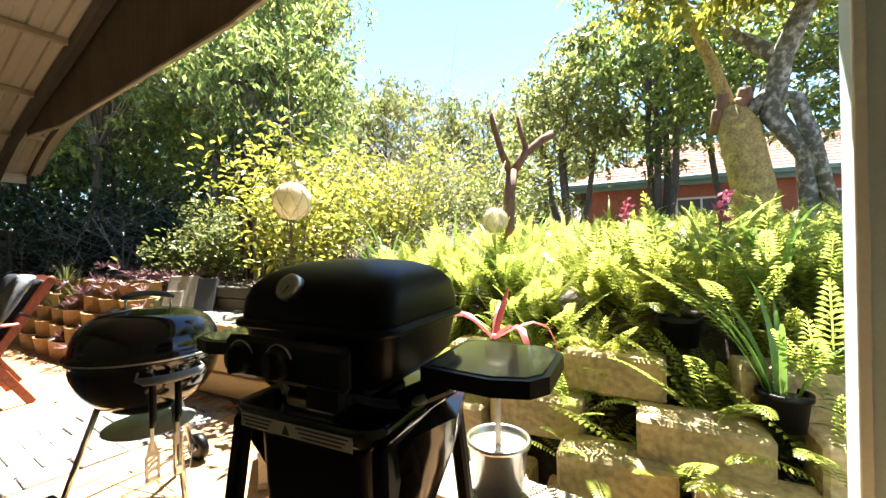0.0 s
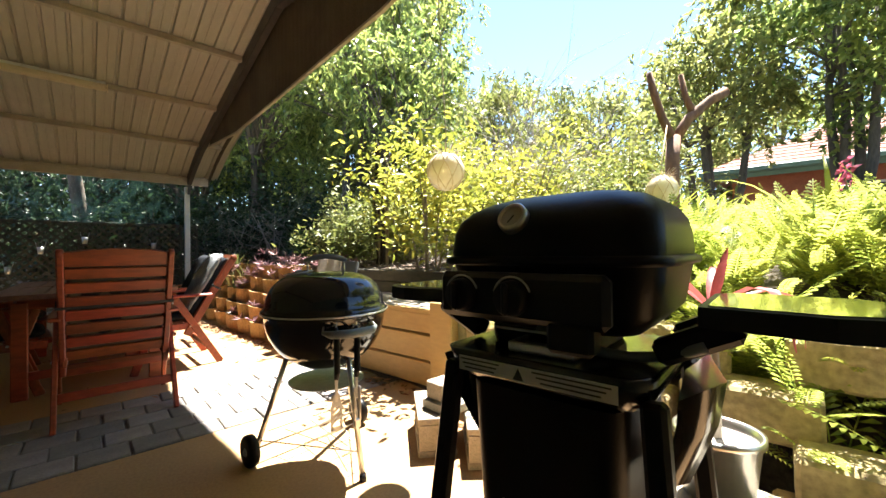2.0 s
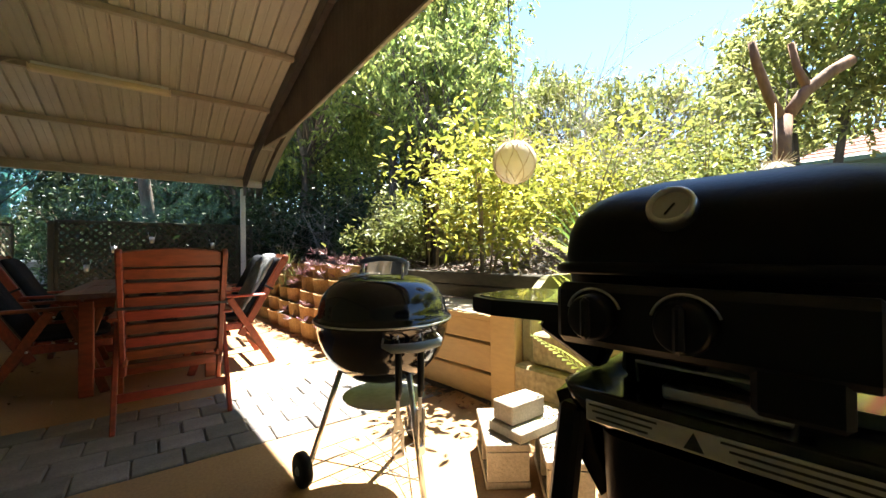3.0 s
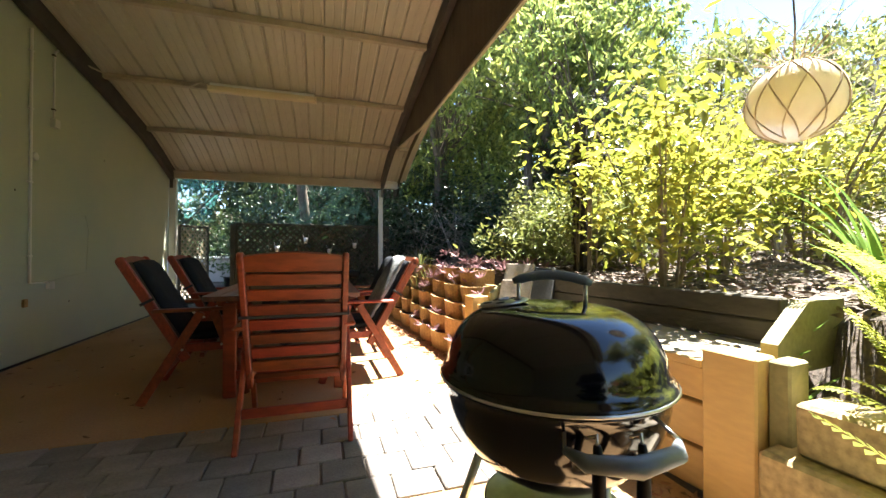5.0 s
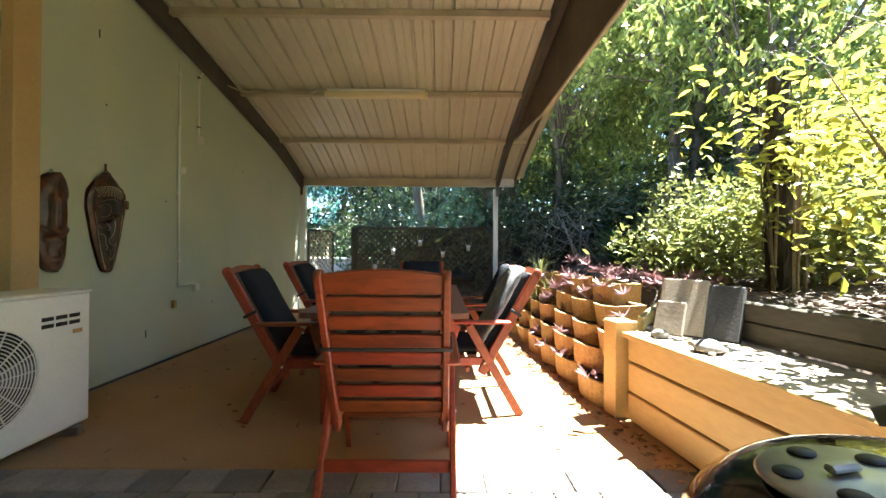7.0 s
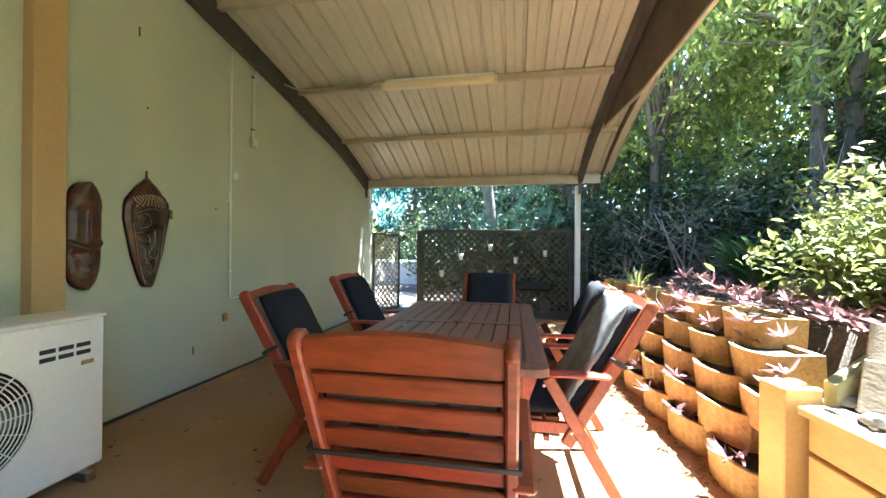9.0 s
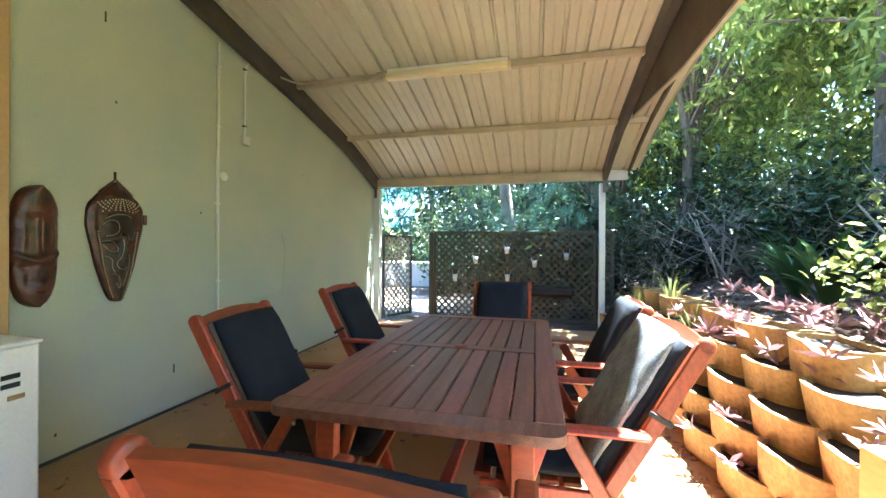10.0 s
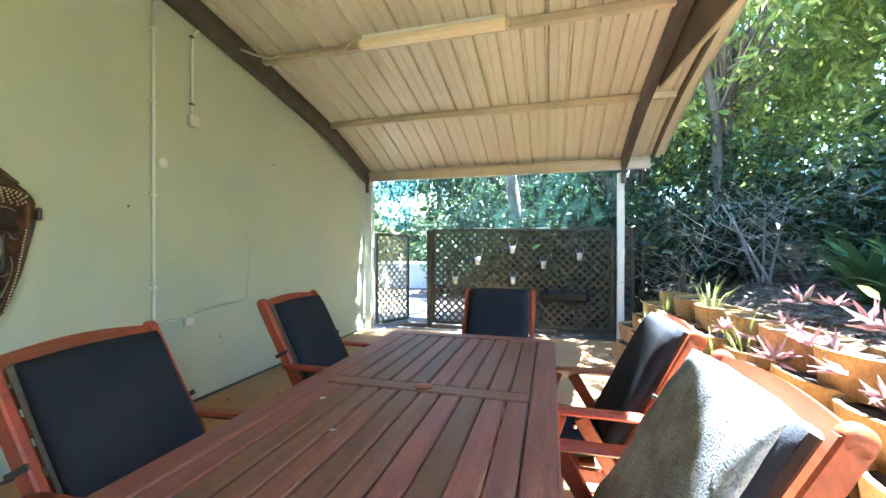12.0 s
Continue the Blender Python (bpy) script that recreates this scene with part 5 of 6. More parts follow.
for a, l, lean in ((10, 0.22, 0.8), (80, 0.26, 1.3), (150, 0.24, 1.0), (230, 0.28, 1.5), (300, 0.24, 1.7), (340, 0.22, 0.4)):
    d = Vector((math.cos(radians(a)), math.sin(radians(a)), 0))
    V = []
    for i in range(6):
        t = i / 5
        c0 = Vector((0, 0.01, 0.40)) + d * (l * math.sin(lean * t)) + Vector((0, 0, l * math.cos(lean * t * 1.2) * t))
        w = 0.015 * math.sin(math.pi * min(1, 0.15 + 0.85 * t)) + 0.002
        sd_ = d.cross(Vector((0, 0, 1))) * w
        V += [c0 - sd_, c0 + Vector((0, 0, -0.006)), c0 + sd_]
    F = [(3 * i + j, 3 * i + j + 1, 3 * i + j + 4, 3 * i + j + 3) for i in range(5) for j in (0, 1)]
    part("blade", Geo().add(V, F, None, True), M_RED, cord, "red strap leaf")

# slabs and small turtles on the ledge
for (s, d, w, h, t_, rz, m_, lb) in ((0.19, 0.27, 0.27, 0.37, 0.05, 42, M_BESSER, "square grey stone slab leaning on the sleepers"),
                                     (0.175, 0.205, 0.17, 0.22, 0.03, 42, M_LEDGE, "small pale stone slab leaning on a larger slab"),
                                     (0.34, 0.39, 0.25, 0.34, 0.045, 40, M_DARKSLATE, "dark grey stone slab leaning on the sleepers")):
    m = edge_pose(s, d, 0.592) @ pose(0, 0, 0, 0, 24, rz - 8)
    thing("stone_slab", lb, "slab", group="leaning slabs", geo=Geo().box((0, 0, h / 2), (t_, w, h), 0.006, m), material=m_)


def turtle(s, d, size, rz):
    o = thing("turtle_ornament", "small grey turtle ornament on the timber ledge", "ornament", group="turtle ornaments", at=edge_pose(s, d, 0.592) @ pose(0, 0, 0, 0, 0, rz))
    k = size
    part("shell", Geo().lathe([(0.0, 0.75 * k), (0.35 * k, 0.68 * k), (0.62 * k, 0.48 * k), (0.78 * k, 0.22 * k), (0.70 * k, 0.12 * k), (0, 0.1 * k)][::-1], 18), M_SLATE, o)
    part("head", Geo().lathe([(0, -0.2 * k), (0.17 * k, -0.1 * k), (0.2 * k, 0.05 * k), (0, 0.2 * k)], 12, Matrix.Translation((0, -0.95 * k, 0.32 * k))), M_BESSER, o)
    for x, y in ((-0.6, -0.5), (0.6, -0.5), (-0.6, 0.5), (0.6, 0.5)):
        part("flipper", Geo().box((x * k, y * k, 0.09 * k), (0.38 * k, 0.26 * k, 0.18 * k), 0.05 * k), M_BESSER, o)


turtle(0.05, 0.19, 0.060, 30)
turtle(0.24, 0.11, 0.070, 70)
turtle(0.60, 0.12, 0.095, 200)

# glass floats in nets
def glass_float(x, y, z, r, up, label):
    o = thing("glass_float", label, "ornament", at=pose(x, y, z), group="glass floats")
    part("globe", Geo().lathe([(r * math.sin(a) if 0 < i < 18 else 0.0, -r * math.cos(a)) for i, a in enumerate([math.pi * i / 18 for i in range(19)])], 32), M_GLASS, o)
    g = Geo()
    for k in range(8):
        for sg in (-1, 1):
            pts = []
            for i in range(15):
                a = radians(18 + 144 * i / 14)
                ph = 2 * math.pi * k / 8 + sg * 1.2 * i / 14
                pts.append((1.012 * r * math.sin(a) * math.cos(ph), 1.012 * r * math.sin(a) * math.sin(ph), -1.012 * r * math.cos(a)))
            g.tube(pts, 0.0019, 4, False)
    part("net", g, M_NET, o, "knotted rope net")
    part("cord", Geo().tube([(0.0, 0, r * 0.95), (0.006, 0, r + 0.1), up], 0.003, 5), M_NET, o)
    g = Geo()
    rr = random.Random(3)
    for k in range(26):
        a = rr.uniform(0, 6.28)
        p = Vector((0.35 * r * math.cos(a), 0.35 * r * math.sin(a), r * 0.95))
        g.tube([p, p + Vector((math.cos(a) * 0.05, math.sin(a) * 0.05, rr.uniform(-0.01, 0.04)))], 0.0015, 4, False)
    part("frayed_rope", g, M_NET, o)
    return o


glass_float(2.155, 2.115, 1.445, 0.106, (RAFTER_X - 2.155, 0.05, roof_z(2.1) - 1.445 - 0.16), "amber glass float in a rope net hanging from the roof")
glass_float(3.21, 1.36, 1.35, 0.088, (0.42, 0.10, 0.50), "clear glass float in a rope net by the dead branch")

# dead forked branch
df = thing("dead_tree", "bare dead forked tree stump in the garden", "tree")
bx, by, bz = 3.55, 1.42, 0.85
part("trunk", Geo().tube([(bx + 0.02, by, bz), (3.58, 1.42, 1.35), (3.66, 1.44, 1.62), (3.74, 1.45, 1.78)], [0.05, 0.045, 0.044, 0.047], 10), M_DEAD, df)
part("limb", Geo().tube([(3.73, 1.45, 1.75), (3.66, 1.50, 1.92), (3.62, 1.545, 2.12), (3.60, 1.56, 2.24)], [0.032, 0.027, 0.025, 0.02], 9), M_DEAD, df)
part("limb", Geo().tube([(3.74, 1.45, 1.76), (3.84, 1.38, 1.93), (3.97, 1.28, 2.06), (4.05, 1.21, 2.12)], [0.036, 0.034, 0.034, 0.036], 9), M_DEAD, df)
part("limb", Geo().tube([(3.86, 1.36, 1.95), (3.86, 1.41, 2.1), (3.83, 1.43, 2.25)], [0.025, 0.02, 0.017], 8), M_DEAD, df)

# ---- far end: lattice, shade cloth, hanging cups ----
LY = 10.05


def lattice(name, label, m, w, h, mtl, frame_m, pitch=0.088, lath=0.034):
    o = thing(name, label, "lattice", at=m)
    for x in (0.02, w - 0.02):
        part("stile", Geo().box((x, 0, h / 2), (0.045, 0.04, h), 0.003), frame_m, o)
    for z in (0.02, h - 0.02):
        part("rail", Geo().box((w / 2, -0.002, z), (w - 0.09, 0.036, 0.045), 0.003), frame_m, o)
    for sg in (1, -1):
        k = -h
        step = pitch * math.sqrt(2)
        while k < w:
            x0, z0, x1, z1 = k, 0.0, k + h, h
            if x0 < 0:
                z0, x0 = -x0, 0.0
            if x1 > w:
                z1, x1 = h - (x1 - w), w
            if x1 - x0 > 0.05:
                a, b = (x0, z0), (x1, z1)
                if sg < 0:
                    a, b = (x0, h - z0), (x1, h - z1)
                part("lath", Geo().beam((a[0], 0.005 * sg, a[1]), (b[0], 0.005 * sg, b[1]), lath, 0.008, 0.0, up=(0, 1, 0)), mtl, o)
            k += step
    return o


lattice("lattice_screen", "dark green diagonal timber lattice screen", pose(-0.70, LY, 0.06), 2.80, 1.56, M_LATTICE, M_LATTICE)
lattice("lattice_screen", "dark narrow lattice panel beyond the post", pose(2.14, LY + 0.03, 0.06), 0.24, 1.56, M_LATTICE, M_LATTICE)
lattice("lattice_gate", "pale weathered lattice gate standing open", pose(WX + 0.10, 9.75, 0.03, 0, 0, 66), 0.78, 1.52, M_PALELATTICE, M_LATTICE)
thing("lattice_post", "dark timber post at the lattice's end", "post", geo=Geo().box((-0.75, LY, 0.80), (0.08, 0.08, 1.6), 0.005), material=M_LATTICE)
for x, z in ((0.08, 1.10), (0.63, 1.28), (1.10, 1.05), (1.62, 1.18), (-0.29, 0.78), (0.64, 0.80)):
    o = thing("hanging_cup", "small shiny tin cup hanging on the lattice", "cup", group="hanging cups", at=pose(x, LY - 0.085, z))
    part("cup", Geo().lathe([(0, -0.06), (0.034, -0.06), (0.046, 0.06), (0.043, 0.06), (0.032, -0.055)], 18), M_STEEL, o)
    part("hook", Geo().tube([(-0.044, 0, 0.055), (-0.06, 0.03, 0.13), (-0.06, 0.06, 0.14)], 0.003, 5), M_STEEL, o)
    part("hook", Geo().tube([(0.044, 0, 0.055), (0.06, 0.03, 0.13), (0.06, 0.06, 0.14)], 0.003, 5), M_STEEL, o)
thing("planter_trough", "long black trough fixed to the lattice", "planter", geo=Geo().box((1.38, LY - 0.10, 0.58), (0.72, 0.14, 0.14), 0.03), material=M_PLASTIC)
# shade cloth: a long strip under the beam, torn and folded at one end
def cloth(name, label, corners, nx=24, nz=10, wave=0.03, seed=1, material=M_CLOTH):
    a, b, c1, d = [Vector(p) for p in corners]
    V, F = [], []
    for i in range(nx + 1):
        for j in range(nz + 1):
            u, w = i / nx, j / nz
            p = a.lerp(b, u).lerp(d.lerp(c1, u), w)
            p.y += wave * noise.noise(Vector((u * 6, w * 2, seed)))
            p.z += 0.02 * w * noise.noise(Vector((u * 8, seed, 0)))
            V.append(p)
    F = [(i * (nz + 1) + j, (i + 1) * (nz + 1) + j, (i + 1) * (nz + 1) + j + 1, i * (nz + 1) + j + 1) for i in range(nx) for j in range(nz)]
    return thing(name, label, "shade cloth", geo=Geo().add(V, F, None, True), material=material)


cloth("shade_cloth", "teal green mesh shade cloth hung beneath the beam", ((-0.78, 9.68, 2.42), (2.08, 9.68, 2.42), (2.08, 9.98, 1.58), (-0.62, 9.98, 1.62)))
cloth("shade_cloth", "folded teal shade cloth sagging by the gate", ((-1.62, 9.66, 2.42), (-0.80, 9.66, 2.42), (-1.15, 10.0, 1.62), (-1.60, 10.1, 1.70)), 14, 10, 0.10, 5, M_FOLDED)
thing("cloth_pole", "thin dark pole slanting behind the folded shade cloth", "pole", geo=Geo().tube([(-1.50, 9.80, 1.57), (-0.78, 9.76, 2.40)], 0.012, 8), material=M_LATTICE)
cloth("shade_cloth", "second layer of teal shade cloth beyond the lattice", ((-0.75, 10.6, 2.0), (0.55, 10.5, 1.98), (0.6, 10.5, 1.6), (-0.7, 10.5, 1.55)), 14, 6, 0.08, 8)

# yard beyond
# the dark sand colour paints the trees' shade onto this path
thing("far_path", "concrete path beyond the lattice, its colour darkened for tree shade", "path", kind="structure", geo=Geo().box((-1.2, 12.4, -0.03), (5.0, 4.4, 0.08), 0.01), material=M_SAND)
fw = thing("block_garden_wall", "low pale block garden wall with a capping", "wall", kind="structure", geo=Geo().box((-0.6, 14.4, 0.42), (6.0, 0.2, 0.86), 0.01), material=M_FARWALL)
part("capping", Geo().box((-0.6, 14.4, 0.875), (6.1, 0.3, 0.05), 0.008), M_WHITE, fw)
for k in range(3):
    pot("plant_pot", "dark plastic pot on the far path", pose(-1.5 + 0.45 * k, 13.7 + 0.2 * k, 0.01), 0.2, 0.32, M_PLASTIC)


# ---- neighbour's house ----
nh = thing("house", "red brick neighbour's house with a pink tiled roof", "house", at=pose(15.2, -0.6, 0, 0, 0, 6))
part("wall", Geo().box((0.0, 0.0, 1.8), (0.25, 7.6, 3.0)), M_BRICK, nh)
part("wall", Geo().box((3.0, 3.75, 1.8), (6.0, 0.25, 3.0)), M_BRICK, nh)
G = Geo().add([(-0.7, -4.4, 3.2), (-0.7, 4.6, 3.2), (3.2, 1.4, 5.0), (3.2, -4.4, 5.0), (7, 4.6, 3.2), (7, -4.4, 3.2)], [(0, 1, 2, 3), (1, 4, 2), (4, 5, 3, 2), (0, 3, 5)])
rf = part("roof", G, M_TILE, nh)
for k in range(13):
    t = k / 13
    part("tile_course", Geo().beam((-0.72 + 3.9 * t, -4.4, 3.225 + 1.8 * t), (-0.72 + 3.9 * t, 4.6 - 3.2 * t, 3.225 + 1.8 * t), 0.05, 0.03, 0.0), M_TILE, rf)
part("gutter", Geo().box((-0.74, 0.1, 3.16), (0.12, 9.0, 0.14), 0.02), M_GUTTER, nh, "green metal gutter")
part("fascia", Geo().box((-0.62, 0.1, 3.06), (0.04, 9.0, 0.2), 0.01), M_GUTTER, nh)
for y in (0.6, -2.4):
    w_ = part("window", Geo().box((-0.135, y, 2.1), (0.05, 1.3, 0.95), 0.01), M_DARK, nh)
    part("window_frame", Geo().box((-0.165, y - 0.65, 2.1), (0.04, 0.06, 1.0), 0.005).box((-0.165, y + 0.65, 2.1), (0.04, 0.06, 1.0), 0.005).box((-0.165, y, 2.6), (0.04, 1.36, 0.06), 0.005).box((-0.165, y, 1.6), (0.04, 1.36, 0.06), 0.005).box((-0.165, y, 2.1), (0.04, 0.05, 1.0), 0.005), M_CREAM, w_)

# ---- plants ----
RN = np.random.RandomState(12)


def leaf_quads(P, D, L, W, roll=None):
    """One pointed leaf at each place P, along the unit vectors D, of length L and width W."""
    n = len(P)
    r = RN.normal(size=(n, 3))
    S = np.cross(D, r)
    S /= np.linalg.norm(S, axis=1)[:, None] + 1e-9
    up = np.cross(S, D)
    L = np.broadcast_to(L, (n,))[:, None]
    W = np.broadcast_to(W, (n,))[:, None]
    V = np.stack([P, P + D * L * 0.42 + S * W / 2 + up * W * 0.18, P + D * L - up * L * 0.12, P + D * L * 0.42 - S * W / 2 + up * W * 0.18], 1).reshape(-1, 3)
    F = np.arange(4 * n).reshape(n, 4)
    return V, F


def leaf_pairs(P, D, L, W):
    """Broader leaves folded along the midrib, two faces each."""
    n = len(P)
    S = np.cross(D, RN.normal(size=(n, 3)) * np.array([0.6, 0.6, 0.2]) + np.array([0, 0, 1.0]))
    S /= np.linalg.norm(S, axis=1)[:, None] + 1e-9
    up = np.cross(S, D)
    L = np.broadcast_to(L, (n,))[:, None]
    W = np.broadcast_to(W, (n,))[:, None]
    a, b = P + D * L * 0.30 + up * W * 0.16, P + D * L * 0.68 + up * W * 0.10
    V = np.stack([P, a + S * W * 0.46, b + S * W * 0.38, P + D * L - up * L * 0.14, b - S * W * 0.38, a - S * W * 0.46], 1).reshape(-1, 3)
    k = np.arange(n)[:, None] * 6
    return V, np.vstack([k + np.array([0, 1, 2, 3]), k + np.array([0, 3, 4, 5])])


def unit(v):
    return v / (np.linalg.norm(v, axis=1)[:, None] + 1e-9)


def crown_points(c, rad, nclump, n, clump_r, seed, shell=0.55):
    R = np.random.RandomState(seed)
    d = unit(R.normal(size=(nclump, 3)))
    rr = shell + (1 - shell) * R.rand(nclump) ** 0.5
    C = np.array(c) + d * rr[:, None] * np.array(rad)
    idx = R.randint(0, nclump, n)
    size = clump_r * (0.6 + 0.8 * R.rand(nclump))
    off = R.normal(size=(n, 3)) * 0.55 * np.array([1, 1, 0.7])
    return C, C[idx] + off * size[idx][:, None]


def sprigs(P, k, size, droop, narrow):
    """A hanging spray of k leaves along a short drooping twig at each place P."""
    n = len(P)
    A = unit(RN.normal(size=(n, 3)) * np.array([1, 1, 0.35]) - np.array([0, 0, 0.45]))
    t = np.tile(np.linspace(0, 1, k), n)
    AA = np.repeat(A, k, 0)
    Q = np.repeat(P, k, 0) + AA * (t * size * 1.5)[:, None] - np.array([0, 0, 1.0]) * (t ** 2 * size * 0.7)[:, None]
    D = unit(AA * 0.55 + RN.normal(size=(n * k, 3)) * 0.55 - np.array([0, 0, droop]))
    L = size * (0.65 + 0.6 * RN.rand(n * k))
    return leaf_quads(Q, D, L, L * narrow)


def tree(label, x, y, h, rad, m_leaf, n, size, bark=M_BARK, trunk_r=0.14, base=None, seed=1, nclump=40, clump_r=0.55, droop=0.5, lean=(0, 0), stems=1, narrow=0.36):
    z0 = ground_z(x, y) - 0.05 if base is None else base
    o = thing("tree", label, "tree")
    R = random.Random(seed)
    c = Vector((x + lean[0], y + lean[1], z0 + h - rad[2]))
    C, P = crown_points(c, rad, nclump, n, clump_r, seed)
    for s in range(stems):
        off = Vector((R.uniform(-1, 1), R.uniform(-1, 1), 0)) * (0.25 if stems > 1 else 0)
        mid = Vector((x, y, z0)).lerp(c, 0.55) + off * 1.8 + Vector((R.uniform(-.15, .15), R.uniform(-.15, .15), 0))
        tr = trunk_r / (stems ** 0.5)
        part("trunk", Geo().tube([Vector((x, y, z0)) + off * 0.5, Vector((x, y, z0)).lerp(mid, 0.5) + off * 0.6, mid, c + off * 3], [tr * 1.15, tr, tr * 0.8, tr * 0.3], 9), bark, o)
        g = Geo()
        for k in range(s, nclump, stems * 2):
            e = Vector(C[k])
            a = mid.lerp(c, R.uniform(0, 0.7))
            g.tube([a, a.lerp(e, 0.5) + Vector((R.uniform(-.2, .2), R.uniform(-.2, .2), 0.1)), e], [tr * 0.35, tr * 0.22, 0.008], 5, False)
        part("limb", g, bark, o)
    V, F = sprigs(P[:n // 9], 9, size, droop, narrow)
    stuff_mesh("crown", V, F, m_leaf, "", "", o)
    return o


# woods behind and beside the patio: x, y, height, crown radii, leaf, leaves, leaf size, stems
WOODS = (
    (5.7, 7.5, 5.0, (1.6, 1.3, 1.55), M_TREE, 6500, 0.15, 3), (6.6, 10.0, 8.5, (2.0, 2.0, 3.0), M_TREE, 8000, 0.18, 3), (5.5, 9.3, 7.0, (2.0, 1.4, 2.2), M_TREE, 6500, 0.17, 2),
    # these two are added to shade the yard beyond the lattice
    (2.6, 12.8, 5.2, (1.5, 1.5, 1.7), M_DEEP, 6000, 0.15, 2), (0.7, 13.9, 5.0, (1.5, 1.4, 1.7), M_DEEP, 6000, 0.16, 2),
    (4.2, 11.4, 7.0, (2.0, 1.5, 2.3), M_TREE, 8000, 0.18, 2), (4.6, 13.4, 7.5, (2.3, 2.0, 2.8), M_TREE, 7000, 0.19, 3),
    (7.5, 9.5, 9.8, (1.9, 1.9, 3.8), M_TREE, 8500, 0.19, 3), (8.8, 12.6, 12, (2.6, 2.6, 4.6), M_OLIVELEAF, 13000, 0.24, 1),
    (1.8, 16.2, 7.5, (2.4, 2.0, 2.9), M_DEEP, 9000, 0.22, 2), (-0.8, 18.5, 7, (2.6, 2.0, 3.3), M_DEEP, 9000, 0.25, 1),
    (7.0, 16.0, 10, (3.0, 2.6, 3.8), M_TREE, 9000, 0.24, 2), (9.8, 14.6, 11, (3.0, 3.0, 4.5), M_OLIVELEAF, 11000, 0.26, 1),
    (12.3, 10.4, 5.4, (2.2, 2.2, 2.4), M_OLIVELEAF, 9000, 0.22, 2), (15.4, 11.2, 6.4, (2.6, 2.6, 2.8), M_SHRUB, 9000, 0.24, 1),
    (17.5, 8.6, 5.2, (2.5, 2.5, 2.5), M_OLIVELEAF, 8000, 0.24, 1), (19.5, 6.2, 5.2, (2.4, 2.6, 2.4), M_OLIVELEAF, 7000, 0.26, 1),
    (-3.5, 20, 8, (3, 2.4, 3.6), M_DEEP, 8000, 0.28, 1), (12.0, 17.5, 10, (3.5, 3, 4.2), M_TREE, 9000, 0.3, 1),
    (22, 3.0, 6.0, (3, 3, 3), M_TREE, 6000, 0.3, 1), (3.2, 20, 10, (4, 3, 4.5), M_DEEP, 9000, 0.32, 1), (8, 20, 11, (4, 3, 5), M_TREE, 9000, 0.32, 1),
)
for i, (x, y, h, rad, ml, n, sz, st) in enumerate(WOODS):
    tree("tall leafy garden tree with dense drooping foliage", x, y, h, rad, ml, n, sz, seed=20 + i, stems=st, trunk_r=0.13 + 0.01 * (i % 4), nclump=60, clump_r=0.55 + 0.04 * max(rad), narrow=0.32, droop=0.65)
# added tree: its crown, hidden above the eave, shades the wall's far end
tree("leafy tree added over the far eave to shade the wall's end", 0.8, 11.9, 6.2, (1.7, 1.7, 1.2), M_DEEP, 6500, 0.16, seed=44, nclump=50, clump_r=0.5, lean=(-0.8, -1.0), narrow=0.32)
# far hillside foliage
R = np.random.RandomState(41)
P = []
for i in range(26000):
    if i % 3:
        x, y = R.uniform(-9, 20), R.uniform(15.5, 25)
    else:
        x, y = R.uniform(10.5, 24), R.uniform(6.5, 20)
    P.append((x, y, ground_z(x, y) + 3.2 * R.rand() ** 1.3 * (0.6 + 0.4 * math.sin(x * 1.7 + y))))
P = np.array(P)
near = (np.arange(len(P)) % 3) > 0
for sel, ml, lb in ((near, M_SCRUB, "dense dark green scrub on the hillside beyond the lattice"), (~near, M_OLIVELEAF, "dense olive green scrub covering the far hillside")):
    Q = P[sel]
    L = 0.32 * (0.6 + 0.8 * RN.rand(len(Q)))
    V, F = leaf_quads(Q, unit(RN.normal(size=Q.shape)), L, L * 0.5)
    stuff_mesh("hillside_scrub", V, F, ml, lb, "scrub")
# lighter trees towards the neighbour
for i, (x, y, h, rad, n, ml) in enumerate(((9.7, 2.5, 4.5, (1.5, 1.3, 1.5), 8500, M_OLIVELEAF), (9.2, 0.75, 5.6, (1.7, 1.3, 2.0), 11000, M_TREE), (10.4, -0.6, 5.8, (1.6, 1.5, 2.0), 8000, M_TREE), (8.4, -2.2, 5.0, (1.6, 1.5, 1.8), 7000, M_TREE))):
    tree("open-crowned multi-stemmed tree with yellow-green leaves", x, y, h, rad, ml, int(n * 1.2), 0.13, seed=60 + i, stems=4, trunk_r=0.13, nclump=50, clump_r=0.45, droop=0.2, narrow=0.42)

# pale-barked pruned tree near the start
pt = thing("tree", "pruned tree with a lichen-yellow trunk and pale mottled limbs", "tree")
part("trunk", Geo().tube([(5.22, -0.36, 0.75), (5.22, -0.33, 1.1), (5.16, -0.22, 1.75), (5.10, -0.13, 2.2), (5.07, -0.08, 2.38)], [0.22, 0.17, 0.165, 0.16, 0.09], 14), M_LICHEN, pt)
part("limb", Geo().tube([(5.09, -0.1, 2.25), (5.02, 0.06, 2.8), (4.95, 0.25, 3.3), (4.9, 0.3, 3.7)], [0.07, 0.05, 0.035, 0.015], 8), M_LICHEN, pt)
for kx, ky, kz, kr in ((5.04, -0.02, 2.40, 0.055), (5.10, -0.18, 2.44, 0.06), (5.06, 0.02, 2.28, 0.05), (5.05, -0.14, 2.34, 0.05)):
    part("knot", Geo().tube([(kx + 0.06, ky, kz - 0.1), (kx, ky, kz), (kx - 0.05, ky, kz + 0.08)], [kr * 1.3, kr, kr * 0.8], 9), M_DEAD, pt, "dark pruned knot")
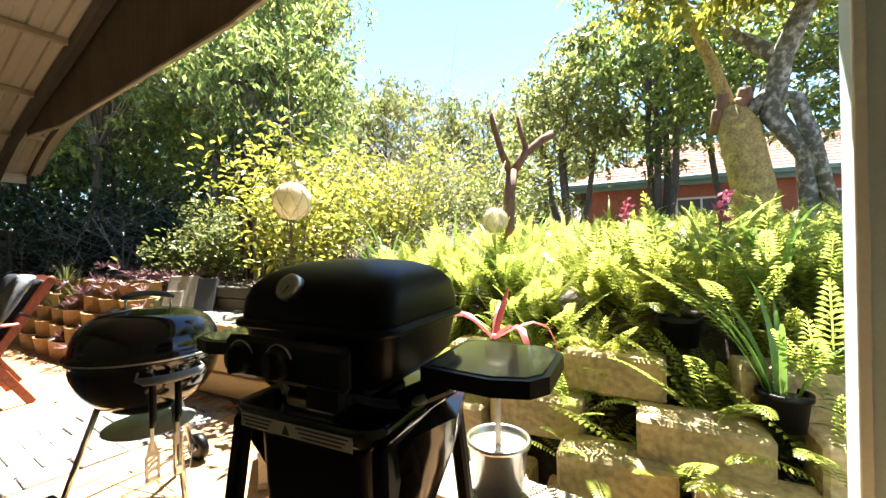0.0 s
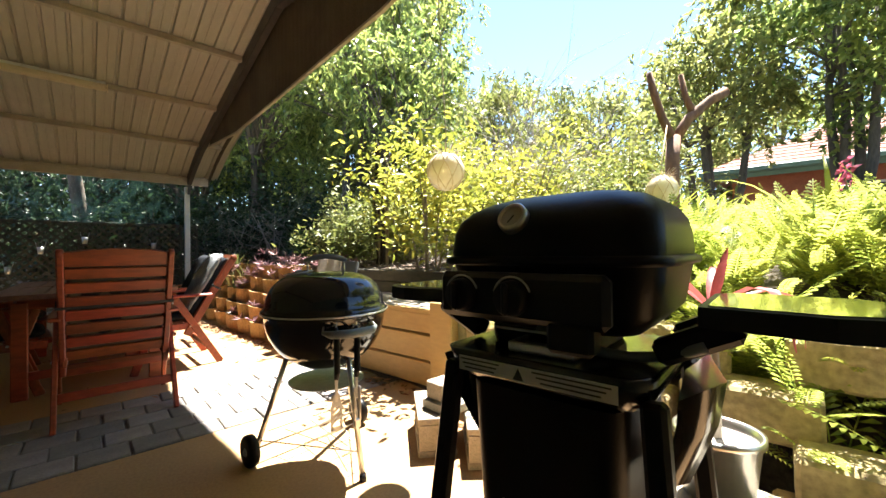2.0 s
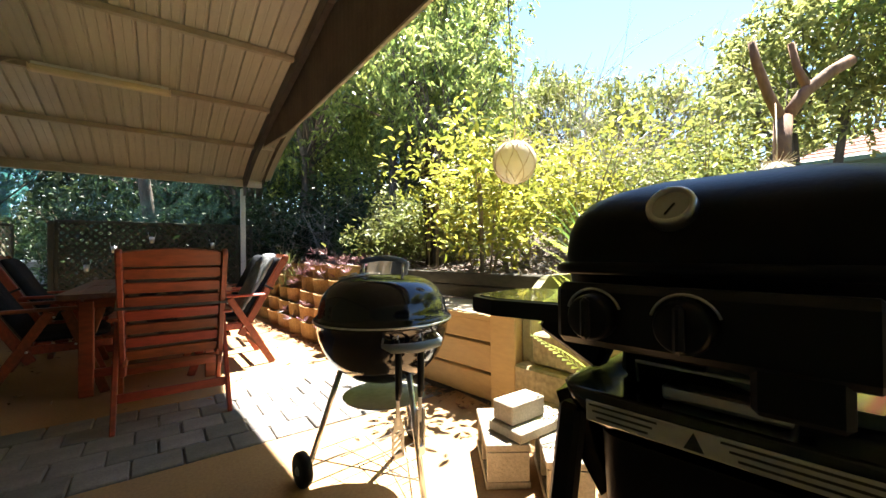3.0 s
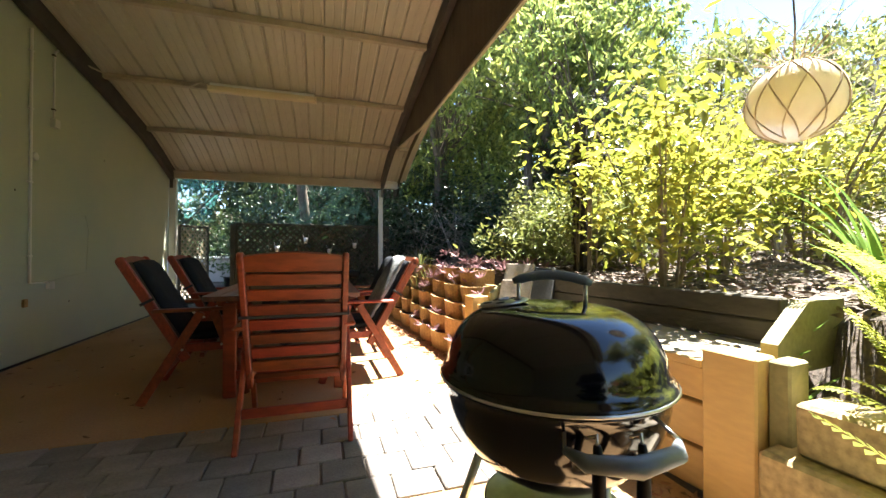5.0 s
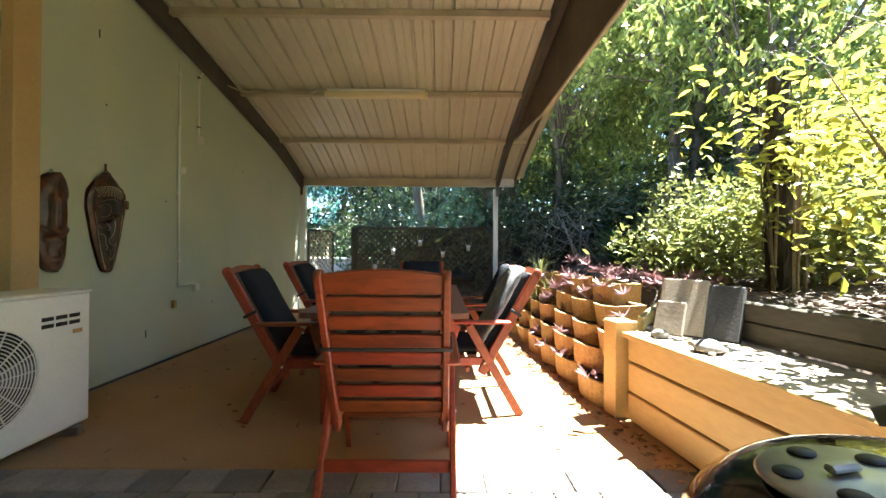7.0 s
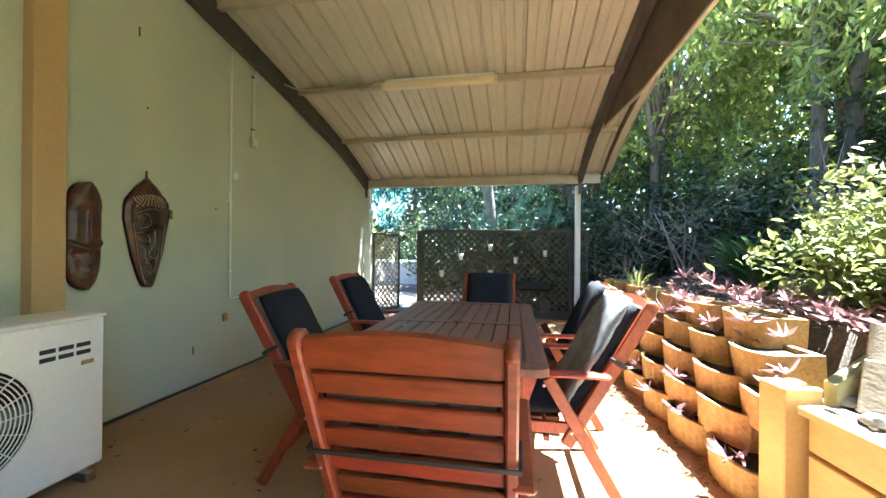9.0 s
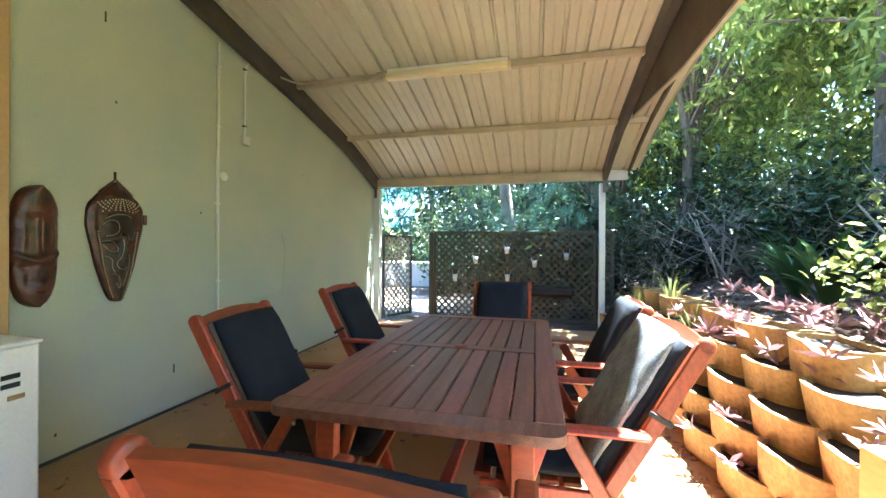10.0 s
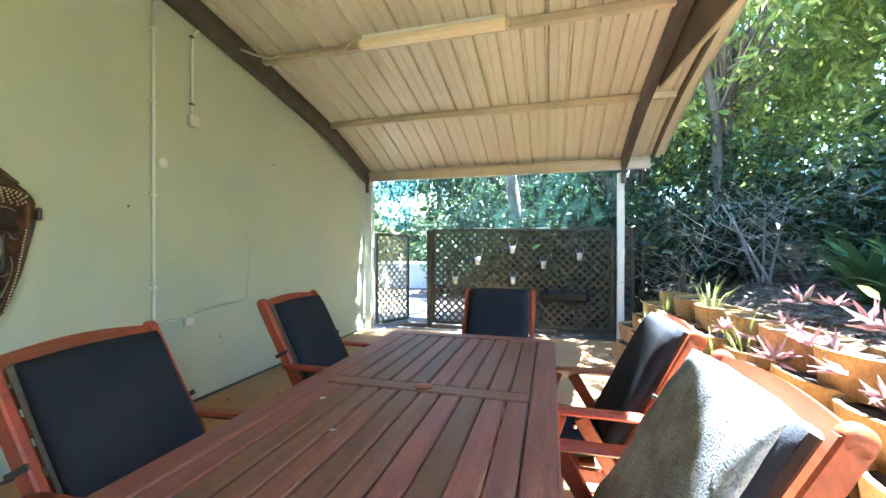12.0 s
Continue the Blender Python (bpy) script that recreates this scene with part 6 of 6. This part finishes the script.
part("limb", Geo().tube([(5.20, -0.62, 0.8), (5.2, -0.62, 1.3), (5.14, -0.58, 1.9), (5.08, -0.36, 2.25), (5.02, -0.42, 2.7), (4.9, -0.62, 3.2), (4.8, -0.8, 3.8)], [0.08, 0.07, 0.07, 0.085, 0.08, 0.07, 0.05], 10), M_PALEBARK, pt)
part("limb", Geo().tube([(5.12, -0.18, 2.28), (5.08, -0.32, 2.42), (5.0, -0.5, 2.35), (5.1, -0.62, 2.0), (5.15, -0.75, 1.4)], [0.075, 0.065, 0.06, 0.06, 0.05], 9), M_PALEBARK, pt)
part("limb", Geo().tube([(5.0, -0.45, 2.65), (5.2, -0.1, 3.1), (5.3, 0.35, 3.6), (5.3, 0.8, 4.0)], [0.07, 0.05, 0.04, 0.02], 8), M_PALEBARK, pt)
C, P = crown_points((4.5, -0.05, 3.7), (0.9, 1.1, 0.65), 34, 800, 0.30, 77)
# second leaf cluster, mostly out of view, added to shade the bed below
C, P2 = crown_points((4.2, -0.85, 3.55), (1.0, 0.8, 0.5), 30, 800, 0.30, 78)
V, F = sprigs(np.vstack([P, P2]), 8, 0.10, 0.2, 0.42)
stuff_mesh("crown", V, F, M_LIME, "", "", pt)


def cane_bush(name, label, x, y, h, r, m_leaf, n, size, seed, canes=7, spread=0.5, z=None, low=0.25):
    o = thing(name, label, "shrub")
    R = random.Random(seed)
    z0 = ground_z(x, y) - 0.02 if z is None else z
    tips, g = [], Geo()
    for k in range(canes):
        a = R.uniform(0, 6.28)
        q = R.uniform(0.2, 1) * r
        b = Vector((x + 0.10 * math.cos(a), y + 0.10 * math.sin(a), z0))
        e = Vector((x + q * math.cos(a), y + q * math.sin(a), z0 + h * R.uniform(0.7, 1.0)))
        mid = b.lerp(e, 0.5) - Vector((math.cos(a), math.sin(a), 0)) * q * 0.15
        g.tube([b, mid, e], [0.011, 0.009, 0.003], 6, False)
        for i in range(10):
            t = R.uniform(low, 1)
            p = (b.lerp(mid, t * 2) if t < 0.5 else mid.lerp(e, t * 2 - 1))
            tips.append(p + Vector((R.gauss(0, 1), R.gauss(0, 1), R.gauss(0, 0.6))) * spread * 0.35)
    part("cane", g, M_CANE, o)
    T = np.array(tips)
    P = T[np.random.RandomState(seed).randint(0, len(T), n)] + RN.normal(size=(n, 3)) * 0.09 * (h ** 0.5)
    D = RN.normal(size=(n, 3)) * np.array([1, 1, 0.6])
    D[:, 2] += 0.1
    L = size * (0.6 + 0.8 * RN.rand(n))
    V, F = leaf_pairs(P, unit(D), L, L * 0.42)
    stuff_mesh("foliage", V, F, m_leaf, "", "", o)
    return o


cane_bush("shrub", "tall lime-green shrub with thin upright canes", 3.20, 3.50, 1.3, 0.55, M_LIME, 1300, 0.085, 5, 9, 0.5)
cane_bush("shrub", "thin-caned lime-green shrub with leaves near the tips", 3.52, 4.72, 1.75, 0.38, M_LIME, 560, 0.09, 19, 6, 0.55, None, 0.5)
cane_bush("shrub", "tall lime-green shrub with thin upright canes", 3.95, 3.75, 1.25, 0.5, M_LIME, 1000, 0.08, 6, 8, 0.5)
cane_bush("shrub", "tall lime-green shrub with thin upright canes", 4.9, 3.6, 1.6, 0.8, M_LIME, 2000, 0.08, 16, 8, 0.6)
cane_bush("shrub", "low pale green variegated shrub on the slope", 3.35, 5.55, 0.75, 0.6, M_SHRUB, 3000, 0.07, 7, 12, 0.5)
cane_bush("shrub", "low pale green variegated shrub on the slope", 4.1, 6.1, 1.0, 0.7, M_SHRUB, 3000, 0.08, 8, 12, 0.6)
cane_bush("shrub", "low pale green variegated shrub on the slope", 3.9, 4.9, 0.9, 0.6, M_SHRUB, 2200, 0.08, 9, 10, 0.5)
for i, (x, y, h, r) in enumerate(((5.2, 5.2, 2.0, 1.0), (6.2, 4.2, 1.6, 1.1), (7.2, 5.5, 1.9, 1.2), (6.6, 2.9, 1.5, 1.0), (8.0, 3.6, 1.8, 1.2))):
    cane_bush("shrub", "bright mid-garden shrub with loose foliage", x, y, h, r, (M_LIME, M_SHRUB)[i % 2], 2000, 0.09, 30 + i, 9, 0.9)
# dark understorey beneath the trees: the deep leaf colour stands in for shade
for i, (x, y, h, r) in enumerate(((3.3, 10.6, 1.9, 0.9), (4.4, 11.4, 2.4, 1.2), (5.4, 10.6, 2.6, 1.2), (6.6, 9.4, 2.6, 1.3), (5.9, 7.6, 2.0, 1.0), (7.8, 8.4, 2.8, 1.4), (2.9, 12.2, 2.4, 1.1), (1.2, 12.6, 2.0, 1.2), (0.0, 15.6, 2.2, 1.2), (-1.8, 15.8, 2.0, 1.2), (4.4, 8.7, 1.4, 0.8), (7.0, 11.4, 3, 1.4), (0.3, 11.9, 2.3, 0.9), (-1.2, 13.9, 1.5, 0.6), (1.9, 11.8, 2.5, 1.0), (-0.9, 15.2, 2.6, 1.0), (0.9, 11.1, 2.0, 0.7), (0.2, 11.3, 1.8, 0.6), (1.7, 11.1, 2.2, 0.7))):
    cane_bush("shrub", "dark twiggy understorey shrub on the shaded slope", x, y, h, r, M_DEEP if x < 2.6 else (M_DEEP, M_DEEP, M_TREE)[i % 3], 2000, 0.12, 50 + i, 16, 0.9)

# dark vine-hung trunk, rough and broken off at the top
vt = thing("tree_stump", "dark fibrous dead trunk hung with dry vines", "tree")
R = random.Random(2)
V, F, seg, lev = [], [], 18, 22
for i in range(lev + 1):
    t = i / lev
    for k in range(seg):
        a = 2 * math.pi * k / seg
        r = (0.088 - 0.025 * t) * (1 + 0.35 * noise.noise(Vector((math.cos(a) * 2.2, math.sin(a) * 2.2, t * 3))) + 0.18 * R.uniform(-1, 1))
        z = 0.72 + 1.66 * t + (0.10 * R.uniform(-1, 1) if i == lev else 0)
        V.append((3.55 - 0.08 * t + r * math.cos(a), 4.85 - 0.08 * t + r * math.sin(a), z))
for i in range(lev):
    for k in range(seg):
        F.append((i * seg + k, i * seg + (k + 1) % seg, (i + 1) * seg + (k + 1) % seg, (i + 1) * seg + k))
F.append(tuple(range(lev * seg, (lev + 1) * seg)))
part("trunk", Geo().add(V, F), M_DARKBARK, vt)
for k in range(14):
    a, r0, g = R.uniform(0, 6.28), R.uniform(0.075, 0.10), Geo()
    z1, l = R.uniform(1.6, 2.3), R.uniform(0.4, 1.2)
    pts = [(3.49 + (r0 + R.uniform(-0.012, 0.02)) * math.cos(a + 0.2 * j), 4.79 + (r0 + R.uniform(-0.012, 0.02)) * math.sin(a + 0.2 * j), z1 - l * j / 6) for j in range(7)]
    part("vine", g.tube(pts, R.uniform(0.003, 0.007), 5, False), (M_DARKBARK, M_BARK)[k % 2], vt)

# bare pale twigs
for n_, (x, y, h, cnt, r) in enumerate(((5.6, 4.4, 2.6, 100, 1.4), (7.6, 4.7, 3.0, 100, 1.7), (6.0, 6.4, 2.0, 46, 1.2), (4.6, 7.6, 1.4, 50, 1.0), (10.5, 7.2, 6.2, 44, 1.8), (3.0, 10.4, 1.7, 60, 0.9), (3.9, 9.6, 1.7, 60, 0.9), (4.9, 9.9, 1.9, 60, 1.0), (5.6, 8.4, 1.7, 50, 1.0))):
    o = thing("bare_shrub", "tangle of bare pale dead twigs", "shrub")
    g = Geo()
    z0 = ground_z(x, y)
    R = random.Random(90 + n_)
    for k in range(cnt):
        p = Vector((x + R.gauss(0, r * 0.35), y + R.gauss(0, r * 0.35), z0 + R.uniform(0.1, 0.5) * h))
        d = Vector((R.gauss(0, 1), R.gauss(0, 1), R.uniform(0.2, 1.2))).normalized()
        l = R.uniform(0.4, 0.9) * h * 0.5
        q = p + d * l
        q2 = q + (d + Vector((R.gauss(0, .5), R.gauss(0, .5), R.gauss(0, .4)))).normalized() * l * 0.7
        g.tube([p, q, q2], [0.0065, 0.0045, 0.0015], 4, False)
        q3 = q + (d + Vector((R.gauss(0, .8), R.gauss(0, .8), R.gauss(0, .6)))).normalized() * l * 0.5
        g.tube([q, q3], [0.004, 0.0015], 4, False)
    for k in range(5):
        g.tube([(x + R.gauss(0, .2), y + R.gauss(0, .2), z0 - 0.05), (x + R.gauss(0, .3), y + R.gauss(0, .3), z0 + 0.6 * h)], [0.02, 0.01], 5, False)
    part("twig", g, M_TWIG, o)


# ---- ferns ----
def frond(length, arch, n, width):
    """An arching frond along +x with paired leaflets: arrays of quads."""
    V, F = [], []
    pts = []
    for i in range(n + 1):
        t = i / n
        a = arch * t
        pts.append((length * math.sin(a) / max(arch, 1e-3), 0.0, length * (0.9 * t - 0.75 * t * t * arch / 1.4)))
    P = np.array(pts)
    T = np.gradient(P, axis=0)
    T = unit(T)
    for i in range(1, n):
        t = i / n
        w = width * math.sin(math.pi * (0.10 + 0.88 * t)) ** 0.7
        for s in (-1, 1):
            side = np.array([0.0, s, 0.0])
            d = side * 0.95 + T[i] * 0.30 + np.array([0, 0, -0.12])
            hw = T[i] * length / n * 0.40
            k = len(V)
            b = P[i]
            V += [b - hw, b + d * w * 0.6 - hw * 0.8, b + d * w + np.array([0, 0, -0.06 * w]), b + d * w * 0.55 + hw * 1.0]
            F.append((k, k + 1, k + 2, k + 3))
    for i in range(n):
        k = len(V)
        o = np.array([0, 0.0025, 0])
        V += [P[i] - o, P[i] + o, P[i + 1] + o, P[i + 1] - o]
        F.append((k, k + 1, k + 2, k + 3))
    return np.array(V), np.array(F)


def fern_arrays(nf, length, seed, upright=0.5):
    R = np.random.RandomState(seed)
    VV, FF, k = [], [], 0
    for i in range(nf):
        V, F = frond(length * R.uniform(0.6, 1.1), R.uniform(0.7, 1.7) * (1.3 - upright), 22, 0.055 * R.uniform(0.8, 1.2))
        el = R.uniform(-0.5, 0.15) - upright * 0.7
        c_, s_ = math.cos(el), math.sin(el)
        V = V @ np.array([[c_, 0, s_], [0, 1, 0], [-s_, 0, c_]]).T
        V = np.stack([V[:, 0] * 1.0, V[:, 1], np.abs(V[:, 2]) * 0.0 + V[:, 2]], 1)
        a = 2 * math.pi * (i + R.rand()) / nf
        c_, s_ = math.cos(a), math.sin(a)
        V = V @ np.array([[c_, -s_, 0], [s_, c_, 0], [0, 0, 1]]).T
        VV.append(V)
        FF.append(F + k)
        k += len(V)
    return np.vstack(VV), np.vstack(FF)


def array_mesh(name, V, F, m_):
    o = stuff_mesh(name, V, F, m_)
    me = o.data
    bpy.data.objects.remove(o)
    return me


FRONDS = []
for q in range(4):
    V, F = frond(0.52, (0.6, 0.8, 1.0, 1.2)[q], 22, 0.056)
    FRONDS.append(array_mesh("frond", V, F, M_FERN))
# single ferns along the blocks
rng = random.Random(21)
for x, y, z in ((2.66, 0.18, 0.42), (2.58, 0.70, 0.36), (2.52, 0.28, 0.18), (2.70, -0.2, 0.5), (2.50, -0.18, 0.34), (2.75, 0.9, 0.55), (2.62, 1.45, 0.42), (2.70, 1.85, 0.55),
                (2.52, 1.72, 0.2), (2.85, 0.05, 0.72), (2.9, -0.5, 0.72), (2.62, -0.6, 0.4), (2.85, 1.2, 0.68), (2.48, -0.75, 0.2), (2.92, 2.1, 0.76), (2.95, 1.7, 0.76),
                (2.66, 1.95, 0.40), (2.60, 1.55, 0.38), (3.0, 0.5, 0.76), (2.50, 0.62, 0.16), (2.48, 0.02, 0.16)):
    o = thing("fern", "bright yellow-green sword fern growing between limestone blocks", "fern", group="ferns on the block wall", at=pose(x, y, z))
    nf = 12
    for i in range(nf):
        f = part("frond", FRONDS[rng.randint(0, 3)], None, o)
        s_ = rng.uniform(0.55, 1.1)
        f.matrix_basis = pose(0, 0, 0, 0, rng.uniform(-42, 8), 360 * (i + rng.random()) / nf) @ Matrix.Diagonal((s_, s_, s_, 1))
# the fern bed as a whole
VV, FF, k = [], [], 0
base = [fern_arrays(12, 0.50, s, 0.55) for s in (11, 12, 13, 14)]
R = np.random.RandomState(5)
for i in range(620):
    x = 2.80 + 5.0 * R.rand() ** 1.9
    y = -1.3 + (4.1 - 0.35 * max(0, x - 4)) * R.rand()
    if y > 2.3 and x < 3.7 or (abs(x - 5.2) < 0.35 and abs(y + 0.4) < 0.4):
        continue
    V, F = base[i % 4]
    s = R.uniform(0.55, 1.1)
    a = R.rand() * 6.28
    c_, s_ = math.cos(a) * s, math.sin(a) * s
    W = V @ np.array([[c_, -s_, 0], [s_, c_, 0], [0, 0, s * R.uniform(0.7, 1.05)]]).T + np.array([x, y, ground_z(x, y) + 0.02])
    VV.append(W)
    FF.append(F + k)
    k += len(W)
stuff_mesh("fern_bed", np.vstack(VV), np.vstack(FF), M_FERN, "dense bed of sunlit yellow-green sword ferns", "ferns")


def strap_plant(name, label, x, y, n, length, w, m_, seed, z=None, droop=1.2, category="plant", flower=0):
    R = random.Random(seed)
    z0 = ground_z(x, y) if z is None else z
    o = thing(name, label, category, at=pose(x, y, z0))
    for i in range(n):
        V, F = [], []
        a = R.uniform(0, 6.28)
        l = length * R.uniform(0.6, 1.1)
        d = Vector((math.cos(a), math.sin(a), 0))
        s = Vector((-math.sin(a), math.cos(a), 0))
        th0, th1 = R.uniform(0.05, 0.5), droop * R.uniform(0.7, 1.5)
        p = d * 0.03 - Vector((0, 0, 0.02))
        for j in range(9):
            t = j / 8
            th = th0 + th1 * t * t
            ww = w * (0.45 + 0.55 * math.sin(math.pi * min(1, t * 0.8 + 0.15))) * (1 - t ** 4) + 0.001
            V += [p - s * ww / 2 + Vector((0, 0, ww * 0.15)), p, p + s * ww / 2 + Vector((0, 0, ww * 0.15))]
            p = p + (d * math.sin(th) + Vector((0, 0, math.cos(th)))) * l / 8
        for j in range(8):
            for q in (0, 1):
                F.append((3 * j + q, 3 * j + q + 1, 3 * j + q + 4, 3 * j + q + 3))
        part("leaf", Geo().add(V, F, None, True), m_, o)
    for i in range(flower):
        a = R.uniform(0, 6.28)
        e = Vector((0.10 * math.cos(a), 0.10 * math.sin(a), length * R.uniform(0.75, 0.95)))
        part("flower_stalk", Geo().tube([(0, 0, 0.05), e], [0.006, 0.005], 6), M_STRAPLEAF, o)
        n2 = 40
        P = np.array(e) + np.random.RandomState(seed + i).normal(size=(n2, 3)) * np.array([0.014, 0.014, 0.045])
        D = RN.normal(size=(n2, 3)) + np.array([0, 0, 0.5])
        V2, F2 = leaf_quads(P, unit(D), 0.045, 0.02)
        part("flower", array_mesh("flower", V2, F2, M_PINK), None, o, "pink bromeliad flower spike")
    return o


strap_plant("strap_leaf_plant", "upright bright green strap-leaved lily by the sleepers", 3.05, 2.75, 46, 0.75, 0.035, M_STRAPLEAF, 3, droop=0.9)
strap_plant("strap_leaf_plant", "upright bright green strap-leaved lily by the sleepers", 3.35, 2.45, 30, 0.7, 0.035, M_STRAPLEAF, 4, droop=0.9)
for i, (x, y, z) in enumerate(((3.9, 0.55, None), (4.4, 0.9, None), (3.5, -0.05, None), (3.1, 0.15, 0.86), (4.8, 0.5, None), (3.3, -0.65, None), (4.3, -0.1, None), (3.8, -0.9, None))):
    strap_plant("bromeliad", "long-leaved bromeliad among the ferns", x, y, 20, 0.62, 0.034, (M_STRAPLEAF, M_FERN)[i % 2], 60 + i, z, 1.3, "plant", 1 if i in (0, 3, 5) else 0)
strap_plant("bromeliad", "thin-leaved potted bromeliad on the limestone blocks", 2.58, -0.04, 13, 0.52, 0.022, M_STRAPLEAF, 64, 0.60, 1.2)
rng = random.Random(31)
for i in range(26):
    x, y = 3.0 + 3.2 * rng.random(), -0.35 + 2.5 * rng.random()
    strap_plant("strap_leaf_plant", "arching bright green strap-leaved clump among the ferns", x, y, 16, rng.uniform(0.5, 0.75), 0.032, (M_STRAPLEAF, M_FERN, M_LIME)[i % 3], 300 + i, None, rng.uniform(0.9, 1.5))
for i, (x, y) in enumerate(((3.6, 7.6), (4.4, 7.2), (4.9, 8.0), (4.0, 8.5), (3.45, 6.9))):
    strap_plant("clivia", "dark glossy strap-leaved clump on the shaded slope", x, y, 22, 0.78, 0.085, M_CLIVIA, 80 + i, None, 1.4)
for i, (x, y, z) in enumerate(((4.6, -0.75, 0.95), (5.0, -1.0, 1.0), (4.5, -1.2, 0.9))):
    strap_plant("bromeliad", "broad pale green rosette bromeliad below the tree", x, y, 22, 0.55, 0.085, M_LIME, 95 + i, z, 1.3)

for i, (x, y, z) in enumerate(((3.05, -0.55, 0.78), (2.72, -0.62, 0.52), (3.45, -0.85, None), (2.5, -0.42, 0.35), (3.2, -0.2, None), (3.7, -0.45, None), (2.95, -0.95, None))):
    strap_plant("clivia", "dark glossy strap-leaved clump beside the block wall", x, y, 24, 0.5, 0.05, M_DEEP, 140 + i, z, 1.6)

# purple trailing plants and grasses in the planter blocks
VV, FF, k = [], [], 0
R = np.random.RandomState(8)
for (x, y, z, row, kk) in POTS:
    if kk > 3 or R.rand() < 0.2:
        continue
    for q in range(R.randint(1, 4) if row < 3 else R.randint(3, 7)):
        c0 = np.array([x, y, z]) + np.array([R.normal() * 0.07, R.normal() * 0.10, R.uniform(0.0, 0.20 if row > 1 else 0.08)])
        n = R.randint(6, 11)
        D = unit(R.normal(size=(n, 3)) * np.array([1, 1, 0.35]) + np.array([-0.3, 0, 0.6]))
        V, F = leaf_quads(np.repeat(c0[None], n, 0), D, R.uniform(0.08, 0.14), 0.024)
        VV.append(V)
        FF.append(F + k)
        k += len(V)
for q in range(55):
    x, y = edge(-0.2 - 1.4 * R.rand(), 0.62 + 0.6 * R.rand())
    c0 = np.array([x, y, 0.80 + 0.12 * R.rand()])
    n = 8
    D = unit(R.normal(size=(n, 3)) * np.array([1, 1, 0.4]) + np.array([0, 0, 0.4]))
    V, F = leaf_quads(np.repeat(c0[None], n, 0), D, R.uniform(0.09, 0.16), 0.028)
    VV.append(V)
    FF.append(F + k)
    k += len(V)
stuff_mesh("purple_groundcover", np.vstack(VV), np.vstack(FF), M_PURPLE, "purple and silver trailing groundcover spilling over the planters", "groundcover")
for i, (x, y, z, row, kk) in enumerate(POTS):
    if kk in (3, 4, 5, 6, 7) and row in (2, 3, 4) and (kk + row) % 3 == 0:
        strap_plant("grass_tuft", "spiky yellow-green grass tuft in a planter block", x, y, 20, 0.36, 0.012, M_SHRUB, 200 + i, z - 0.02, 0.8)

# bark chips and fallen leaves
R = np.random.RandomState(3)
P = []
for i in range(14000):
    x = 2.75 + 6.5 * R.rand() ** 1.3
    y = 2.4 + 8.5 * R.rand()
    if x > bed_line(y) + 0.1 and (y < 7.5 or x > 3.0):
        P.append((x, y, ground_z(x, y) + 0.012))
P = np.array(P)
D = unit(R.normal(size=P.shape) * np.array([1, 1, 0.16]))
V, F = leaf_quads(P, D, 0.05 + 0.06 * R.rand(len(P)), 0.022)
stuff_mesh("bark_mulch", V, F, M_CHIPS, "scattered bark mulch and dry leaves on the slope", "mulch")
P = []
for i in range(900):
    if i < 640:
        x, y = edge(-4.2 + 6.6 * R.rand(), -0.04 - 0.16 * R.rand() ** 2)
    else:
        x, y = -1.6 + 3.6 * R.rand(), 3.9 + 5.4 * R.rand()
    P.append((x, y, 0.008))
P = np.array(P)
D = unit(R.normal(size=P.shape) * np.array([1, 1, 0.12]))
V, F = leaf_quads(P, D, 0.03 + 0.035 * R.rand(len(P)), 0.016)
stuff_mesh("fallen_leaves", V, F, M_DRY, "dry brown fallen leaves on the patio floor", "leaves")
